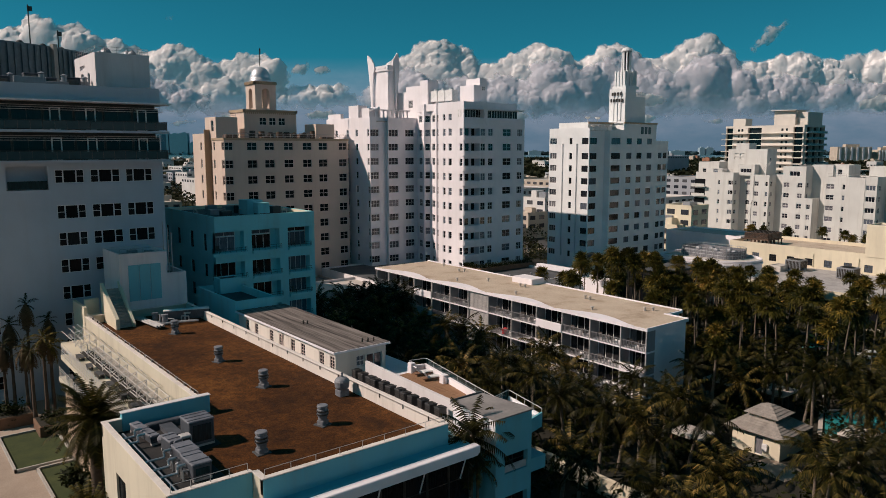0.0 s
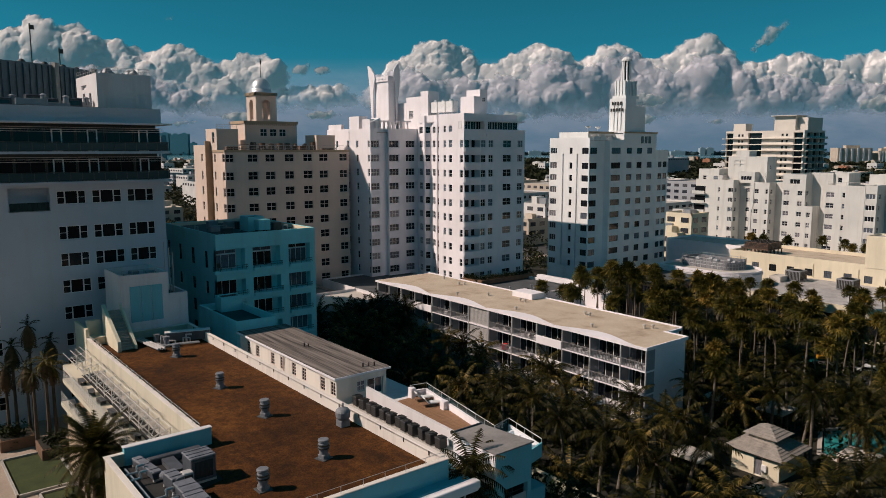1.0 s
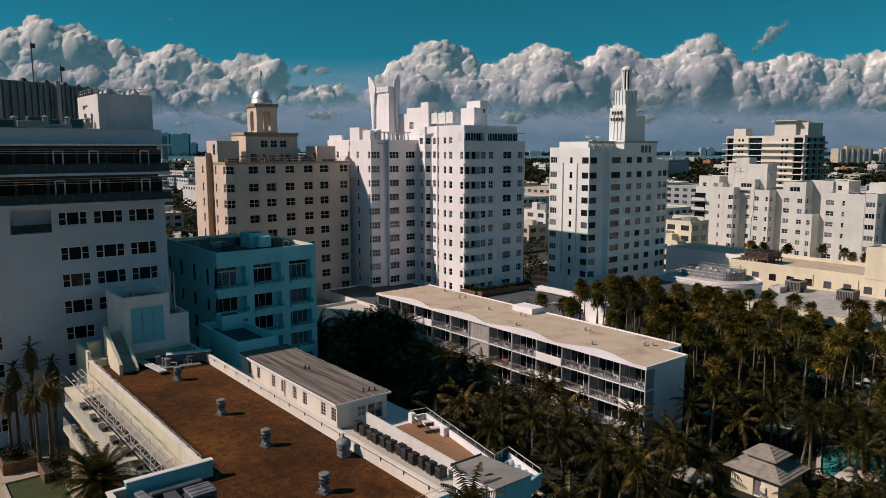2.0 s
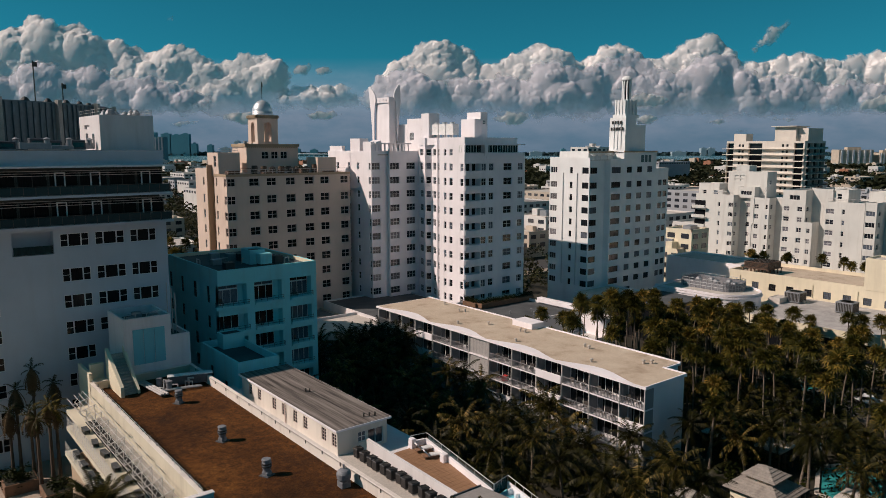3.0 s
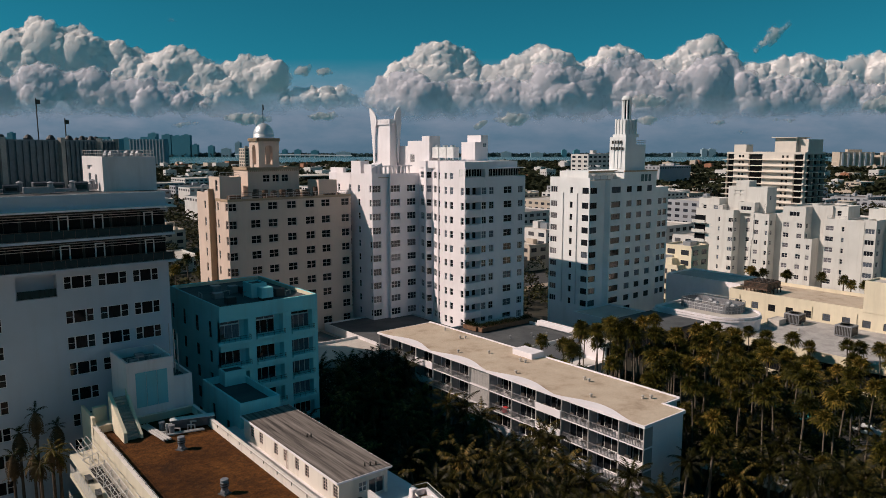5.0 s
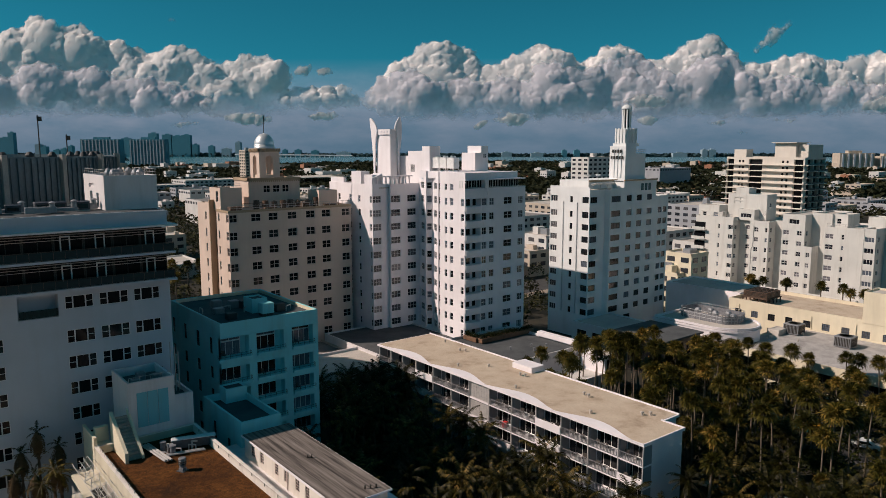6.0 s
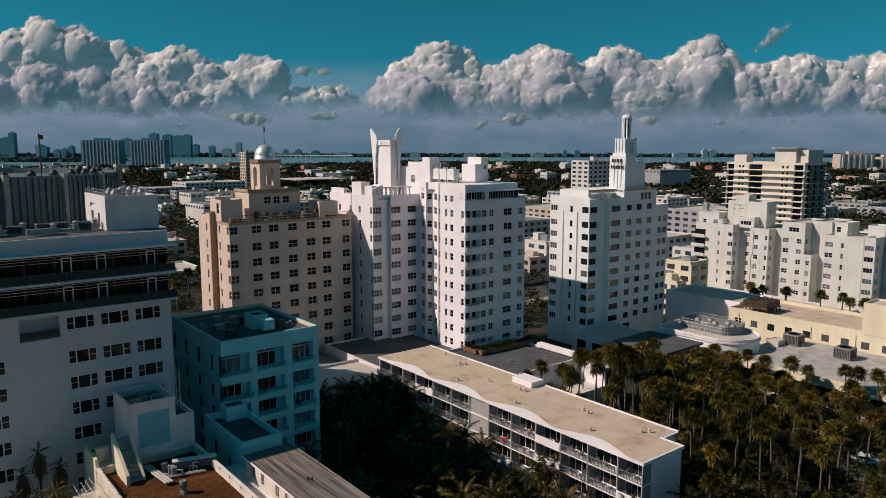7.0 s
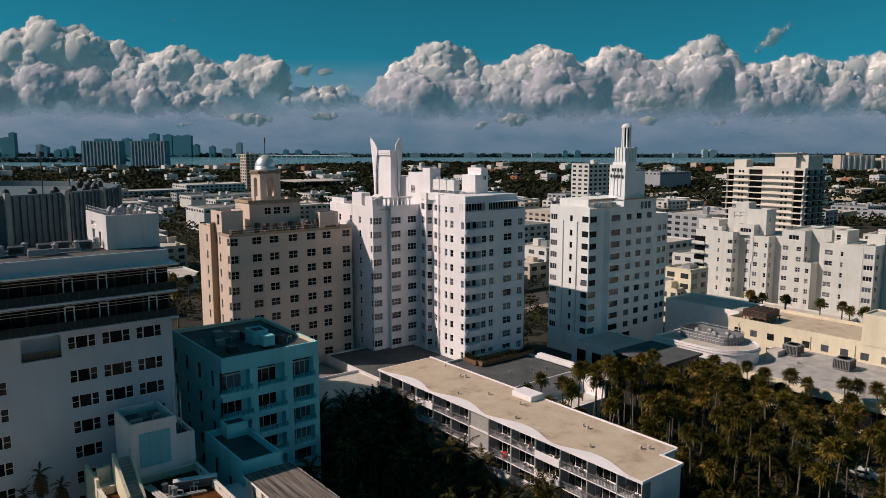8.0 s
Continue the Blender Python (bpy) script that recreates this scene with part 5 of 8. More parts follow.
# stair block at the near end
stub = house("corner_block", "rooftop corner block in shade teal with a grey felt roof", (33.4, 36.2, 0), "stair block")
g = Geo()
facade(g, stub, (31.8, 38.4), (31.8, 33.9), 0, 15.0)
facade(g, stub, (31.8, 33.9), (35.2, 33.9), 0, 15.0, [(0.85, 3.05, 10.95, 12.25, (1, 1, FRAME_D, GLASS_DARK)), (0.85, 3.05, 7.4, 9.3, (1, 1, FRAME_D, GLASS_DARK))], 0.5)
part("window_guard", Geo().box(32.7, 34.8, 34.0, 34.04, 11.0, 11.5), STEEL_P, stub, "grey window guard")
# sunlit side coloured white; the other walls have shade in their teal
part("side_render", Geo().box(31.76, 31.8, 33.95, 38.35, 12.6, 14.98), WHITE, stub, "side wall left white as sunlit")
facade(g, stub, (35.2, 33.9), (34.6, 38.4), 0, 15.0)
facade(g, stub, (34.6, 38.4), (31.8, 38.4), 0, 15.0)
part("wall", g, SHADE_TEAL, stub)
part("roof", Geo().prism([(31.7, 33.8), (35.3, 33.8), (34.65, 38.5), (31.7, 38.5)], 15.0, 15.1), FELT, stub)
part("roof_edge", wall_run((31.7, 38.5), (34.65, 38.5), 0.1, 15.0, 15.2), DARK_FELT, stub)
part("balcony", Geo().box(35.2, 37.8, 34.95, 37.2, 9.7, 10.7), SHADE_TEAL, stub)
# roof vents
vent0 = thing("roof_ventilator", (17.9, 40.0, 14.5), "grey sheet metal roof ventilator with a round cap", "roof vent", "ventilators on the gravel roof")
part("base", Geo().bevel_box(-0.3, 0.3, -0.3, 0.3, 0, 0.35, 0.05), VENTGREY, vent0, local=True)
part("louvre_drum", Geo().turned(0, 0, [(0.3, 0.3), (0.3, 0.62), (0.36, 0.64), (0.36, 1.1), (0.31, 1.12), (0.31, 1.25)], 14), VENTGREY, vent0, local=True)
part("ring", Geo().turned(0, 0, [(0.34, 0.72), (0.42, 0.74), (0.42, 0.8), (0.34, 0.82)], 14), FRAME_D, vent0, local=True)
part("ring", Geo().turned(0, 0, [(0.34, 0.94), (0.42, 0.96), (0.42, 1.02), (0.34, 1.04)], 14), FRAME_D, vent0, local=True)
part("curb", Geo().box(-0.45, 0.45, -0.45, 0.45, 0, 0.06), DARK_FELT, vent0, local=True)
part("cap", Geo().turned(0, 0, [(0.35, 1.22), (0.38, 1.24), (0.38, 1.36), (0.34, 1.39), (0.02, 1.4)], 14), VENTGREY, vent0, local=True)
for x, y in ((23.1, 41.7), (23.4, 51.5), (23.3, 60.3), (23.6, 72.4)):
    copy_thing(vent0, pose(x, y, 14.5, 0, 0, 20 * x % 37))
big = thing("roof_ventilator", (27.2, 46.0, 14.5), "large round grey roof ventilator beside the parapet", "roof vent")
part("base", Geo().bevel_box(-0.4, 0.4, -0.4, 0.4, 0, 0.5, 0.05), VENTGREY, big, local=True)
part("drum", Geo().turned(0, 0, [(0.42, 0.5), (0.55, 0.7), (0.58, 1.1), (0.5, 1.25), (0.4, 1.35), (0.1, 1.45)], 16), VENTGREY, big, local=True)
part("knob", Geo().turned(0, 0, [(0.08, 1.4), (0.08, 1.75), (0.02, 1.8)], 8), VENTGREY, big, local=True)

# plant on the low corner of the roof
def plant_box(at, size, turn, label, ribs=3):
    w, d, h = size
    ob = thing("air_handler", at, label, "roof plant", "air handlers on the gravel roof", turn=turn)
    part("casing", Geo().bevel_box(-w / 2, w / 2, -d / 2, d / 2, 0.15, h, 0.06), SHADED_CASING, ob, local=True)
    part("lid", Geo().bevel_box(-w / 2 - 0.03, w / 2 + 0.03, -d / 2 - 0.03, d / 2 + 0.03, h, h + 0.1, 0.04), LIT_TOP, ob, local=True)
    part("skid", Geo().box(-w / 2, w / 2, -d / 2, -d / 2 + 0.15, 0, 0.15).box(-w / 2, w / 2, d / 2 - 0.15, d / 2, 0, 0.15), STEEL_P, ob, local=True)
    for i in range(ribs):
        y = -d / 2 + d * (i + 0.5) / ribs
        part("seam", Geo().box(-w / 2 - 0.02, w / 2 + 0.02, y - 0.03, y + 0.03, h + 0.1, h + 0.14), LIT_TOP, ob, local=True)
    part("panel", Geo().box(-w * 0.36, w * 0.36, -d / 2 - 0.03, -d / 2, 0.35, h - 0.2), GLASS_GREEN, ob, local=True)
    return ob


plant_box((15.42, 44.0, 14.52), (1.6, 1.55, 1.62), 1, "tall grey boxed air handler with a ridged lid", 3)
plant_box((13.68, 39.5, 14.52), (1.1, 1.9, 0.95), 1, "grey boxed air handler with a glazed end", 2)
plant_box((13.74, 41.4, 14.52), (1.12, 1.65, 0.95), 1, "grey boxed air handler joined to its neighbour", 1)
plant_box((13.62, 43.5, 14.52), (0.75, 1.5, 0.9), 4, "low faded air handler with a hood", 2)
plant_box((13.0, 46.8, 14.52), (0.55, 3.2, 0.55), 7, "low dark duct box on a near-black sheet", 3)
fan = thing("condenser", (14.35, 43.2, 14.52), "square white framed fan unit beside an air handler", "air conditioner")
part("casing", Geo().bevel_box(-0.33, 0.33, -0.3, 0.3, 0.1, 1.05, 0.04), STEEL_P, fan, local=True)
part("fan_grille", Geo().box(-0.24, 0.24, -0.33, -0.3, 0.25, 0.9), BLACKPAINT, fan, "black fan grille", local=True)
part("foot", Geo().box(-0.3, 0.3, -0.28, -0.18, 0, 0.1).box(-0.3, 0.3, 0.18, 0.28, 0, 0.1), FRAME_D, fan, local=True)
hood = thing("duct", (13.9, 43.6, 14.5), "curved grey duct elbow between two air handlers", "duct")
part("elbow", Geo().tube((13.5, 45.0, 14.9), (13.6, 44.2, 15.2), 0.3, 10).tube((13.6, 44.2, 15.2), (13.7, 42.6, 15.3), 0.26, 10), LIT_TOP, hood)
for i in range(6):
    part("small_pipe", Geo().tube((12.75 + 0.05 * (i % 2), 39.0 + 0.42 * i, 14.55), (12.75 + 0.05 * (i % 2), 39.1 + 0.42 * i, 15.1 + 0.1 * (i % 3)), 0.06, 6).tube((12.75 + 0.05 * (i % 2), 39.1 + 0.42 * i, 15.1 + 0.1 * (i % 3)), (13.2, 39.2 + 0.42 * i, 15.05), 0.06, 6), STEEL, hood)
pipes = thing("pipe_run", (12.2, 42.0, 14.5), "bundle of lagged pipes along the parapet", "pipes")
for i, (x, r) in enumerate(((11.55, 0.06), (11.85, 0.085))):
    part("pipe", Geo().tube((x, 37.0, 14.8 + 0.05 * i), (x, 47.5, 14.8 + 0.05 * i), r, 8), STEEL, pipes)
for y, x in ((39.4, 12.6), (40.6, 12.5), (42.0, 12.7), (45.4, 12.2), (46.4, 12.3)):
    part("branch", Geo().tube((11.6, y, 14.95), (x, y, 14.95), 0.08, 8).tube((x, y, 14.95), (x, y + 0.1, 15.3), 0.08, 8).tube((x, y + 0.1, 15.3), (x + 0.45, y + 0.1, 15.3), 0.09, 8), STEEL, pipes)
duct = thing("duct", (15.0, 47.5, 14.52), "dark ribbed roof duct", "duct")
part("body", Geo().bevel_box(13.4, 17.0, 47.75, 48.3, 14.52, 14.95, 0.06).box(14.2, 15.0, 45.4, 47.74, 14.52, 14.85), SHADED_CASING, duct)
far_p = thing("pipework", (24, 78, 14.5), "white pipe frame and lagged tank on the gravel roof", "pipes")
m = Matrix.Translation((26.6, 77.5, 14.5)) @ Matrix.Rotation(radians(-17), 4, "Z")
# the tank's sunlit top and shaded sides are set as white and dark colours
part("tank", Geo().bevel_box(-2.3, 2.3, -0.42, 0.42, 0.25, 1.2, 0.06, m), SHADED_CASING, far_p, "lagged trough tank with shade in its dark sides")
part("tank_lid", Geo().bevel_box(-2.35, 2.35, -0.47, 0.47, 1.2, 1.28, 0.03, m), FRAME_W, far_p, "tank top coloured white for sunlight")
for x, y in ((24.1, 76.9), (23.6, 78.6)):
    part("drum", Geo().turned(x, y, [(0.3, 14.5), (0.3, 15.4), (0.36, 15.42), (0.36, 15.6), (0.05, 15.65)], 12), VENTGREY, far_p)
for i in range(3):
    part("pipe", Geo().tube((22.0 + i * 0.32, 80.8, 14.85), (22.7 + i * 0.32, 75.0, 14.85), 0.13, 6), STEEL_P, far_p)
for x, y in ((23.9, 77.9), (26.3, 77.2)):
    part("valve", Geo().tube((x, y, 14.5), (x, y, 15.5), 0.12, 8).tube((x, y, 15.4), (x + 0.5, y - 0.3, 15.4), 0.1, 8), STEEL_P, far_p)

part("tank_stand", Geo().box(25.2, 25.4, 78.4, 79.5, 14.5, 14.95), FRAME_D, far_p)
part("tank_stand", Geo().box(27.4, 27.6, 77.8, 78.9, 14.5, 14.95), FRAME_D, far_p)
for i in range(3):
    x, y = 22.9 + i * 1.5, 77.6 - i * 0.25
    part("bent_pipe", Geo().tube((x, y, 14.5), (x, y, 14.9 + 0.12 * (i % 3)), 0.07, 6).tube((x, y, 14.9 + 0.12 * (i % 3)), (x + 0.6, y - 0.5, 14.9 + 0.12 * (i % 3)), 0.07, 6).tube((x + 0.6, y - 0.5, 14.9 + 0.12 * (i % 3)), (x + 0.6, y - 0.5, 14.6), 0.07, 6), STEEL_P, far_p)
for i in range(2):
    part("pipe", Geo().tube((23.4, 76.5 + i * 0.35, 14.75), (27.2, 75.6 + i * 0.35, 14.75), 0.1, 6), STEEL_P, far_p)
# ---- stair tower at the far end ----
st = house("stair_tower", "white stair tower with wall panels in shade teal", (24.3, 86, 0), "tower")
block(st, 21.3, 26.4, 82.5, 89.0, 0, 21.6, WHITE_OLD, (), (), DARK_FELT, 1.0)
# teal of the panels holds the shade on the tower front
for i in range(3):
    part("panel", Geo().box(22.2 + i * 1.17, 23.32 + i * 1.17, 82.44, 82.5, 16.3, 20.3), SHADE_TEAL, st, "wall panel in shade teal")
block(st, 26.41, 28.8, 83.4, 89.0, 0, 18.9, WHITE_OLD, (), (), DARK_FELT, 0.6)
g = Geo()
rail(g, [(21.5, 82.7), (26.2, 82.7)], 21.6, 0.5, 1.2, 0.03, 1)
part("roof_rail", g, STEEL_P, st)
for x in (27.4, 27.9, 28.3):
    part("flue", Geo().tube((x, 86.5, 18.3), (x, 86.5, 24.5 - (x - 27.4) * 1.5), 0.07, 5), STEEL_P, st)
g = Geo()
g.loft([[(19.4, 77.6, 14.4), (19.75, 77.6, 14.4), (19.75, 83.2, 14.4), (19.4, 83.2, 14.4)], [(19.4, 77.6, 15.6), (19.75, 77.6, 15.6), (19.75, 83.2, 18.6), (19.4, 83.2, 18.6)]])
g.loft([[(21.2, 78.0, 14.4), (21.45, 78.0, 14.4), (21.45, 83.2, 14.4), (21.2, 83.2, 14.4)], [(21.2, 78.0, 14.9), (21.45, 78.0, 14.9), (21.45, 83.2, 18.6), (21.2, 83.2, 18.6)]])
part("stair_wall", g, CREAM, st)
for i in range(14):
    part("step", Geo().box(19.75, 21.2, 78.2 + i * 0.36, 78.56 + i * 0.36, 14.4, 14.6 + i * 0.25), CONCRETE, st)
part("landing", Geo().box(17.5, 19.4, 82.3, 87.5, 0, 15.2).box(17.5, 17.8, 82.4, 87.5, 15.2, 16.3).box(18.0, 19.4, 84.0, 84.6, 15.2, 16.8), CREAM, st)

# ---- terraces with white steel frames ----
ter = house("side_terrace", "stepped cream terrace under a white steel pergola frame", (15.5, 68, 4.5), "terrace")
part("slab", Geo().box(14.0, 17.48, 51.0, 77.0, 12.6, 13.0), IVORY, ter)
part("slab", Geo().box(15.0, 17.48, 77.01, 82.0, 12.6, 13.0), IVORY, ter)
part("lower_slab", Geo().box(13.0, 13.99, 61.5, 73.0, 11.6, 12.0), IVORY, ter)
# darkness of the open pit painted as flat strips on the slab
for i in range(10):
    part("floor_grate", Geo().box(15.7, 16.75, 53.0 + i * 2.4, 55.36 + i * 2.4, 13.0, 13.03), NEAR_BLACK, ter, "flat dark strip standing in for the dark pit under the frames")
part("walkway", Geo().box(16.8, 17.47, 51.1, 76.9, 13.0, 13.2), CONCRETE, ter, "grey walkway along the parapet")
# deep shade below the slab put into a near-black wall colour
part("wall", Geo().box(15.3, 17.47, 51.2, 76.8, 4.5, 12.6), FRAME_D, ter, "terrace wall coloured dark for deep shade")
# cream wall below the lower slab, its shade mixed in as brown
part("wall", Geo().box(13.4, 15.29, 62.0, 72.8, 4.5, 11.6), TAN_TRIM, ter, "wall under the lower terrace browned for shade")
fr0 = thing("steel_frame", (15.6, 53.2, 13.0), "white tubular steel pergola frame", "pergola", "steel frames over the side terrace")
R = 0.038
TUBE = plain("weathered white tube paint", (0.52, 0.50, 0.48), 0.5)
for lx, h in ((0.2, 1.45), (1.0, 1.7)):
    part("leg", Geo().tube((lx, 0, 0), (lx, 0, h), R, 5), TUBE, fr0, local=True)
part("beam", Geo().tube((-0.5, 0, 1.25), (1.12, 0, 1.75), R, 5), TUBE, fr0, local=True)
part("tie", Geo().tube((0.2, 0, 0.9), (1.0, 0, 1.0), R * 0.8, 4), TUBE, fr0, local=True)
part("brace", Geo().tube((-0.5, 0, 1.25), (0.2, 0, 0.5), R, 5), TUBE, fr0, local=True)
for px, pz in ((-0.48, 1.27), (0.2, 1.46), (0.62, 1.6), (1.05, 1.73), (0.2, 0.75)):
    part("purlin", Geo().tube((px, 0, pz), (px, 2.6, pz), R * 0.8, 4), TUBE, fr0, local=True)
part("diagonal", Geo().tube((0.2, 0, 1.42), (0.2, 2.6, 0.1), R * 0.8, 4), TUBE, fr0, local=True)
part("diagonal", Geo().tube((-0.48, 0, 1.27), (1.05, 2.6, 1.73), R * 0.8, 4), TUBE, fr0, local=True)
for i in range(1, 11):
    copy_thing(fr0, pose(15.6, 53.2 + i * 2.6, 13.0))
lp0 = thing("hand_loop", (17.35, 57.6, 14.2), "thin white tubular loop fixed on a parapet wall", "rail", "loops along the side terrace")
part("tube", Geo().tube((0, 0, 0), (-0.35, 0, 0.55), 0.025, 4).tube((-0.35, 0, 0.55), (-0.35, 0.9, 0.55), 0.025, 4).tube((-0.35, 0.9, 0.55), (0, 0.9, 0), 0.025, 4).tube((0, 0, 0), (0, 0.9, 0), 0.025, 4), TUBE, lp0, local=True)
for i in range(1, 8):
    copy_thing(lp0, pose(17.35, 57.6 + i * 3.2, 14.2))
for line, z in (([(14.06, 51.4), (14.06, 76.9)], 13.0), ([(14.5, 57.0), (14.5, 76.6)], 13.0), ([(13.06, 61.6), (13.06, 72.9)], 12.0)):
    g = Geo()
    rail(g, line, z, 1.0 if line[0][0] < 14.2 else 0.6, 0.7, 0.018, 4)
    part("railing", g, TUBE, ter)
rng = random.Random(9)
for i in range(11):
    at = (15.1 + rng.uniform(-0.1, 0.1), 54.4 + i * 3.2 + rng.uniform(-0.5, 0.5), 13.0) if i < 7 else (13.55, 62.6 + (i - 7) * 2.8, 12.0)
    lg = thing("terrace_bench", at, "dark slatted bench on a cream terrace", "bench", "benches on the side terrace", turn=rng.uniform(-8, 8))
    for j in range(4):
        part("slat", Geo().box(-0.26, 0.26, -0.7 + j * 0.36, -0.4 + j * 0.36, 0.38, 0.42), DARK_FELT, lg, local=True)
    part("leg", Geo().box(-0.24, -0.18, -0.6, 0.6, 0, 0.38), FRAME_D, lg, local=True)
    part("leg", Geo().box(0.18, 0.24, -0.6, 0.6, 0, 0.38), FRAME_D, lg, local=True)

# ---- white hotel with dark balconies ----
hot = house("balcony_hotel", "tall grey white hotel with two dark balcony floors", (17, 91, 0))
HX0 = 5.0
hrows = [(29.1, 30.6), (25.05, 26.6), (21.95, 23.5), (18.85, 20.4), (15.75, 17.3), (12.65, 14.2), (9.55, 11.1), (6.45, 8.0)]
g = Geo()
ops = []
HW = (0, 0, FRAME_W, GLASS_DARK, 0.05)
HS = (0, 1, FRAME_W, GLASS_DARK, 0.05)
for cx, w in ((48.8, 3.0), (52.6, 3.2), (56.4, 3.0), (39.4, 3.0)):
    for i, (a, b) in enumerate(hrows):
        if i == 0 and cx < 48:
            continue
        if i > 3 and 52 < cx < 57:
            if cx < 53:
                ops.append((cx - 0.4, cx + 0.4, a, b, HS))
            continue
        s = w * 0.27
        ops += [(cx - w / 2, cx - w / 2 + s, a, b, HS), (cx - w / 2 + s + 0.02, cx + w / 2 - s - 0.02, a, b, HW), (cx + w / 2 - s, cx + w / 2, a, b, HS)]
ops.append((42.5, 46.6, 28.4, 31.0, None, 1.6))
facade(g, hot, (HX0, 91.0), (29.2, 91.0), 0, 31.4, [(o[0] - 35, o[1] - 35, *o[2:]) for o in ops if o[0] > 36], 0.16)
facade(g, hot, (29.2, 91.0), (29.2, 104.3), 0, 31.4)
facade(g, hot, (29.2, 104.3), (HX0, 104.3), 0, 31.4)
facade(g, hot, (HX0, 104.3), (HX0, 91.0), 0, 31.4)
g.box(HX0, 28.9, 91.6, 104.2, 31.4, 31.6)
part("wall", g, HOTEL, hot)
part("recess_rail", Geo().box(12.6, 16.5, 90.96, 91.0, 28.5, 29.4), GLASS_GREEN, hot)
for i, z in enumerate((31.4, 34.75)):
    part("balcony_slab", Geo().box(HX0, 29.7, 89.5, 104.3, z, z + 0.28), HOTEL, hot)
    gg = Geo()
    gg.box(HX0, 29.6, 89.62, 89.66, z + 1.28, z + 1.36)
    for j in range(20):
        x = 29.4 - j * 1.2
        gg.box(x, x + 0.05, 89.62, 89.67, z + 0.28, z + 1.3)
    part("railing", gg, FRAME_D, hot)
    part("rail_glass", Geo().box(HX0, 29.55, 89.64, 89.65, z + 0.36, z + 1.25), DARK_RAIL, hot)
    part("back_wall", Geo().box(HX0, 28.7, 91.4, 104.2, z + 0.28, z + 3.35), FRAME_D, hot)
    for j in range(7):
        x = 27.6 - j * 3.15
        put_window(hot, (x, 91.3, z + 0.3), 0, 3.0, 2.6, (1, 0, FRAME_D, GLASS_DARK))
    for x in (17.75, 21.45, 27.1):
        put_window(hot, (x, 91.1, z + 0.3), 0, 1.1, 2.5, (0, 0, FRAME_W, GLASS_DARK, 0.12), "balcony_door")
    gg = Geo()
    for j in range(3):
        gg.box(HX0, 29.3, 90.2 + j * 0.4, 90.24 + j * 0.4, z + 2.45 + j * 0.25, z + 2.5 + j * 0.25)
    part("shade_slat", gg, FRAME_P, hot)
part("brim", Geo().box(HX0, 30.0, 89.3, 104.3, 38.1, 38.3), FRAME_W, hot)
part("fascia", Geo().box(HX0, 29.0, 90.2, 104.3, 38.3, 40.0), HOTEL, hot)
part("roof", Geo().box(HX0 + 0.3, 28.7, 90.5, 104.0, 39.9, 40.03), DARK_FELT, hot)
block(hot, 22.9, 29.1, 93.6, 103.6, 40.0, 44.2, WHITE_OLD, [(3.0, 4.2, 40.1, 42.1, (0, 0, FRAME_W, GLASS_PALE)), (6.2, 7.2, 40.1, 42.0, (0, 0, FRAME_W, GLASS_PALE)), (2.6, 5.0, 42.6, 43.1, None, 0.25)], (), FELT, 0.7)
rng = random.Random(4)
for i in range(9):
    u = thing("roof_unit", (rng.uniform(23.8, 28.2), rng.uniform(94.8, 102.4), 43.5), "small dark rooftop fan unit", "roof plant", "fan units on the penthouse")
    part("drum", Geo().turned(0, 0, [(0.45, 0), (0.5, 0.7 + rng.random() * 0.5), (0.3, 1.3), (0.05, 1.5)], 12), ALU, u, local=True)
for i in range(6):
    dk = thing("duct", (8.0 + i * 2.6, 92.6 + (i % 3) * 1.6, 40.03), "low dark duct on a hotel roof", "duct", "ducts on the hotel roof", turn=rng.uniform(-6, 6))
    part("body", Geo().bevel_box(-1.6, 1.6, -0.25, 0.25, 0.15, 0.55 + 0.3 * (i % 2), 0.06), ALU, dk, local=True)
    part("riser", Geo().turned(1.2, 0, [(0.3, 0.5), (0.3, 1.2), (0.42, 1.25), (0.1, 1.45)], 10), ALU, dk, local=True)
for i in range(7):
    plant_box((6.5 + i * 2.4 + rng.uniform(-0.4, 0.4), 94.5 + rng.uniform(-1.5, 2), 40.03), (1.6, 1.4, 0.9 + rng.random() * 0.6), rng.uniform(-8, 8), "grey rooftop plant box on a hotel", 2)
g = Geo()
rail(g, [(23.0, 103.4), (23.0, 93.75), (29.0, 93.75), (29.0, 103.4)], 44.2, 0.7, 1.1, 0.025)
part("roof_rail", g, STEEL_P, hot)

# ---- curved grey tower behind ----
RIB = plain("dark rib metal", (0.11, 0.145, 0.165), 0.6, 0.2, 0.35, 0.6)
dr = house("curved_tower", "grey curved building clad in vertical metal ribs", (6.0, 129.2, 0))
DCX, DCY, DR = 8.2, 130.6, 25.2
part("wall", Geo().turned(DCX, DCY, [(DR, 0), (DR, 46.3), (DR - 0.6, 46.3), (DR - 0.6, 45.4), (0.1, 45.4)], 96), plain("grey ribbed cladding", (0.13, 0.17, 0.19), 0.6, 0.3), dr)
for i in range(86):
    a = radians(-130 + i * 2.0)
    m = Matrix.Translation((DCX, DCY, 0)) @ Matrix.Rotation(a, 4, "Z")
    part("rib" if i % 9 else "pier", Geo().box(DR - 0.05, DR + (0.16 + 0.1 * (i % 2) if i % 9 else 0.55), -0.12 if i % 9 else -0.32, 0.12 if i % 9 else 0.32, 30.0, 46.1 if i % 9 else 46.6, m), RIB if i % 9 else CONCRETE, dr)
rng = random.Random(2)
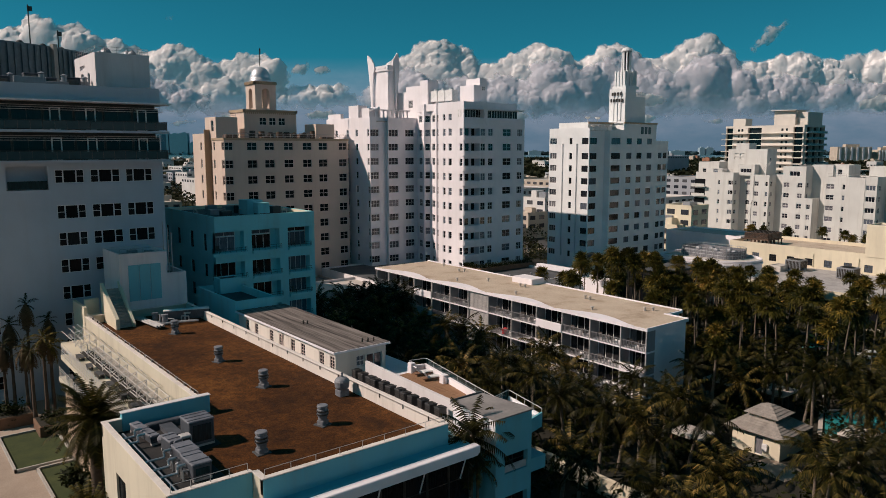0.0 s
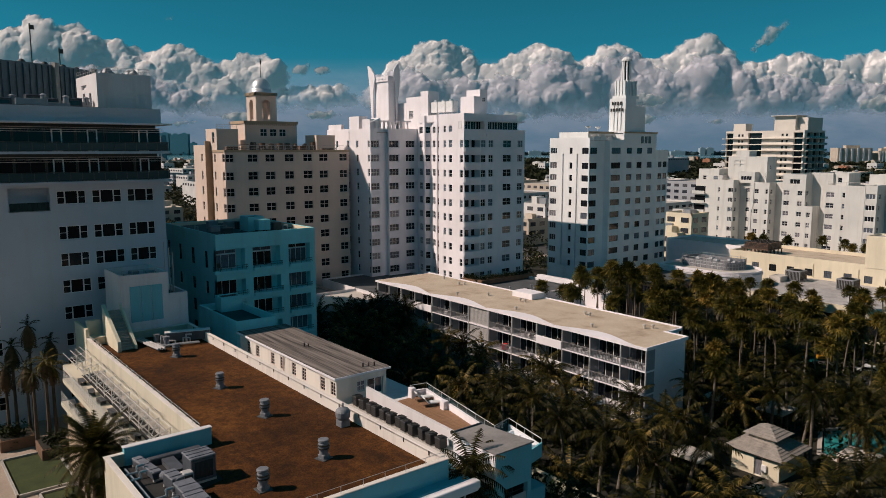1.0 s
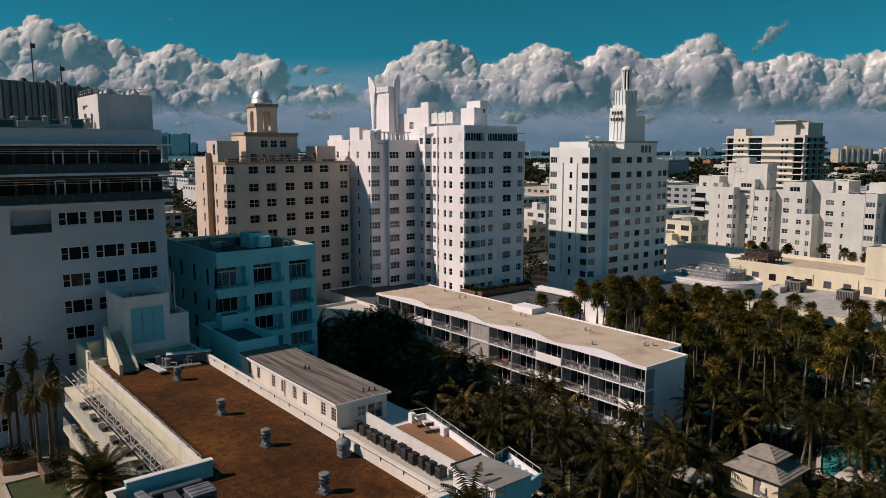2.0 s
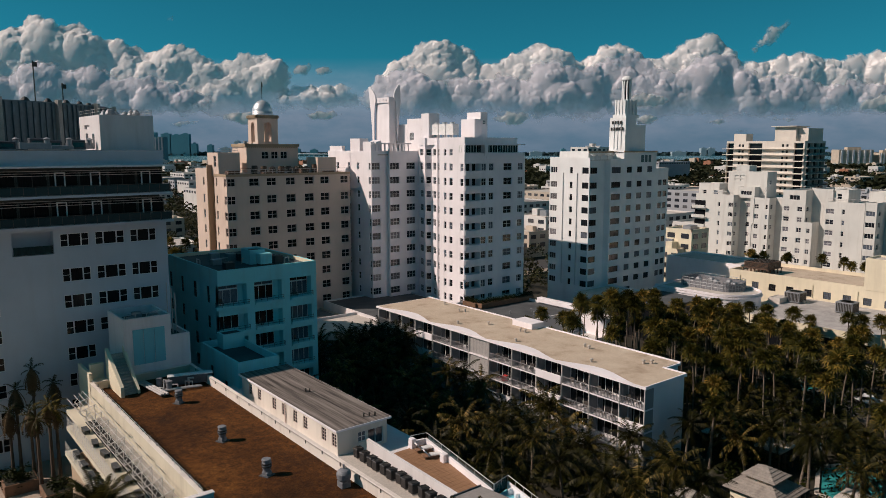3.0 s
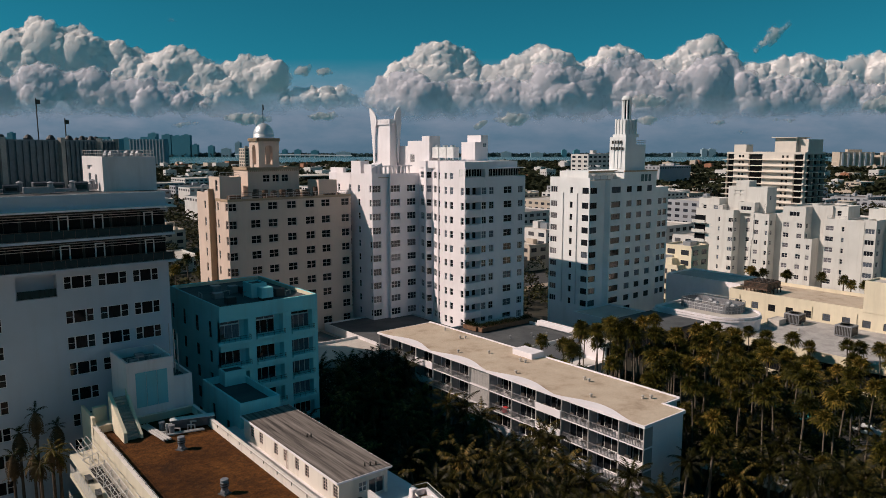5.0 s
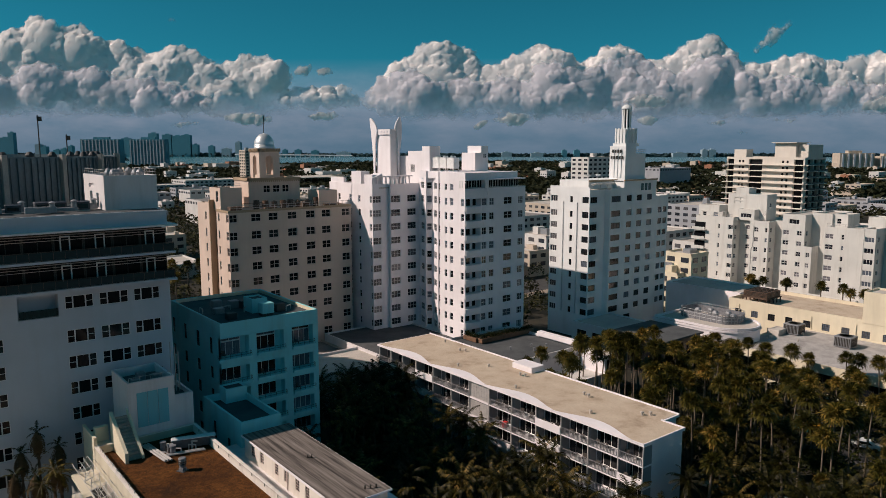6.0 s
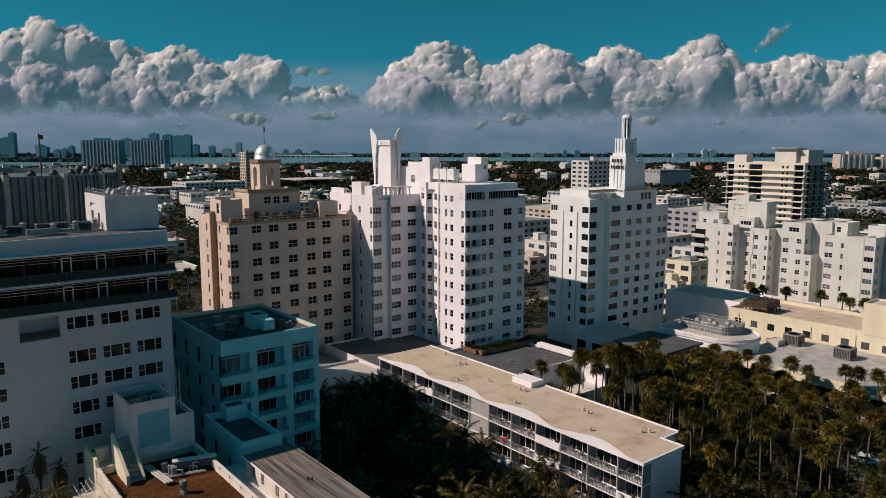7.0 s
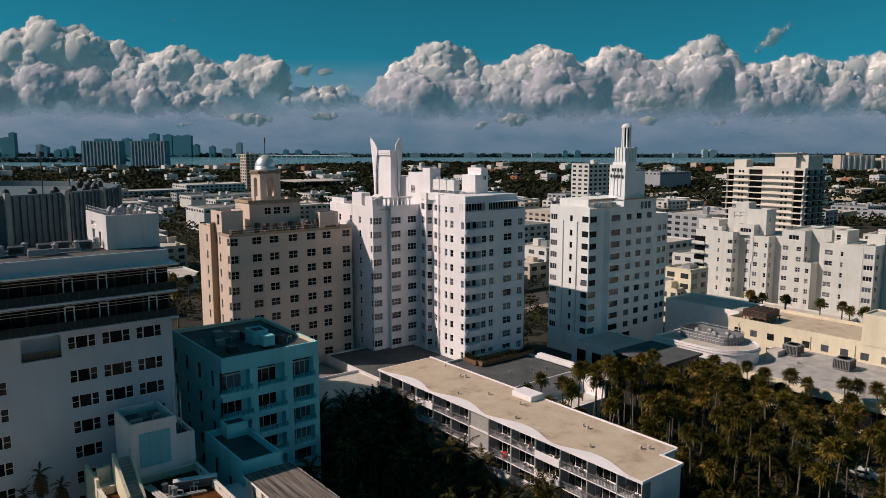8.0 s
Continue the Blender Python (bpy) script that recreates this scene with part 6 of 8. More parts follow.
for i in range(14):
    a = radians(-100 + i * 9)
    v = thing("roof_unit", (DCX + 22.4 * math.cos(a), DCY + 22.4 * math.sin(a), 45.4), "dark round rooftop fan", "roof plant", "fans on the curved tower")
    part("drum", Geo().turned(0, 0, [(0.5, 0), (0.6, 0.7 + 0.5 * rng.random()), (0.3, 1.5), (0.05, 1.6)], 10), BLACKPAINT, v, local=True)
for a, h in ((-8, 6.5), (6, 4.0)):
    mast = thing("mast", (DCX + 21.5 * math.cos(radians(a - 50)), DCY + 21.5 * math.sin(radians(a - 50)), 45.4), "thin dark radio mast on a roof", "mast", "radio masts")
    part("pole", Geo().tube((0, 0, 0), (0, 0, h), 0.08, 5), FRAME_D, mast, local=True)
    part("antenna", Geo().box(-0.1, 0.5, -0.05, 0.05, h - 0.8, h - 0.2), FRAME_D, mast, local=True)

# ---- turquoise apartment house ----
tq = house("turquoise_house", "pale turquoise apartment house with deep loggias", (43, 103, 0))
g = Geo()
trw = [(19.15, 21.9), (15.6, 17.75), (12.4, 14.55), (9.2, 11.35), (6.0, 8.15), (2.8, 4.95)]
tcols = ((0.0, 4.05, 1.3), (5.15, 9.3, 1.3), (10.55, 13.95, 1.3))
facade(g, tq, (36.2, 113.0), (36.2, 93.2), 0, 24.0, grid([(1.0, 1.2), (6.0, 1.2), (11.2, 1.3), (16.2, 1.1)], [(a, b - 0.4) for a, b in trw], (0, 1, FRAME_D, GLASS_DARK)) + [(19.0, 19.8, a, b, None, 0.02) for a, b in trw])
facade(g, tq, (36.2, 93.2), (51.0, 93.2), 0, 24.0, [(c0 + 0.02, c1, a, b, None, dp) for a, b in trw for c0, c1, dp in tcols])
facade(g, tq, (51.0, 93.2), (51.0, 113.0), 0, 24.0)
facade(g, tq, (51.0, 113.0), (36.2, 113.0), 0, 24.0)
parapet(g, outline(36.21, 50.99, 93.21, 112.99), 23.0, 24.02, 0.25)
part("wall", g, TEAL, tq)
part("roof_lining", Geo().box(50.66, 50.73, 93.5, 112.7, 23.2, 23.98).box(37.0, 50.6, 112.66, 112.73, 23.2, 23.98), CREAM, tq, "cream painted inner face of the roof parapet")
roof_slab(tq, outline(36.4, 50.8, 93.4, 112.8), 23.5, DARK_FELT)
for k, (a, b) in enumerate(trw):
    for j, (c0, c1, dp) in enumerate(tcols):
        w = (c1 - c0) * (0.78 if j < 2 else 0.97)
        x = 36.2 + c0 + w / 2 + 0.06
        tall = b - a > 2.5
        put_window(tq, (x, 93.2 + dp - 0.08, a + 0.03), 0, w, (b - a) * (0.72 if tall else 0.96), (2 if j < 2 else 3, 0, FRAME_W, GLASS, 0.06))
        if tall:
            put_window(tq, (x, 93.2 + dp - 0.08, a + 0.03 + (b - a) * 0.74), 0, w, (b - a) * 0.24, (1, 0, FRAME_W, GLASS, 0.06), "transom_window")
        out = 0.62 if j == 0 else 0.42
        x0, x1 = 36.2 + c0 - (0.5 if j == 0 else 0.0), 36.2 + c1 + 0.18
        part("balcony_slab", Geo().bevel_box(x0, x1, 93.2 - out, 93.19, a - 0.42, a - 0.02, 0.06), TEAL, tq)
        gg = Geo()
        rail(gg, [(x0 + 0.05, 93.15), (x0 + 0.05, 93.25 - out), (x1 - 0.05, 93.25 - out), (x1 - 0.05, 93.15)], a - 0.02, 0.62, 0.8, 0.022, 2)
        part("railing", gg, FRAME_D, tq)
        if (j + k) % 2 == 0:
            st_ = thing("balcony_chair", (x0 + 1.1, 93.75, a), "dark slatted chair on a turquoise balcony", "chair", "chairs on the turquoise balconies", turn=35 * j - 20 * k)
            part("seat", Geo().bevel_box(-0.27, 0.27, -0.27, 0.27, 0.36, 0.43, 0.03), FRAME_D, st_, local=True)
            part("backrest", Geo().bevel_box(-0.27, 0.27, 0.22, 0.28, 0.43, 0.9, 0.02), FRAME_D, st_, local=True)
            for sx in (-0.22, 0.22):
                for sy in (-0.22, 0.22):
                    part("leg", Geo().box(sx - 0.02, sx + 0.02, sy - 0.02, sy + 0.02, 0, 0.36), FRAME_D, st_, local=True)
part("cornice", Geo().box(36.12, 51.08, 93.1, 93.19, 22.0, 22.1), TEAL, tq)
block(tq, 43.2, 45.6, 98.5, 101.5, 23.1, 25.6, TEAL, (), (), DARK_FELT, 0.2)
ann = house("turquoise_annex", "low turquoise annex with a dark sunken roof", (36, 85, 0))
block(ann, 32.5, 37.6, 78.4, 90.2, 0, 15.6, TEAL, [(3.0, 4.0, 11.0, 13.4, (0, 1, FRAME_D, GLASS_DARK)), (7.4, 8.4, 9.5, 12.5, (0, 1, FRAME_D, GLASS_DARK))], (), DARK_FELT, 0.9)
block(ann, 34.6, 37.4, 88.0, 90.1, 14.6, 16.6, TEAL, (), (), DARK_FELT, 0.1)
rng = random.Random(12)
for i in range(6):
    u = thing("roof_unit", (38.0 + rng.uniform(0, 10), 97 + rng.uniform(0, 11), 23.5), "dark roof plant box on a turquoise house", "roof plant", "plant on the turquoise house")
    part("casing", Geo().bevel_box(-0.7, 0.7, -0.6, 0.6, 0, 0.7 + 0.6 * rng.random(), 0.06), BLACKPAINT if i % 2 else ALU, u, local=True)

# ---- raised plaza with lawns ----
single("pavement", Geo().box(-60.0, 17.4, -30.0, 90.9, 0.0, 4.5), PAVING, "sandy paved plaza beside the hotel", "pavement", kind="structure")
for x0, x1, y0, y1 in ((8.8, 13.4, 71.3, 80.6), (10.4, 14.2, 61.0, 70.4)):
    single("lawn", Geo().box(x0, x1, y0, y1, 4.5, 4.62), LAWN, "small clipped lawn with a stone kerb", "lawn", kind="structure")
    kb = Geo()
    parapet(kb, outline(x0 - 0.2, x1 + 0.2, y0 - 0.2, y1 + 0.2), 4.5, 4.8, 0.2)
    single("kerb", kb, CONCRETE, "pale stone kerb round a lawn", "kerb", kind="structure")
for x, y, w, d in ((10.6, 84.6, 3.2, 2.6), (13.2, 80.0, 2.6, 3.4)):
    tb = thing("planter", (x, y, 4.5), "dark timber planter box with shrubs", "planter", "planters on the plaza")
    part("trough", Geo().bevel_box(-w / 2, w / 2, -d / 2, d / 2, 0, 1.2, 0.05), TIMBER, tb, local=True)
    part("soil", Geo().box(-w / 2 + 0.15, w / 2 - 0.15, -d / 2 + 0.15, d / 2 - 0.15, 1.2, 1.24), EARTH, tb, local=True)

# ---- garden pavilion with a two-tier tiled roof ----
hut = house("garden_pavilion", "small cream pavilion with a two-tier tiled hip roof", (76.0, 37.2, 0), "pavilion")
HX, HY, HH = 76.4, 37.4, 2.7
g = Geo()
facade(g, hut, (HX - HH, HY + HH), (HX - HH, HY - HH), 0, 2.6, [(2.6, 3.5, 0.05, 2.1, (0, 0, FRAME_W, GLASS_PALE))])
facade(g, hut, (HX - HH, HY - HH), (HX + HH, HY - HH), 0, 2.6)
facade(g, hut, (HX + HH, HY - HH), (HX + HH, HY + HH), 0, 2.6)
facade(g, hut, (HX + HH, HY + HH), (HX - HH, HY + HH), 0, 2.6)
part("wall", g, CREAM, hut)
part("collar", Geo().box(HX - 1.5, HX + 1.5, HY - 1.5, HY + 1.5, 3.4, 4.3), CREAM, hut)
TILE = blotchy("grey roof tile", [(0.3, (0.22, 0.195, 0.175)), (0.7, (0.37, 0.33, 0.29))], 1.4, 9, 0.85, 0.01)


def hip_roof(parent, cx, cy, half, top_half, z0, z1, rows, per, count):
    """Four tiled slopes, tile by tile."""
    part("roof_deck", Geo().loft([[(cx - half, cy - half, z0), (cx + half, cy - half, z0), (cx + half, cy + half, z0), (cx - half, cy + half, z0)],
                                  [(cx - top_half, cy - top_half, z1), (cx + top_half, cy - top_half, z1), (cx + top_half, cy + top_half, z1), (cx - top_half, cy + top_half, z1)]]), TILE, parent)
    for s in range(4):
        rot = Matrix.Translation((cx, cy, 0)) @ Matrix.Rotation(s * math.pi / 2, 4, "Z")
        for r in range(rows):
            f0, f1 = r / rows, (r + 1.12) / rows
            h0, h1 = half + (top_half - half) * f0, half + (top_half - half) * min(1, f1)
            za, zb = z0 + (z1 - z0) * f0, z0 + (z1 - z0) * min(1, f1)
            n = max(1, round(2 * h0 / per))
            for i in range(n):
                a0, a1 = -h0 + 2 * h0 * i / n + 0.012, -h0 + 2 * h0 * (i + 1) / n - 0.012
                b0, b1 = max(-h1, min(h1, a0)), max(-h1, min(h1, a1))
                if b1 - b0 < 0.02:
                    b1 = b0 + 0.02
                up = 0.075
                q = [(a0, -h0, za + up), (a1, -h0, za + up), (b1, -h1, zb + 0.02), (b0, -h1, zb + 0.02)]
                lo = [(x, y, z - 0.065) for x, y, z in q]
                part("roof_tile", Geo().loft([lo, q], rot), TILE, parent)


hip_roof(hut, HX, HY, 3.35, 1.3, 2.55, 3.8, 7, 0.7, 0)
hip_roof(hut, HX, HY, 1.95, 0.12, 4.1, 5.1, 5, 0.7, 0)
part("wall_lamp", Geo().bevel_box(HX - HH - 0.25, HX - HH, HY - 1.4, HY - 0.8, 0.7, 1.5, 0.04), FRAME_W, hut)

# clutter on the turquoise roofs
clut = random.Random(23)
for i in range(5):
    rr = thing("roof_pipe", (37.5 + i * 2.6, 95.5 + clut.uniform(0, 8), 23.5), "rusty pipe bend on a dark roof", "pipes", "pipes on the turquoise house roof", turn=clut.uniform(0, 90))
    part("pipe", Geo().tube((0, 0, 0), (0, 0, 0.7), 0.07, 6).tube((0, 0, 0.7), (1.6, 0, 0.7), 0.07, 6).tube((1.6, 0, 0.7), (1.6, 0, 0), 0.07, 6), STEEL_P, rr, local=True)
tank = thing("roof_tank", (44.4, 96.4, 23.5), "pale turquoise water tank on a flat roof", "tank")
part("body", Geo().bevel_box(-0.9, 0.9, -0.8, 0.8, 0.4, 1.9, 0.08), TEAL, tank, local=True)
part("stand", Geo().box(-0.8, 0.8, -0.7, 0.7, 0, 0.4), FRAME_D, tank, local=True)
for x, y in ((22.6, 84.0), (23.8, 86.4), (25.2, 84.8)):
    u = thing("roof_unit", (x, y, 20.6), "small dark unit inside a stair tower top", "roof plant", "units in the stair tower top")
    part("casing", Geo().bevel_box(-0.5, 0.5, -0.4, 0.4, 0, 0.9, 0.05), ALU, u, local=True)

# ---- palms and shrubs ----
def frond(geo, az, pitch, length, droop, segs, reach, hang, base=(0, 0, 0), rnd=random):
    """One feather leaf: a bent spine with a leaflet to each side at every step."""
    p = Vector(base)
    step = length / segs
    side = Vector((-math.sin(az), math.cos(az), 0))
    idx = []
    tips = []
    for i in range(segs + 1):
        s = i / segs
        d = Vector((math.cos(az) * math.cos(pitch), math.sin(az) * math.cos(pitch), math.sin(pitch)))
        idx.append(len(geo.v))
        geo.v.append(tuple(p))
        tips.append((p.copy(), d, s))
        p = p + d * step
        pitch -= droop * step * (0.5 + s)
    for i in range(segs):
        q, d, s = tips[i]
        r = 0.035 * (1.1 - s) * length / 3.5
        n = len(geo.v)
        geo.v.append(tuple(q + side * r))
        geo.v.append(tuple(q - side * r))
        geo.f.append((n, n + 1, idx[i + 1]))
    for i in range(1, segs):
        q, d, s = tips[i]
        w = reach * (math.sin(math.pi * min(1.0, 0.18 + s * 0.8)) ** 0.6) * rnd.uniform(0.8, 1.1)
        for sg in (-1, 1):
            tip = q + side * (sg * w * 0.8) + d * (w * 0.45) + Vector((0, 0, -w * hang * rnd.uniform(0.6, 1.3)))
            n = len(geo.v)
            geo.v.append(tuple(q + d * (step * 0.95)))
            geo.v.append(tuple(tip))
            geo.f.append((idx[i], n, n + 1) if sg > 0 else (n, idx[i], n + 1))


def crown_mesh(name, seed, count, length, droop, reach, hang, low, high, mat, segs=22):
    rnd = random.Random(seed)
    g = Geo()
    for i in range(count):
        s = i / (count - 1)
        frond(g, i * 2.39996 + rnd.uniform(-0.25, 0.25), radians(high + (low - high) * s + rnd.uniform(-9, 9)), length * rnd.uniform(0.8, 1.12),
              droop * rnd.uniform(0.7, 1.3), segs, reach, hang, (0, 0, -0.25 * s), rnd)
    return g.mesh(name, mat)


def fan_leaf(geo, az, pitch, stalk, size, rnd):
    """A stalk and a pleated fan of pointed blades that droop at their tips."""
    d = Vector((math.cos(az) * math.cos(pitch), math.sin(az) * math.cos(pitch), math.sin(pitch)))
    side = Vector((-math.sin(az), math.cos(az), 0))
    up = side.cross(d)
    hub = d * stalk
    n0 = len(geo.v)
    geo.v.extend((tuple(side * 0.03), tuple(side * -0.03), tuple(hub)))
    geo.f.append((n0, n0 + 1, n0 + 2))
    n = 13
    for i in range(n):
        a = radians(-128 + 256 * i / (n - 1)) + rnd.uniform(-0.06, 0.06)
        ln = size * (0.72 + 0.28 * math.cos(a * 0.6)) * rnd.uniform(0.85, 1.1)
        w = d * math.cos(a) + side * math.sin(a)
        cross = (d * -math.sin(a) + side * math.cos(a)) * (ln * 0.085)
        mid = hub + w * ln * 0.55 + up * (0.05 * (-1) ** i)
        tip = hub + w * ln + Vector((0, 0, -ln * rnd.uniform(0.12, 0.42)))
        geo.poly(hub, mid + cross, tip, mid - cross)


def fan_crown(name, seed, count, mat):
    """A round crown of fan leaves, young ones upright, old ones hanging."""
    rnd = random.Random(seed)
    g = Geo()
    for i in range(count):
        s = i / (count - 1)
        fan_leaf(g, i * 2.39996 + rnd.uniform(-0.3, 0.3), radians(86 - 122 * s + rnd.uniform(-9, 9)), rnd.uniform(0.5, 0.85), rnd.uniform(0.9, 1.25), rnd)
    return g.mesh(name, mat)


def trunk_mesh(name, h, r0, r1, lean, mat, k=8):
    rows = []
    n = 10
    for i in range(n + 1):
        s = i / n
        r = r0 + (r1 - r0) * s + (0.35 * r0 * (1 - s) ** 6) + 0.012 * (i % 2)
        cx = lean * s ** 1.7
        rows.append([(cx + r * math.cos(2 * math.pi * j / k), r * math.sin(2 * math.pi * j / k), h * s) for j in range(k)])
    return Geo().loft(rows).mesh(name, mat, True)


DATELEAF = leaf("date palm leaf", [(0.0, (0.006, 0.007, 0.002)), (0.5, (0.045, 0.040, 0.008)), (1.0, (0.20, 0.15, 0.035))])
COCO_CROWNS = [crown_mesh("crown", 20 + i, 21, 3.8, 0.34, 0.85, 0.6, -40, 78, COCO, 22) for i in range(5)]
FAN_CROWNS = [fan_crown("crown", 40 + i, 30, FAN) for i in range(6)]
SKIRTS = [crown_mesh("dry_leaves", 60 + i, 12, 1.5, 0.9, 0.35, 0.5, -88, -55, DRYLEAF, 8) for i in range(3)]
RAGGED = [crown_mesh("dry_leaves", 70 + i, 46, 2.9, 0.35, 0.4, 0.6, -89, -52, DRYLEAF, 12) for i in range(3)]
SPIKES = [crown_mesh("crown", 80 + i, 8, 1.3, 0.9, 0.35, 0.5, 0, 75, BUSH, 10) for i in range(2)]
DATE_CROWNS = [crown_mesh("crown", 90 + i, 105, 3.1, 0.3, 0.62, 0.35, -62, 84, DATELEAF, 24) for i in range(2)]
THIN_CROWNS = [crown_mesh("crown", 95 + i, 16, 3.2, 0.4, 0.45, 0.5, -35, 50, DATELEAF, 18) for i in range(2)]
trunks = {}


def palm(x, y, z, h, crowns, rnd, label, group, r=0.16, lean=0.0, bark=BARK, skirt=None, size=1.0, name="palm_tree"):
    key = (round(h), round(lean * 2) / 2, r, bark.name)
    if key not in trunks:
        trunks[key] = trunk_mesh("trunk", key[0], r * 1.15, r * 0.75, key[1], bark)
    t = thing(name, (x, y, z), label, "palm tree", group, turn=rnd.uniform(0, 360))
    part("trunk", trunks[key], None, t, local=True)
    c = part("crown", rnd.choice(crowns), None, t, local=True)
    c.location = (key[1], 0, key[0])
    c.scale = (size,) * 3
    c.rotation_euler = (rnd.uniform(-0.12, 0.12), rnd.uniform(-0.12, 0.12), rnd.uniform(0, 6.28))
    if skirt:
        s = part("dry_leaves", rnd.choice(skirt), None, t, local=True)
        s.location = (key[1], 0, key[0])
        s.scale = (size,) * 3
    return t


rng = random.Random(31)
TALL = ((94, 82), (104, 87), (106, 85), (93, 73), (103, 78), (109, 80), (111, 79), (96, 67), (103, 71), (105, 69), (96, 63), (107, 68), (116, 73), (110, 66), (92, 56),
        (106, 63), (99, 57), (101, 54), (94, 51), (109, 57), (93, 47), (115, 57), (103, 50), (114, 53), (96, 43), (104, 46), (111, 48), (99, 40), (113, 45), (104, 39),
        (117, 43), (111, 40), (104, 35), (113, 62), (112, 65))
for x, y in TALL:
    palm(x + rng.uniform(-0.5, 0.5), y + rng.uniform(-0.5, 0.5), 0, 11.4 + rng.uniform(-1.6, 1.2), FAN_CROWNS, rng, "tall slender palm with a round feathery yellow green crown", "tall garden palms", 0.115, rng.choice((0, 0.5, -0.5, 1.0)), BARK, SKIRTS if rng.random() < 0.4 else None, rng.uniform(1.05, 1.4))
ROW = ((95.0, 80.7, 14), (97.2, 78.3, 14), (98.2, 77.0, 15), (99.1, 75.9, 14), (100.1, 74.7, 15), (100.9, 73.4, 14), (102.5, 71.0, 14), (104.6, 68.1, 14), (106.3, 65.0, 13))
for x, y, h in ROW:
    palm(x, y, 0, h, FAN_CROWNS, rng, "very tall slender palm with a round feathery crown", "tall garden palms", 0.115, rng.choice((0, 0.5, -0.5)), BARK, SKIRTS if h < 15 else None, rng.uniform(1.05, 1.25))
placed = [Vector(p) for p in TALL] + [Vector(p[:2]) for p in ROW]


def in_clearing(p):
    """The open strips between the palms before the parked cars."""
    for x, y in ((124.3, 53.8), (121.4, 43.5), (123.5, 48.5)):
        d = Vector((x, y)).normalized()
        along, off = p.dot(d), p.x * d.y - p.y * d.x
        if abs(off) < 2.4 and -1.0 < math.hypot(x, y) - along < 27.0:
            return True
    return False


tries = 0
while len(placed) < 143 and tries < 6000:
    tries += 1
    p = Vector((rng.uniform(88, 139), rng.uniform(18, 88)))
    if in_clearing(p) or abs(p.x - 121) < 6.5 and abs(p.y - 50) < 4.5 or p.x > 118 and p.y > 80 or p.x > 112 and p.y > 86 or min((p - q).length for q in placed) < 2.7 or (p.y < 46 and p.x < 94):
        continue
    placed.append(p)
    palm(p.x, p.y, 0, rng.uniform(7.5, 12.0) - (1.5 if p.x > 120 else 0), FAN_CROWNS, rng, "tall slender palm with a round feathery yellow green crown", "tall garden palms", 0.115, rng.choice((0, 0.5, -0.5, 1.0)), BARK, SKIRTS if rng.random() < 0.4 else None, rng.uniform(0.95, 1.35))
low_spots = []
tries = 0
while len(low_spots) < 64 and tries < 6000:
    tries += 1
    p = Vector((rng.uniform(88, 139), rng.uniform(18, 84)))
    if in_clearing(p) or p.x > 117 and p.y > 79 or (p.y < 46 and p.x < 94) or abs(p.x - 121) < 6.5 and abs(p.y - 50) < 7 or min([9.0] + [(p - q).length for q in low_spots + placed]) < 1.5 or min([9.0] + [(p - q).length for q in low_spots]) < 3.0:
        continue
    low_spots.append(p)
    palm(p.x, p.y, 0, rng.uniform(3.5, 7.0), FAN_CROWNS if rng.random() < 0.6 else COCO_CROWNS, rng, "young palm growing under the tall garden palms", "young garden palms", 0.13, rng.choice((0, 0.5, -0.5)), BARK, None, rng.uniform(0.6, 0.95), "young_palm")
palm(79.6, 46.2, 0, 9, FAN_CROWNS, rng, "lone palm with a bright feathery crown beside the garden block", "tall garden palms", 0.17, 0.5, BARK, SKIRTS, 1.0)

COCOS = ((58.6, 89.7, 7), (67.8, 89.9, 6.5), (69.7, 80.7, 6.5), (59.5, 77.0, 6), (59, 68, 5.5), (64, 66, 6), (66.4, 65.6, 5.2), (67.4, 55.5, 4.2), (57.2, 50.2, 7), (58.9, 44.2, 7),
         (61.5, 40.6, 8), (63.0, 38.8, 7), (80.6, 34.6, 9), (52, 28, 7), (53.3, 29, 7), (55.7, 44.2, 7), (56.7, 37.1, 6), (62, 26, 7), (65.5, 23, 7), (87, 33, 8), (31.6, 41.6, 11), (71.5, 46.0, 4))
for x, y, h in COCOS[:20] + COCOS[21:]:
    palm(x, y, 0, h, COCO_CROWNS, rng, "coconut palm with long drooping dark green leaves", "coconut palms", 0.17, rng.choice((0, 0.5, 1.0, -1.0, 1.5)), BARK, SKIRTS if rng.random() < 0.3 else None, rng.uniform(0.85, 1.05), "coconut_palm")
palm(31.0, 34.8, 0.0, 12, COCO_CROWNS, rng, "young coconut palm beside the corner stair block", "coconut palms", 0.12, 0, BARK, SKIRTS, 0.5)
palm(30.6, 35.0, 0.0, 14, COCO_CROWNS, rng, "coconut palm standing against the corner stair block", "coconut palms", 0.15, 0, BARK, SKIRTS, 0.9)
palm(31.0, 36.2, 0.0, 13, COCO_CROWNS, rng, "coconut palm in a gap beside a stair block", "coconut palms", 0.15, 0, BARK, SKIRTS, 0.8)
spots = [Vector((x, y)) for x, y, h in COCOS]
tries = 0
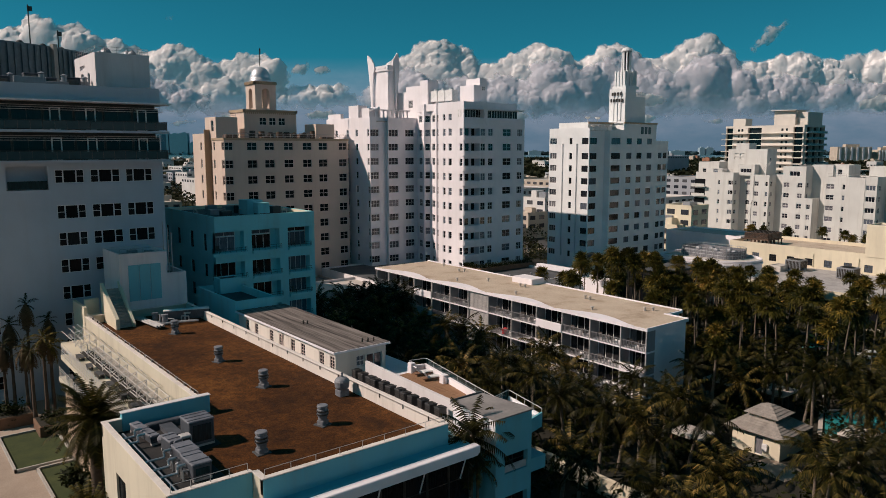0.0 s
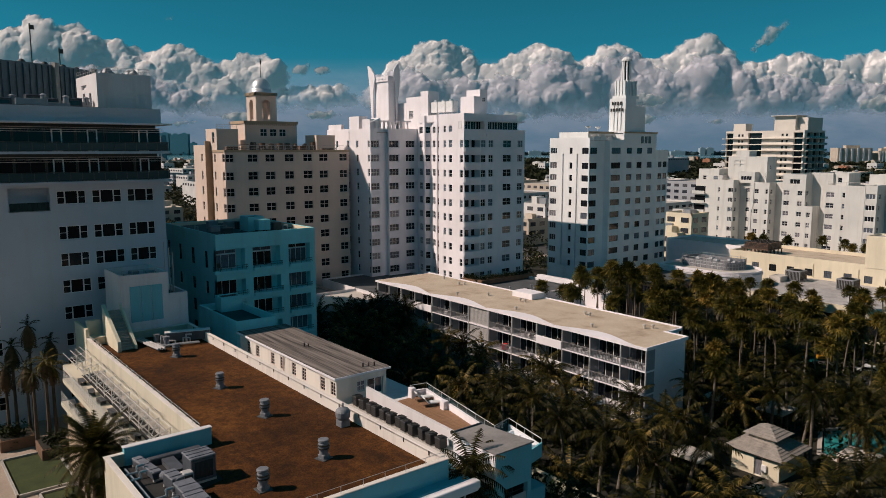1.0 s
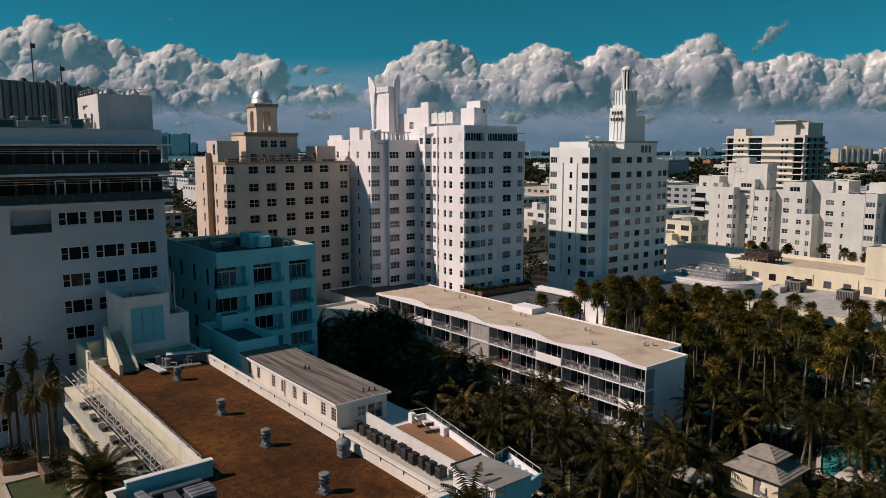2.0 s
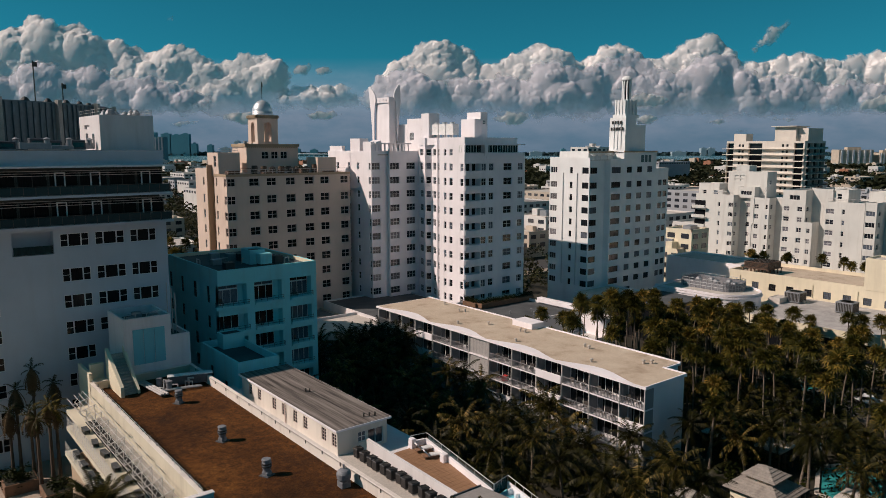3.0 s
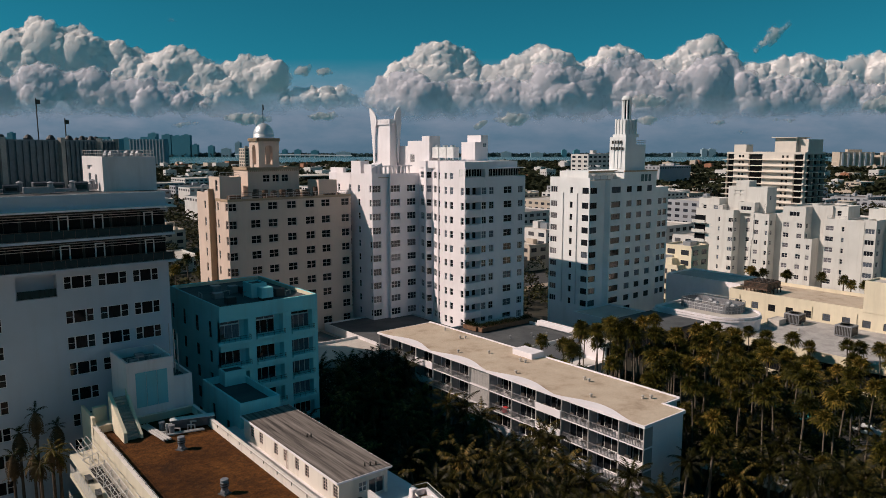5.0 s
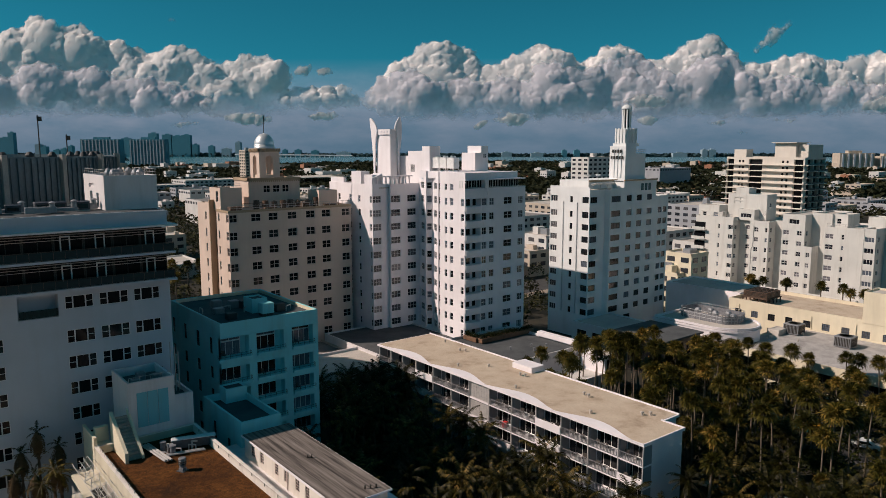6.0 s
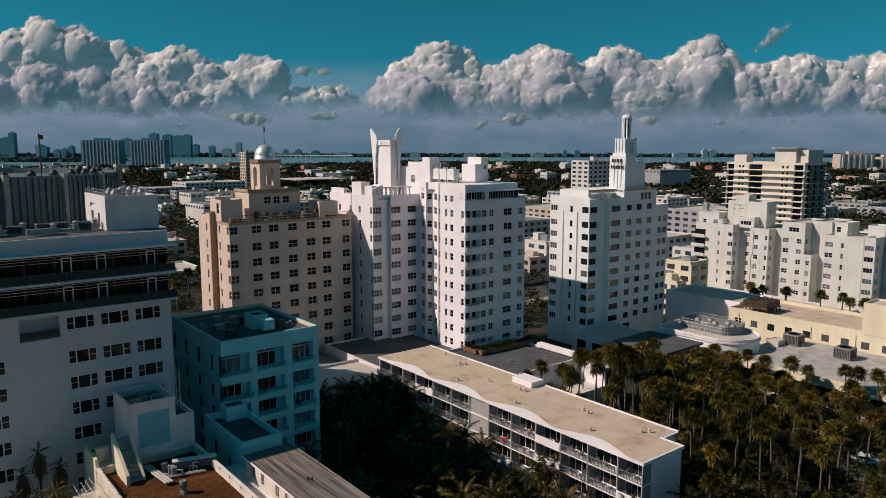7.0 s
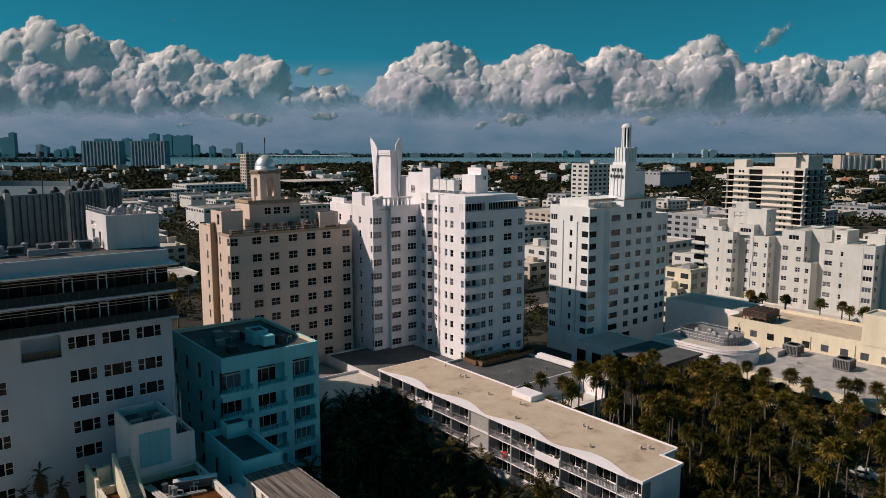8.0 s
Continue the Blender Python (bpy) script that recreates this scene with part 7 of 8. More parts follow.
while len(spots) < 130 and tries < 6000:
    tries += 1
    p = Vector((rng.uniform(41.5, 100), rng.uniform(12, 106)))
    if (p.x > 70.0 and p.y > 48.5) or (p.x > 90 and p.y > 34) or (p - Vector((76.0, 36.6))).length < 7.6 or (p.x < 53.5 and p.y > 90) or p.x < 42 + max(0, (p.y - 52)) * 0.02:
        continue
    along, off = p.x * 0.898 + p.y * 0.44, p.x * 0.44 - p.y * 0.898
    if 53 < along < 90 and -5.8 < off < 4.0 or 46 < p.x < 55 and 37 < p.y < 48 or 66 < p.x < 75 and 37.5 < p.y < 44:
        continue
    if min((p - q).length for q in spots) < 3.3:
        continue
    spots.append(p)
    palm(p.x, p.y, 0, rng.uniform(5.0, 8.2) * (0.85 if p.x > 58 and 42 < p.y < 62 else 1.0), COCO_CROWNS, rng, "coconut palm with long drooping dark green leaves", "coconut palms", 0.17, rng.choice((0, 0.5, 1.0, -1.0)), BARK, SKIRTS if rng.random() < 0.25 else None, rng.uniform(0.7, 1.0), "coconut_palm")

for i in range(16):
    palm(54.5 + (i % 4) * 4.6 + rng.uniform(-1, 1), 93.5 + (i // 4) * 4.2 + rng.uniform(-1, 1), 0, rng.uniform(6.5, 9.0), COCO_CROWNS, rng, "coconut palm in deep shade behind the gravel roof", "coconut palms", 0.17, rng.choice((0, 0.5, -0.5)), BARK, None, rng.uniform(0.9, 1.1), "coconut_palm")

# palms by the plaza
for x, y, h in ((13.0, 88.2, 12), (15.0, 88.0, 10), (11.3, 88.2, 10), (10.4, 87.2, 8), (12.2, 86.0, 8)):
    palm(x, y, 4.5, h, SPIKES, rng, "ragged palm with hanging dry brown leaves", "ragged plaza palms", 0.15, 0, DRYBARK, RAGGED, 1.0)
palm(11.9, 55.6, 4.5, 9, DATE_CROWNS, rng, "stout date palm with a dense grey green crown", "date palms", 0.42, 0, DRYBARK, SKIRTS, 1.1)
palm(10.2, 49.8, 4.5, 4, DATE_CROWNS, rng, "short date palm with a dense crown", "date palms", 0.45, 0, DRYBARK, SKIRTS, 0.95)
for x, y, h, k in ((13.6, 83.6, 9, 0.75), (12.3, 82.8, 8, 0.65), (14.4, 84.5, 8, 0.7)):
    palm(x, y, 4.5, h, THIN_CROWNS, rng, "slim plaza palm with a sparse dry crown", "slim plaza palms", 0.17, 0, DRYBARK, RAGGED, k)


def leaf_cloud(geo, c, rx, ry, rz, n, size, rnd, shell=0.55):
    """Many small leaves through the outer part of an uneven mound."""
    lobes = [(rnd.uniform(-0.5, 0.5), rnd.uniform(-0.5, 0.5), rnd.uniform(-0.1, 0.55), rnd.uniform(0.45, 0.7)) for _ in range(6)]
    for _ in range(n):
        lx, ly, lz, lr = rnd.choice(lobes)
        d = Vector((rnd.gauss(0, 1), rnd.gauss(0, 1), rnd.gauss(0, 1))).normalized()
        k = lr * rnd.uniform(shell, 1.0)
        p = Vector((c[0] + (lx + d.x * k) * rx, c[1] + (ly + d.y * k) * ry, c[2] + max(-0.35, lz + d.z * k) * rz))
        u = Vector((rnd.gauss(0, 1), rnd.gauss(0, 1), rnd.gauss(0, 0.6))).normalized()
        w = u.cross(d + Vector((0, 0, 0.01))).normalized()
        s = size * rnd.uniform(0.6, 1.4)
        geo.poly(p - u * s, p + w * s * 0.45, p + u * s, p - w * s * 0.45)


rnd = random.Random(77)
for x, y, r, h in ((88.4, 45.8, 3.6, 6.0), (91.5, 51.5, 3.0, 5.0), (86.5, 57.5, 2.8, 4.5), (101, 42, 3.0, 5.0), (109, 52, 2.8, 4.6), (106, 74, 2.6, 4.5), (98.5, 77, 2.6, 4.2), (120, 60, 3.2, 5.5), (124, 47, 3.2, 5.6), (118, 34, 3.2, 5.5), (130, 70, 3.0, 5.2), (95, 36, 2.8, 4.5)):
    t = thing("garden_tree", (x, y, 0), "rounded dark green broadleaf garden tree", "tree", "garden trees")
    part("trunk", Geo().tube((x, y, 0), (x, y, h * 0.55), 0.16, 8, 0.1).tube((x, y, h * 0.4), (x + r * 0.4, y, h * 0.7), 0.08, 6, 0.04).tube((x, y, h * 0.4), (x - r * 0.35, y + r * 0.3, h * 0.72), 0.08, 6, 0.04), BARK, t)
    g = Geo()
    leaf_cloud(g, (x, y, h * 0.62), r * 1.25, r * 1.25, h * 0.55, 1500, 0.22, rnd)
    part("crown", g, BUSH, t)
g = Geo()
for i in range(1300):
    x, y = rnd.uniform(41, 140), rnd.uniform(8, 108)
    if (70.0 < x < 86 and y > 49) or (x > 84 and y > 85) or (abs(x - 76.4) < 4.4 and abs(y - 37.4) < 4.4) or (x > 117 and y > 79) or (x < 53 and y > 88):
        continue
    if 69 < x < 74 and 31 < y < 37:
        continue
    leaf_cloud(g, (x, y, 0.8), rnd.uniform(1.2, 2.4), rnd.uniform(1.2, 2.4), rnd.uniform(1.0, 2.6), 60, 0.3, rnd, 0.4)
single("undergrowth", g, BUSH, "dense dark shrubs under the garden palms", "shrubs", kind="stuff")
g = Geo()
for i in range(46):
    leaf_cloud(g, (96.0 + i * 0.31, 107.3, 9.2), 0.5, 0.75, 0.9, 70, 0.13, rnd)
for i in range(12):
    leaf_cloud(g, (95.7, 108.4 + i * 0.31, 9.2), 0.75, 0.5, 0.9, 70, 0.13, rnd)
part("hedge", g, BUSH, pl, "clipped dark green hedge")
for x, y in ((10.6, 84.6), (13.2, 80.0), (13.6, 77.0), (14.2, 60.0), (13.4, 63.0), (11.6, 64.6), (9.8, 86.0), (14.6, 53.6), (12.0, 54.4)):
    g = Geo()
    leaf_cloud(g, (x, y, 5.4), 1.7, 1.7, 1.6, 420, 0.2, rnd)
    single("shrub", g, BUSH, "low dark green shrub on the plaza", "shrub", "plaza shrubs")

# pools, paths and small roofs in the garden
pool = thing("pool", (92, 36, 0), "turquoise garden pool between palms", "pool")
part("water", Geo().prism([(84, 28), (98, 26), (101, 33), (92, 38), (85, 35)], 0.02, 0.10), POOL, pool)
pts = [(83.4, 27.4), (98.4, 25.4), (101.8, 33.3), (92.2, 38.8), (84.5, 35.6)]
kb = Geo()
parapet(kb, pts, 0.0, 0.22, 0.5)
part("edge", kb, PALE_ROOF, pool)
pool2 = thing("pool", (112, 58, 0), "small turquoise pool between tall palms", "pool")
part("water", Geo().prism([(118, 54), (126, 52), (128, 58), (120, 61)], 0.02, 0.10), POOL, pool2)
single("path", Geo().prism([(69.5, 32), (73.5, 31.5), (73.5, 36), (70, 36.5)], 0.0, 0.06), PAVING, "pale paved yard beside the pavilion", "path", kind="structure")
single("garden_wall", Geo().box(53.1, 53.4, 32.0, 52.0, 0, 1.7).box(53.0, 53.5, 31.9, 52.1, 1.7, 1.8), CREAM, "low cream garden wall under the palms", "wall", kind="structure")
for x0, x1, y0, y1, h in ((79.5, 83.0, 28.0, 31.5, 2.6), (86.0, 90.0, 40.5, 44.0, 2.7), (65.8, 69.0, 39.5, 43.0, 2.7), (84.5, 89.5, 46.5, 50.5, 2.9)):
    b = thing("cabana", ((x0 + x1) / 2, (y0 + y1) / 2, 0), "small timber cabana with a pale flat roof", "cabana", "garden cabanas")
    for x in (x0 + 0.2, x1 - 0.2):
        for y in (y0 + 0.2, y1 - 0.2):
            part("post", Geo().box(x - 0.08, x + 0.08, y - 0.08, y + 0.08, 0, h), TIMBER, b)
    part("roof", Geo().bevel_box(x0, x1, y0, y1, h, h + 0.25, 0.05), PALE_ROOF, b)
    part("back_panel", Geo().box(x0 + 0.3, x1 - 0.3, y1 - 0.25, y1 - 0.15, 0, h), TIMBER, b)


def car(x, y, turn, paint, label):
    c = thing("car", (x, y, 0.02), label, "car", "parked cars", turn=turn)
    prof = [(-2.2, 0.35), (-2.2, 0.8), (-1.3, 0.95), (-0.7, 1.42), (0.9, 1.42), (1.6, 0.95), (2.2, 0.8), (2.2, 0.35)]
    part("body", Geo().loft([[(px, s * 0.86, pz) for px, pz in prof] for s in (-1, 1)]), paint, c, local=True)
    part("windscreen", Geo().loft([[(0.95, -0.7, 1.36), (1.5, -0.78, 0.99), (1.5, 0.78, 0.99), (0.95, 0.7, 1.36)], [(0.99, -0.7, 1.4), (1.56, -0.78, 1.0), (1.56, 0.78, 1.0), (0.99, 0.7, 1.4)]]), GLASS_DARK, c, local=True)
    for s in (-1, 1):
        part("side_window", Geo().loft([[(-1.1, s * 0.862, 0.98), (1.3, s * 0.862, 0.98), (0.85, s * 0.862, 1.34), (-0.66, s * 0.862, 1.34)], [(-1.1, s * 0.875, 0.98), (1.3, s * 0.875, 0.98), (0.85, s * 0.875, 1.34), (-0.66, s * 0.875, 1.34)]]), GLASS_DARK, c, local=True)
        for px in (-1.4, 1.4):
            w = Geo().turned(0, 0, [(0.33, -0.1), (0.33, 0.1)], 14)
            ob = part("wheel", w, BLACKPAINT, c, local=True)
            ob.location, ob.rotation_euler = (px, s * 0.8, 0.33), (math.pi / 2, 0, 0)
    return c


car(121.8, 44.1, 100, plain("white car paint", (0.75, 0.76, 0.78), 0.25), "white parked saloon car under the palms")
car(124.7, 54.1, 60, plain("yellow taxi paint", (0.75, 0.34, 0.03), 0.3), "orange yellow parked taxi under the palms")
car(126.0, 38.0, 95, plain("silver car paint", (0.5, 0.5, 0.52), 0.25, 0.5), "silver parked saloon car under the palms")
single("road", Geo().prism([(114, 20), (131, 20), (131, 66), (112, 66)], 0.0, 0.02), ASPHALT, "grey asphalt forecourt under the palms", "road", kind="structure")

shade = thing("parasol", (94.5, 39.4, 0.0), "folded white parasol beside the garden pool", "parasol")
part("pole", Geo().tube((0, 0, 0), (0, 0, 2.6), 0.03, 6), STEEL, shade, local=True)
part("canopy", Geo().turned(0, 0, [(0.06, 1.1), (0.2, 1.3), (0.16, 1.9), (0.05, 2.55)], 8), FRAME_W, shade, local=True)
part("base", Geo().turned(0, 0, [(0.3, 0.0), (0.3, 0.08), (0.06, 0.1)], 10), CONCRETE, shade, local=True)

# ---- the town behind ----
AX, AY = math.sin(radians(38.8)), math.cos(radians(38.8))


def ahead(d, r):
    """A place d metres ahead of the first eye and r metres to its right."""
    return Vector((d * AX + r * AY, d * AY - r * AX))


single("street", Geo().box(-200, 700, 166.0, 182.0, 0.0, 0.03), ASPHALT, "grey street behind the hotels", "road", kind="structure")
single("sidewalk", Geo().box(-200, 700, 161.0, 166.0, 0.0, 0.15), PAVING, "pale sidewalk along the street", "pavement", kind="structure")
FARW = stucco("distant white walls", (0.62, 0.60, 0.58), stain=0.2)
FARB = stucco("distant beige walls", (0.52, 0.44, 0.36), stain=0.2)
FARG = stucco("distant grey walls", (0.36, 0.37, 0.40), stain=0.2)
TERRA = blotchy("terracotta roof", [(0.3, (0.28, 0.12, 0.07)), (0.7, (0.42, 0.20, 0.12))], 0.2, 2, 0.9, 0.02)
BAND = window_glass("ribbon window", (0.03, 0.035, 0.045), (0.14, 0.14, 0.15), 0.7)


def town_house(x, y, w, d, h, mat, top, label, rnd, floors=None, big=True):
    t = house("town_building", label, (x, y, 0), "building", "town buildings")
    g = Geo().box(x, x + w, y, y + d, 0, h)
    parapet(g, outline(x, x + w, y, y + d), h, h + 0.7, 0.3)
    part("wall", g, mat, t)
    part("roof", Geo().box(x + 0.28, x + w - 0.28, y + 0.28, y + d - 0.28, h, h + 0.1), top, t)
    n = floors or max(1, int(h / 3.2))
    for i in range(n):
        z = h - 3.1 * (i + 1) + 1.0
        if z < 0.5:
            break
        k = max(2, int(d / 4.5))
        for j in range(k):
            y0 = y + d * (j + 0.2) / k
            part("window", Geo().box(x - 0.06, x + 0.1, y0, y0 + d * 0.55 / k, z, z + 1.5), BAND, t)
        k = max(2, int(w / 4.5))
        for j in range(k):
            x0 = x + w * (j + 0.2) / k
            part("window", Geo().box(x0, x0 + w * 0.55 / k, y - 0.06, y + 0.1, z, z + 1.5), BAND, t)
    for i in range(rnd.randint(1, 4)):
        ux, uy = x + w * rnd.uniform(0.15, 0.8), y + d * rnd.uniform(0.15, 0.8)
        part("roof_box", Geo().bevel_box(ux, ux + rnd.uniform(1.5, 4), uy, uy + rnd.uniform(1.5, 4), h + 0.1, h + rnd.uniform(1.2, 3.2)), mat if i else ALU, t)
    return t


rnd = random.Random(101)
built = []


def clear(x, y, w, d, gap=3.0):
    return all(x + w + gap < a or a + c + gap < x or y + d + gap < b or b + e + gap < y for a, b, c, e in built)


# buildings that stand out
SPECIAL = ((530, -168, 30, 20, 13, FARW), (760, -208, 15, 15, 44, FARB), (510, 100, 30, 16, 40, FARW), (420, 62, 60, 30, 14, FARB), (360, 130, 34, 24, 18, FARG),
           (330, -158, 30, 30, 9, FARW), (300, -122, 14, 22, 10, FARB), (400, 190, 30, 20, 12, FARB), (300, 90, 24, 22, 12, FARW), (270, 38, 20, 16, 14, FARW), (700, -250, 60, 40, 15, FARW),
           (640, -300, 70, 30, 12, FARG), (460, -250, 60, 26, 14, FARW))
# two large pale halls, a low curved one and an open steel roof behind the tan hotel; a dark glass block beyond the spire
for x, y, w, dd, h, m in ((163.0, 440.0, 44.0, 32.0, 14, FARW), (196.0, 555.0, 62.0, 26.0, 14, FARW), (128.0, 575.0, 60.0, 24.0, 12, FARG), (690.0, 480.0, 60.0, 40.0, 24, FARG)):
    built.append((x, y, w, dd))
    town_house(x, y, w, dd, h, m, FELT, "large pale flat-roofed hall among trees", rnd, 1)
deck_r = thing("open_steel_roof", (400, 780, 0), "open parking roof on dark steel columns", "parking deck")
built.append((380, 740, 70, 60))
part("roof", Geo().box(382, 448, 742, 798, 12.6, 13.4), PALE_ROOF, deck_r)
for i in range(8):
    for j in range(3):
        part("column", Geo().box(384 + i * 8.8, 385 + i * 8.8, 744 + j * 25, 745 + j * 25, 0, 12.6), FRAME_D, deck_r)
# low houses and trees in the gaps between the towers
for x, y, w, dd, h, m in ((160.0, 186.5, 26.0, 20.0, 7, FARW), (190.0, 186.5, 24.0, 22.0, 9, FARB), (218.0, 187.0, 30.0, 24.0, 8, FARW), (176.0, 136.0, 14.0, 12.0, 6.5, FARW), (204.0, 140.5, 11.0, 14.0, 10, CREAM), (190.0, 119.9, 9.0, 9.4, 15.6, CREAM), (186.5, 122.0, 3.4, 6.0, 10, CREAM), (240.0, 142.0, 24.0, 18.0, 12, FARW), (246.0, 190.0, 30.0, 22.0, 7, FARB)):
    built.append((x, y, w, dd))
    town_house(x, y, w, dd, h, m, PALE_ROOF, "low pale flat-roofed house between the towers", rnd)
for d, r, w, dd, h, m in SPECIAL:
    p = ahead(d, r)
    built.append((p.x, p.y, w, dd))
    town_house(p.x, p.y, w, dd, h, m, PALE_ROOF, "pale flat-roofed town building with rows of windows", rnd)
tries = 0
while len(built) < 112 and tries < 6000:
    tries += 1
    d = rnd.uniform(235, 720)
    p = ahead(d, rnd.uniform(-0.66, 0.66) * d)
    w, dd = rnd.uniform(10, 34), rnd.uniform(10, 30)
    if p.y < 186 and p.x < 400 or not clear(p.x, p.y, w, dd, 5) or (310 < p.x < 360 and 130 < p.y < 200):
        continue
    built.append((p.x, p.y, w, dd))
    town_house(p.x, p.y, w, dd, rnd.choice((4.5, 6, 7, 8.5, 10, 12)), rnd.choice((FARW, FARW, FARB, FARG)), rnd.choice((PALE_ROOF, PALE_ROOF, PALE_ROOF, FELT, FELT, FELT)), "low flat-roofed town building with rows of windows", rnd)
g = {m.name: Geo() for m in (FARW, FARB, TERRA)}
far_windows = Geo()
far_rng = random.Random(404)
for i in range(620):
    d = far_rng.uniform(520, 1000) if i % 2 else far_rng.uniform(900, 1700)
    p = ahead(d, far_rng.uniform(-0.68, 0.68) * d)
    w, dd, h = far_rng.uniform(7, 30), far_rng.uniform(7, 24), far_rng.choice((4, 5, 6, 7, 9, 12, 15) if d > 900 else (4, 5, 6, 7, 9))
    if not clear(p.x, p.y, w, dd, 2):
        continue
    gg = g[far_rng.choice((FARW, FARW, FARW, FARB, FARB, FARW, FARW, TERRA)).name]
    gg.box(p.x, p.x + w, p.y, p.y + dd, 0, h)
    parapet(gg, outline(p.x, p.x + w, p.y, p.y + dd), h, h + 0.8, 0.4)
    for _ in range(2):
        ux, uy = p.x + w * far_rng.uniform(0.1, 0.7), p.y + dd * far_rng.uniform(0.1, 0.7)
        gg.box(ux, ux + far_rng.uniform(1.5, 4), uy, uy + far_rng.uniform(1.5, 4), h, h + far_rng.uniform(1.0, 2.6))
    if d < 1000:
        for k in range(max(1, int(h / 3.2))):
            for q in range(int(w / 4)):
                far_windows.box(p.x + 1 + q * 4, p.x + 3 + q * 4, p.y - 0.08, p.y, 1.0 + k * 3.1, 2.4 + k * 3.1)
            for q in range(int(dd / 4)):
                far_windows.box(p.x - 0.08, p.x, p.y + 1 + q * 4, p.y + 3 + q * 4, 1.0 + k * 3.1, 2.4 + k * 3.1)
single("distant_windows", far_windows, BAND, "rows of small dark windows on distant houses", "windows", kind="stuff")
for m in (FARW, FARB, TERRA):
    single("distant_houses", g[m.name], m, "many small distant town houses among trees", "houses", kind="stuff")

# woods: clumps of leaves over the town
FARLEAF = leaf("distant foliage", [(0.0, (0.010, 0.014, 0.008)), (0.6, (0.026, 0.030, 0.014)), (1.0, (0.060, 0.056, 0.022))], 0.8, 0.1)
# haze of distance put into the blue of the shore leaves
SHORELEAF = leaf("haze tinted shore foliage", [(0.0, (0.020, 0.045, 0.055)), (1.0, (0.045, 0.085, 0.095))], 0.9, 0.1)


def clump(geo, x, y, r, h, n, size):
    for _ in range(n):
        a, k, zz = rnd.uniform(0, 6.283), math.sqrt(rnd.random()), rnd.random()
        wz = h * (0.35 + 0.65 * zz) * (1.0 - 0.35 * k)
        c = Vector((x + r * k * math.cos(a), y + r * k * math.sin(a), wz))
        q = Euler((rnd.uniform(-0.9, 0.9), rnd.uniform(-0.9, 0.9), rnd.uniform(0, 6.28))).to_matrix()
        s = size * rnd.uniform(0.6, 1.3)
        geo.poly(*(c + q @ Vector(v) * s for v in ((-1, -0.5, 0), (0.1, -0.8, 0), (1, 0.1, 0), (0.2, 0.9, 0), (-0.8, 0.5, 0))))


def in_house(x, y):
    return any(a - 2 < x < a + c + 2 and b - 2 < y < b + e + 2 for a, b, c, e in built)


g = Geo()
for i in range(2300):
    d = rnd.uniform(215, 720)
    p = ahead(d, rnd.uniform(-0.66, 0.66) * d)
    if p.y < 184 or in_house(p.x, p.y):
        continue
    near = d < 430
    clump(g, p.x, p.y, rnd.uniform(2.5, 5), rnd.uniform(5, 9.5), 90 if near else 34, 0.5 if near else 0.9)
for i in range(110):
    x, y = rnd.uniform(118, 236), rnd.uniform(130, 166)
    if i % 2:
        x, y = rnd.uniform(120, 260), rnd.uniform(183, 214)
    if in_house(x, y) or (136 < x < 173 and y < 131) or x < 120 and y < 153 or x > 216 and y < 139:
        continue
    clump(g, x, y, rnd.uniform(2.0, 3.8), rnd.uniform(4.5, 8.5), 130, 0.36)
single("street_trees", g, FARLEAF, "dark green trees between the town buildings", "trees", kind="stuff")
g = Geo()
for i in range(13000):
    d = 640 * (3.8 ** rnd.random())
    r = rnd.uniform(-0.68, 0.68) * d
    if d > float(np.interp(r, [-1150, -680, -460, -260, -150, 110, 340, 520, 850, 1400], [1670, 1800, 1920, 2230, 2430, 2350, 2250, 2130, 2140, 1980])):
        continue
    p = ahead(d, r)
    clump(g, p.x, p.y, rnd.uniform(6, 15), rnd.uniform(7, 14) if d < 1400 else rnd.uniform(5, 10), 22 if d < 1100 else 11, 2.0 if d < 1100 else 3.2)
single("far_woods", g, FARLEAF, "dark green woods covering the far town", "woods", kind="stuff")
for i in range(45):
    x, y = rnd.uniform(56, 110), rnd.uniform(186, 300)
    if i > 26:
        x, y = rnd.uniform(196, 208), (96.0 if i % 2 else 74.0) + (i - 27) * 1.25 + rnd.uniform(-0.4, 0.4)
    if i > 37:
        x, y = rnd.uniform(140, 175), rnd.uniform(140, 164)
    if i < 27 and in_house(x, y):
        continue
    palm(x, y, 0, rnd.uniform(8, 11) if i < 27 else rnd.uniform(8.5, 11), FAN_CROWNS, rnd, "palm tree beside the street behind the hotels", "street palms", 0.2, 0, BARK, None, 1.35 if i < 27 else 1.1)

# ---- bay and far shore ----
def band(name, pts, z0, z1, mat, label, cat):
    single(name, Geo().prism([tuple(ahead(d, r)) for d, r in pts], z0, z1), mat, label, cat, kind="structure")


band("water", [(1690, -2600), (1690, -1150), (1830, -680), (1940, -460), (2260, -260), (2480, -150), (2380, 110), (2280, 340), (2150, 520), (2170, 850), (2000, 1400), (2200, 2600), (4750, 3900), (4750, -3900)], 0.0, 0.4, BAY, "teal bay water behind the town", "water")
g = Geo()
for i in range(3000):
    d = rnd.uniform(3620, 3720) if i < 2200 else rnd.uniform(2440, 2560)
    r = rnd.uniform(-2600, 2600) if i < 2200 else rnd.uniform(-1560, -1130)
    p = ahead(d, r)
    clump(g, p.x, p.y, rnd.uniform(15, 40), rnd.uniform(8, 20) if i < 2200 else rnd.uniform(5, 12), 9, 8)
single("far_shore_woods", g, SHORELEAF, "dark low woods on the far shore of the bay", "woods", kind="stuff")
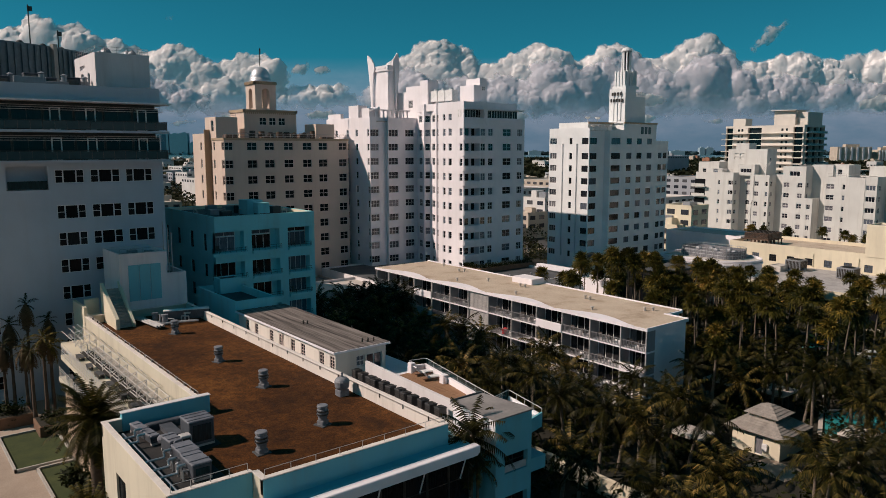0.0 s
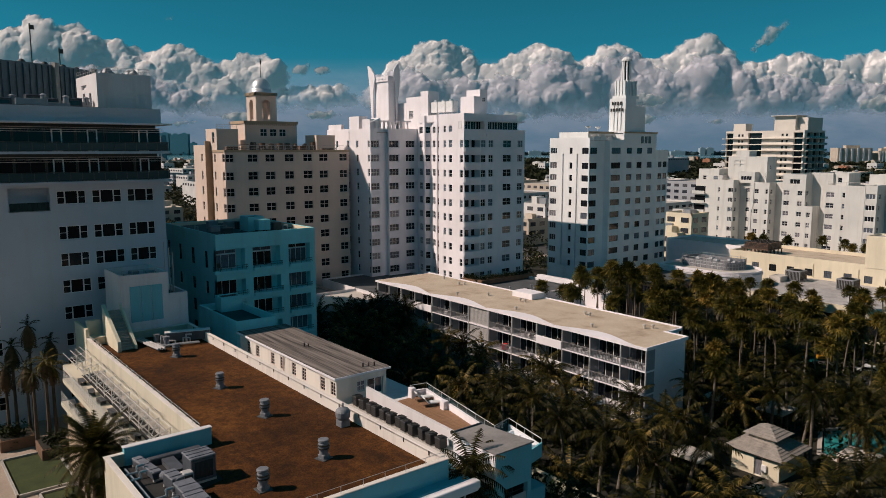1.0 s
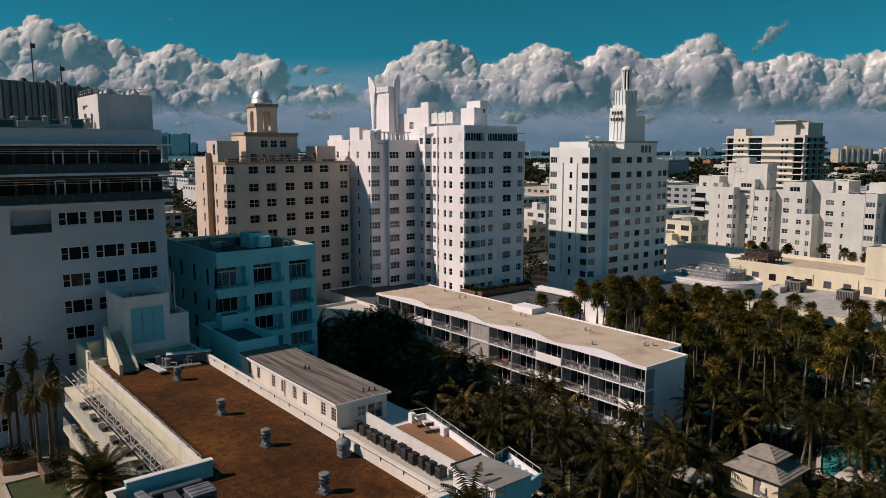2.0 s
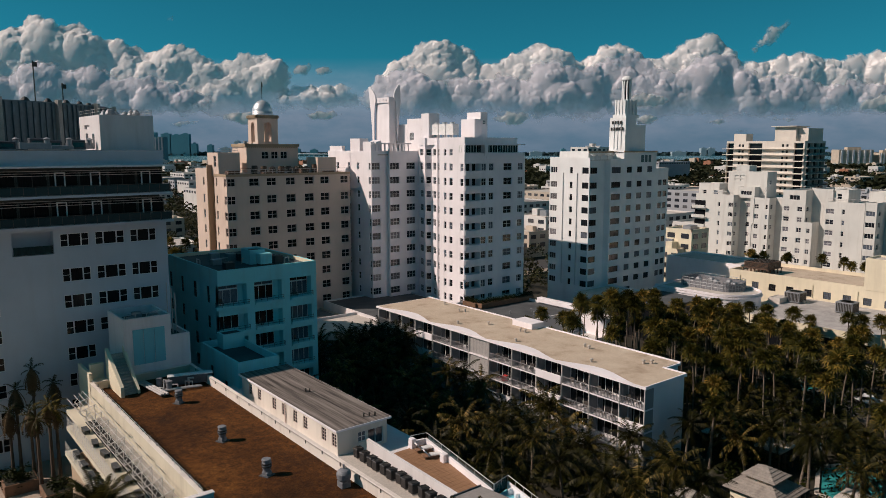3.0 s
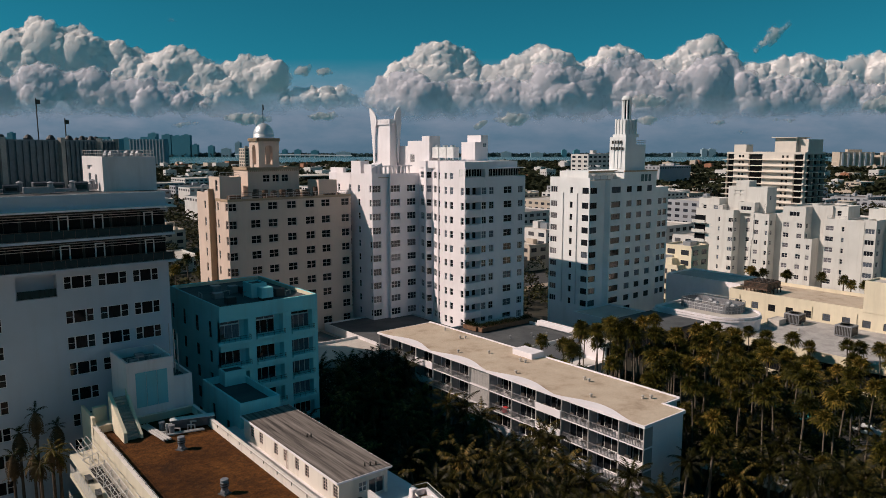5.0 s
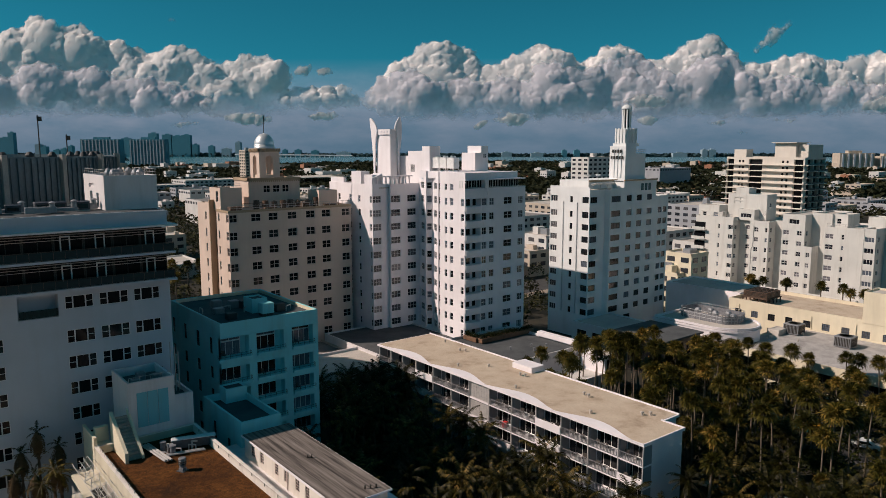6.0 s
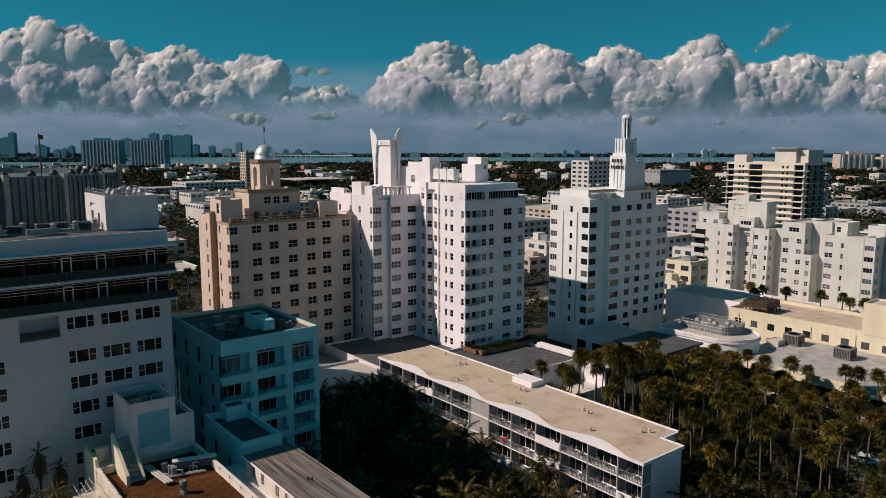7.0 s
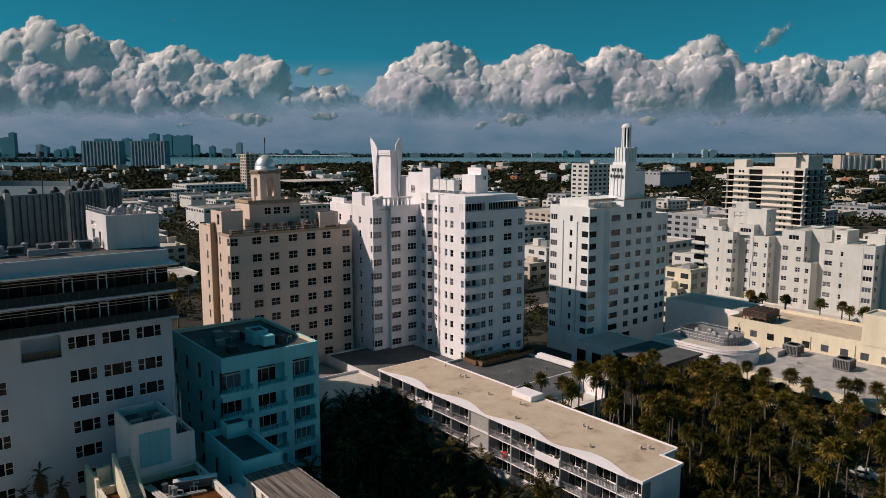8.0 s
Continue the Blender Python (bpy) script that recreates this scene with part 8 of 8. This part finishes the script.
# far walls tinted blue: the air's haze is part of their colour
HAZE = stucco("haze tinted tower walls", (0.085, 0.27, 0.34), stain=0.1)
HAZE_P = stucco("pale haze tinted tower walls", (0.30, 0.40, 0.46), stain=0.1)
HAZE_W = stucco("haze tinted white walls", (0.52, 0.56, 0.60), stain=0.1)


def far_tower(d, r, w, dd, h, mat, label, ribs=0):
    p = ahead(d, r)
    t = house("far_tower", label, (p.x, p.y, 0), "tower", "skyline towers")
    m = Matrix.Translation((p.x, p.y, 0)) @ Matrix.Rotation(radians(-38.8), 4, "Z")
    part("wall", Geo().box(-w / 2, w / 2, -dd / 2, dd / 2, 0, h, m), mat, t)
    part("roof_block", Geo().box(-w * 0.2, w * 0.2, -dd * 0.2, dd * 0.2, h, h + 5, m), mat, t)
    for i in range(ribs):
        x = -w / 2 + w * (i + 0.5) / ribs
        part("balcony_column", Geo().box(x - w * 0.16 / ribs, x + w * 0.16 / ribs, -dd / 2 - 1.5, -dd / 2, 4, h - 1, m), HAZE_W, t)
    return t


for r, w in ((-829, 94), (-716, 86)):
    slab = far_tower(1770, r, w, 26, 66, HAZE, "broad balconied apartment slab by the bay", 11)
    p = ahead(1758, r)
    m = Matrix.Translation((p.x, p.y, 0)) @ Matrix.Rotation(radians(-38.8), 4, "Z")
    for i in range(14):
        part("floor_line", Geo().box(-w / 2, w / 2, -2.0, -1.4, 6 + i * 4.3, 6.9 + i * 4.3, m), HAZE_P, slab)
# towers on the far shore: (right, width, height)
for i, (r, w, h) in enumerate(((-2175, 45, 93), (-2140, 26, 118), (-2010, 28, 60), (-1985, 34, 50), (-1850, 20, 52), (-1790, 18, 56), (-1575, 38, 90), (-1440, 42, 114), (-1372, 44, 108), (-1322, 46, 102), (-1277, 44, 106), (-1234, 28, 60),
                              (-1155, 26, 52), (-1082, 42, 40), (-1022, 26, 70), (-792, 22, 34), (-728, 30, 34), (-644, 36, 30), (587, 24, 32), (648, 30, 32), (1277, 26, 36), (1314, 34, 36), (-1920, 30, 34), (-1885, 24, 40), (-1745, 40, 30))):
    far_tower(3620, r, w, 30, h, HAZE_P if i in (2, 13, 14, 20, 21) else HAZE, "distant skyline tower with blue haze in its colour")
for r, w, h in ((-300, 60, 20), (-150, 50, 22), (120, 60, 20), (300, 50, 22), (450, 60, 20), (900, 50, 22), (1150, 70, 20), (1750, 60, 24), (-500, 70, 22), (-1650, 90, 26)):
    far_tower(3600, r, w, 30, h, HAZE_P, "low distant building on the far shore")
for r, w, h in ((835, 70, 36), (900, 34, 30), (940, 60, 38)):
    far_tower(1500, r, w, 30, h, FARB, "beige apartment slab above the woods", 6)
g = Geo()
for i in range(24):
    p = ahead(3300, -940 + i * 22)
    g.box(p.x - 2, p.x + 2, p.y - 2, p.y + 2, 0, 11)
p0, p1 = ahead(3300, -950), ahead(3300, -420)
g.tube((p0.x, p0.y, 14), (p1.x, p1.y, 9), 3, 4)
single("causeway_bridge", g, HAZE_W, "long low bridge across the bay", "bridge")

# ---- cumulus clouds ----
def cloud_mat(name, color, low, high, fray=0.55, grain=0.02, through=0.2):
    """Water cloud whose body thins out with its depth, and frays away between two heights at its base."""
    m, nt, b = mat_base(name)
    b.inputs["Base Color"].default_value = (*color, 1)
    b.inputs["Roughness"].default_value = 1.0
    b.inputs["Specular IOR Level"].default_value = 0.0
    b.subsurface_method = "BURLEY"
    b.inputs["Subsurface Weight"].default_value = 0.3
    b.inputs["Subsurface Radius"].default_value = (1.0, 0.95, 1.0)
    b.inputs["Subsurface Scale"].default_value = 8.0
    bump(nt, b, noise_tex(nt, 0.03, 8, 0.65), 0.35, 9.0)
    tr = nt.nodes.new("ShaderNodeBsdfTranslucent")
    tr.inputs[0].default_value = (*scaled(color, 0.94), 1)
    mx = nt.nodes.new("ShaderNodeMixShader")
    mx.inputs[0].default_value = through
    nt.links.new(b.outputs[0], mx.inputs[1])
    nt.links.new(tr.outputs[0], mx.inputs[2])
    body = nt.nodes.new("ShaderNodeAttribute")
    body.attribute_name = "body"
    tc = nt.nodes.new("ShaderNodeTexCoord")
    sep = nt.nodes.new("ShaderNodeSeparateXYZ")
    nt.links.new(tc.outputs["Object"], sep.inputs[0])

    def maths(op, a, b2, c=0.0):
        n = nt.nodes.new("ShaderNodeMath")
        n.operation = op
        for k, v in enumerate((a, b2, c)):
            if isinstance(v, (int, float)):
                n.inputs[k].default_value = v
            else:
                nt.links.new(v, n.inputs[k])
        return n.outputs[0]

    frayed = maths("MULTIPLY_ADD", noise_tex(nt, grain, 7, 0.62), 2 * fray, -fray)
    base = nt.nodes.new("ShaderNodeMapRange")
    base.interpolation_type = "SMOOTHSTEP"
    base.inputs[1].default_value, base.inputs[2].default_value = low, high
    nt.links.new(maths("MULTIPLY_ADD", noise_tex(nt, 0.0035, 6, 0.6), 330.0, maths("ADD", sep.outputs[2], -165.0)), base.inputs[0])
    edge = nt.nodes.new("ShaderNodeMapRange")
    edge.interpolation_type = "SMOOTHSTEP"
    edge.inputs[1].default_value, edge.inputs[2].default_value = 0.08, 0.58
    nt.links.new(maths("ADD", body.outputs["Fac"], frayed), edge.inputs[0])
    cover = maths("MULTIPLY", maths("MULTIPLY", edge.outputs[0], base.outputs[0]), maths("MINIMUM", maths("MULTIPLY", body.outputs["Fac"], 6.0), 1.0))
    clear_s = nt.nodes.new("ShaderNodeBsdfTransparent")
    out = nt.nodes.new("ShaderNodeMixShader")
    nt.links.new(cover, out.inputs[0])
    nt.links.new(clear_s.outputs[0], out.inputs[1])
    nt.links.new(mx.outputs[0], out.inputs[2])
    nt.links.new(out.outputs[0], nt.nodes["Material Output"].inputs[0])
    return m


def budding(seeds, r, first=11, second=7, least=7.0):
    """Every puff (right, height, nearer, radius) buds smaller puffs from its upper and nearer side, and those bud again."""
    out = list(seeds)
    for *c, rad in seeds:
        for _ in range(first):
            d = np.array((r.gauss(0, 1), r.gauss(0.35, 1), abs(r.gauss(0, 0.8))))
            d /= np.linalg.norm(d)
            r1 = rad * r.uniform(0.26, 0.5)
            c1 = np.array(c) + d * rad * r.uniform(0.74, 0.92)
            out.append((*c1, r1))
            for _ in range(second):
                e = d + np.array((r.gauss(0, 0.7), r.gauss(0.1, 0.7), r.gauss(0.1, 0.5)))
                e /= np.linalg.norm(e)
                r2 = r1 * r.uniform(0.3, 0.5)
                if r2 > least:
                    out.append((*(c1 + e * r1 * 0.85), r2))
    return out


def softened(a, k):
    """A plain running mean over k cells each way, twice."""
    if k < 2:
        return a
    w = np.ones(k) / k
    for _ in range(2):
        a = np.apply_along_axis(lambda q: np.convolve(np.pad(q, k // 2, mode="edge"), w, "valid"), 0, a)
        a = np.apply_along_axis(lambda q: np.convolve(np.pad(q, k // 2, mode="edge"), w, "valid"), 1, a)
    return a


def cumulus(name, puffs, far, label, mat, cell=5.5, thick=230.0, turn=0.0, soft=1, flat=1.0):
    """The near side of many puffs grown together, as one relief; body tells how deep the cloud is at each place."""
    p = np.array(puffs)
    u0, u1 = (p[:, 0] - p[:, 3]).min() - 4 * cell, (p[:, 0] + p[:, 3]).max() + 4 * cell
    z0, z1 = (p[:, 1] - p[:, 3]).min() - 4 * cell, (p[:, 1] + p[:, 3]).max() + 4 * cell
    us, zs = np.arange(u0, u1, cell), np.arange(max(60.0, z0), z1, cell)
    front, deep = np.full((len(zs), len(us)), -1e6), np.zeros((len(zs), len(us)))
    for cu, cz, cn, r in puffs:
        i0, i1 = np.searchsorted(us, (cu - r, cu + r))
        j0, j1 = np.searchsorted(zs, (cz - r, cz + r))
        if i1 <= i0 or j1 <= j0:
            continue
        q = r * r - (us[None, i0:i1] - cu) ** 2 - (zs[j0:j1, None] - cz) ** 2
        h = np.sqrt(np.maximum(q, 0.0))
        front[j0:j1, i0:i1] = np.maximum(front[j0:j1, i0:i1], np.where(q > 0, cn + h, -1e6))
        deep[j0:j1, i0:i1] += 2 * h
    hole = front < -1e5
    low = front[~hole].min()
    front[hole] = low
    swell, lump = softened(front, 17), softened(front, 5)
    front = low + (swell - low) * 0.42 + (lump - swell) * 0.23 * flat + (softened(front, soft) - lump) * 0.20 * flat
    body = softened(1.0 - np.exp(-deep / thick), 3)
    way = radians(turn)
    ax, ay = AX * math.cos(way) - AY * math.sin(way), AX * math.sin(way) + AY * math.cos(way)
    d = far - front
    x, y = d * ax + us[None, :] * ay, d * ay - us[None, :] * ax
    v = np.stack((x, y, np.broadcast_to(zs[:, None], x.shape)), -1).reshape(-1, 3)
    n, k = len(us), np.arange((len(zs) - 1) * len(us)).reshape(len(zs) - 1, -1)[:, :-1].ravel()
    solid = np.maximum.reduce([body.ravel()[k + o] for o in (0, 1, n, n + 1)]) > 0.02
    k = k[solid]
    me = bpy.data.meshes.new(name)
    me.from_pydata(v.tolist(), [], np.stack((k, k + 1, k + n + 1, k + n), -1).tolist())
    me.attributes.new("body", "FLOAT", "POINT").data.foreach_set("value", body.ravel().astype(np.float32))
    me.materials.append(mat)
    me.polygons.foreach_set("use_smooth", [True] * len(me.polygons))
    return tagged(new(name, me), label, "cloud", "cumulus clouds", "structure")


def bank(contour, seed, base, deep=110, fill=1.0):
    """Large puffs of a cumulus bank whose tops follow a line of (right, height)."""
    r = random.Random(seed)
    rs, hs = [c[0] for c in contour], [c[1] for c in contour]
    out = []
    x = rs[0]
    while x < rs[-1]:
        top = float(np.interp(x, rs, hs))
        thick = max(60.0, top - base)
        rad = min(thick * 0.45, r.uniform(38, 82))
        out.append((x, top - rad * 1.12, r.uniform(-deep, 0.2 * deep), rad))
        z = top - rad * 2.0
        while z > base + 10:
            r2 = min(thick * 0.4, r.uniform(42, 110))
            if r.random() < fill:
                out.append((x + r.uniform(-50, 50), max(z - r2 * 0.3, base + r2 * 0.35), r.uniform(-deep, deep), r2))
            z -= r2 * 0.95
        x += rad * 0.85
    return out


def sky_place(x, y, far):
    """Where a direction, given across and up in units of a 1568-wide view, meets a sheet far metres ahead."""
    return (x - 784) / 1284 * far, 40 + (263 - y) / 1284 * far


BANK_A = ((-2860, 690), (-2726, 700), (-2614, 781), (-2522, 858), (-2440, 791), (-2336, 798), (-2249, 804), (-2167, 724), (-2047, 704), (-1945, 677), (-1861, 612), (-1755, 643), (-1631, 690), (-1530, 622), (-1410, 561), (-1287, 588), (-1198, 629), (-1095, 595), (-1025, 590), (-1000, 430))
BANK_B = ((-1010, 400), (-838, 431), (-680, 425), (-600, 442), (-560, 330))
BANK_C = ((-450, 380), (-420, 442), (-328, 544), (-241, 595), (-153, 670), (-66, 704), (56, 697), (160, 643), (265, 524), (370, 568), (474, 636), (577, 687), (700, 656), (806, 560), (927, 602), (1012, 673), (1117, 677), (1223, 616), (1329, 578), (1431, 636), (1532, 710), (1635, 741), (1718, 690))
BANK_D = ((1799, 572), (1940, 562), (2078, 595), (2163, 629), (2287, 609), (2428, 582), (2565, 612), (2703, 636), (2843, 622), (2960, 610))
# nearer, greyer bodies: (right, height)
FRONT_A = ((-2860, 420), (-2700, 520), (-2560, 440), (-2380, 560), (-2200, 480), (-2050, 520), (-1900, 440), (-1760, 470), (-1560, 400), (-1400, 360))
FRONT_C = ((-440, 400), (-330, 480), (-200, 520), (-80, 430), (60, 470), (200, 420), (330, 480), (470, 440), (640, 560), (800, 500), (930, 540), (1080, 590), (1200, 560), (1330, 470), (1500, 560), (1640, 600), (1760, 500), (1900, 440), (2050, 470), (2220, 400), (2420, 440), (2640, 400), (2900, 440))
# SHADY puts the shade on the nearer clouds into a greyer cloud colour
SUNLIT, SHADY = (0.97, 0.90, 0.87), (0.80, 0.75, 0.80)
for i, (b, base) in enumerate(((BANK_A, 290), (BANK_B, 300), (BANK_C + BANK_D, 285))):
    r = random.Random(300 + i)
    cumulus("cloud", budding(bank(b, 300 + i, base), r), 4560, "white sunlit cumulus cloud bank with billowing tops", cloud_mat("cumulus bank", SUNLIT, base - 110, base + 150))
for i, (b, base) in enumerate(((FRONT_A, 265), (FRONT_C, 255))):
    r = random.Random(340 + i)
    cumulus("cloud", budding(bank(b, 340 + i, base, 70, 0.85), r), 4330, "grey lilac cumulus cloud with a ragged flat base", cloud_mat("shaded cumulus", SHADY, base - 90, base + 120, 0.9, 0.012), thick=330.0, flat=0.8)
WISP = cloud_mat("thin cloud", SUNLIT, 0, 1, 1.0, 0.02, 0.3)
LOOSE = cloud_mat("loose low cloud", SUNLIT, 0, 1, 0.6, 0.014, 0.4)
# low loose clouds and scraps in the open sky: (across, up, half width, half height, rise, thin)
for i, (x, y, w, h, rise, thin) in enumerate(((905, 212, 40, 12, 0.1, 0), (1130, 182, 46, 13, 0, 0), (1262, 219, 24, 6, 0, 0), (846, 222, 14, 8, 0.5, 0), (575, 207, 34, 9, 0, 0), (440, 212, 44, 13, 0, 0), (1542, 186, 34, 15, 0.1, 0),
                                              (1138, 214, 20, 9, 0, 0), (330, 222, 28, 7, 0.1, 0), (1375, 214, 40, 6, 0, 0), (1300, 235, 26, 4, 0, 0), (538, 130, 16, 12, 0.5, 1), (577, 132, 14, 10, 0, 1), (1345, 74, 30, 13, 0.75, 1), (315, 45, 24, 3, 0, 1), (1420, 4, 30, 6, 0.2, 1))):
    r = random.Random(800 + i)
    seeds = []
    for j in range(9):
        s = j / 4 - 1
        a, z = sky_place(x + s * w * 0.85, y - s * w * 0.85 * rise, 4180)
        k = h * 3.25 * (1 - 0.5 * abs(s)) * r.uniform(0.7, 1.1)
        seeds.append((a, z + r.uniform(-0.25, 0.25) * k, r.uniform(-8, 8), k))
    cumulus("cloud", budding(seeds, r, 7, 3, 6.0), 4180, "small loose cloud scrap in the open sky" if thin else "small ragged low cloud with a warm lit side", WISP if thin else LOOSE, 4.5, 235.0 if thin else 110.0, soft=5 if thin else 1, flat=0.5 if thin else 1.0)
# unseen cumulus banks added round the rest of the sky for neutral fill light
rnd = random.Random(55)
for i in range(6):
    line = [(u, rnd.uniform(480, 760)) for u in range(-1700, 1701, 170)]
    r = random.Random(500 + i)
    cumulus("cloud", budding(bank(line, 500 + i, 290), r, 5, 2, 20.0), 3900, "unseen cumulus bank added for neutral fill light", cloud_mat("cumulus", SUNLIT, 240, 330), 24.0, 90.0, 60 + 48 * i)
# glowing backdrop sheet: slate haze low over the far shore, painted as emission
m, nt, b = mat_base("glowing horizon haze")
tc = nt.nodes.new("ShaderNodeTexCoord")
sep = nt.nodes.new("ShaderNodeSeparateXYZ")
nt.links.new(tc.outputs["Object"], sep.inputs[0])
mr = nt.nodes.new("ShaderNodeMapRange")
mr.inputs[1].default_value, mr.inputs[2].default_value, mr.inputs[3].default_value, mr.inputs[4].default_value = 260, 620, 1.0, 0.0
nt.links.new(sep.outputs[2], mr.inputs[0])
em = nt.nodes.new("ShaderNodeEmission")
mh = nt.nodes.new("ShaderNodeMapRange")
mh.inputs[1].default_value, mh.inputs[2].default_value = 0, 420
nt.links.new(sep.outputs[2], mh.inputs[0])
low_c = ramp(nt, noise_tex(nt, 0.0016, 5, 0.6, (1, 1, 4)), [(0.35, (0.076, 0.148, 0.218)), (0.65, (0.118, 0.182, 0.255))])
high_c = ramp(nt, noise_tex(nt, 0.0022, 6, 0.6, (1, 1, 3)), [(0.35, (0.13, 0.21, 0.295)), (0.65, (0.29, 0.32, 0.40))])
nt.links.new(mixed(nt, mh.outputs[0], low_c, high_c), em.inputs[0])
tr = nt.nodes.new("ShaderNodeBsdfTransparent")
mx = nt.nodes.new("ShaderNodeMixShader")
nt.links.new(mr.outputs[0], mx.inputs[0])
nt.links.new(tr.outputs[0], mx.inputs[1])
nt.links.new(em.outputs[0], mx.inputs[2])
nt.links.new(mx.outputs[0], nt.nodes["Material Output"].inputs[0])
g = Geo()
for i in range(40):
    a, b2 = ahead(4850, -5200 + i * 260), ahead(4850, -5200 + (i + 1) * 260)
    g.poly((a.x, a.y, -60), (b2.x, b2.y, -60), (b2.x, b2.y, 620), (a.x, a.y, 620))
single("backdrop", g, m, "glowing backdrop sheet coloured as slate blue haze", "sky", kind="structure")
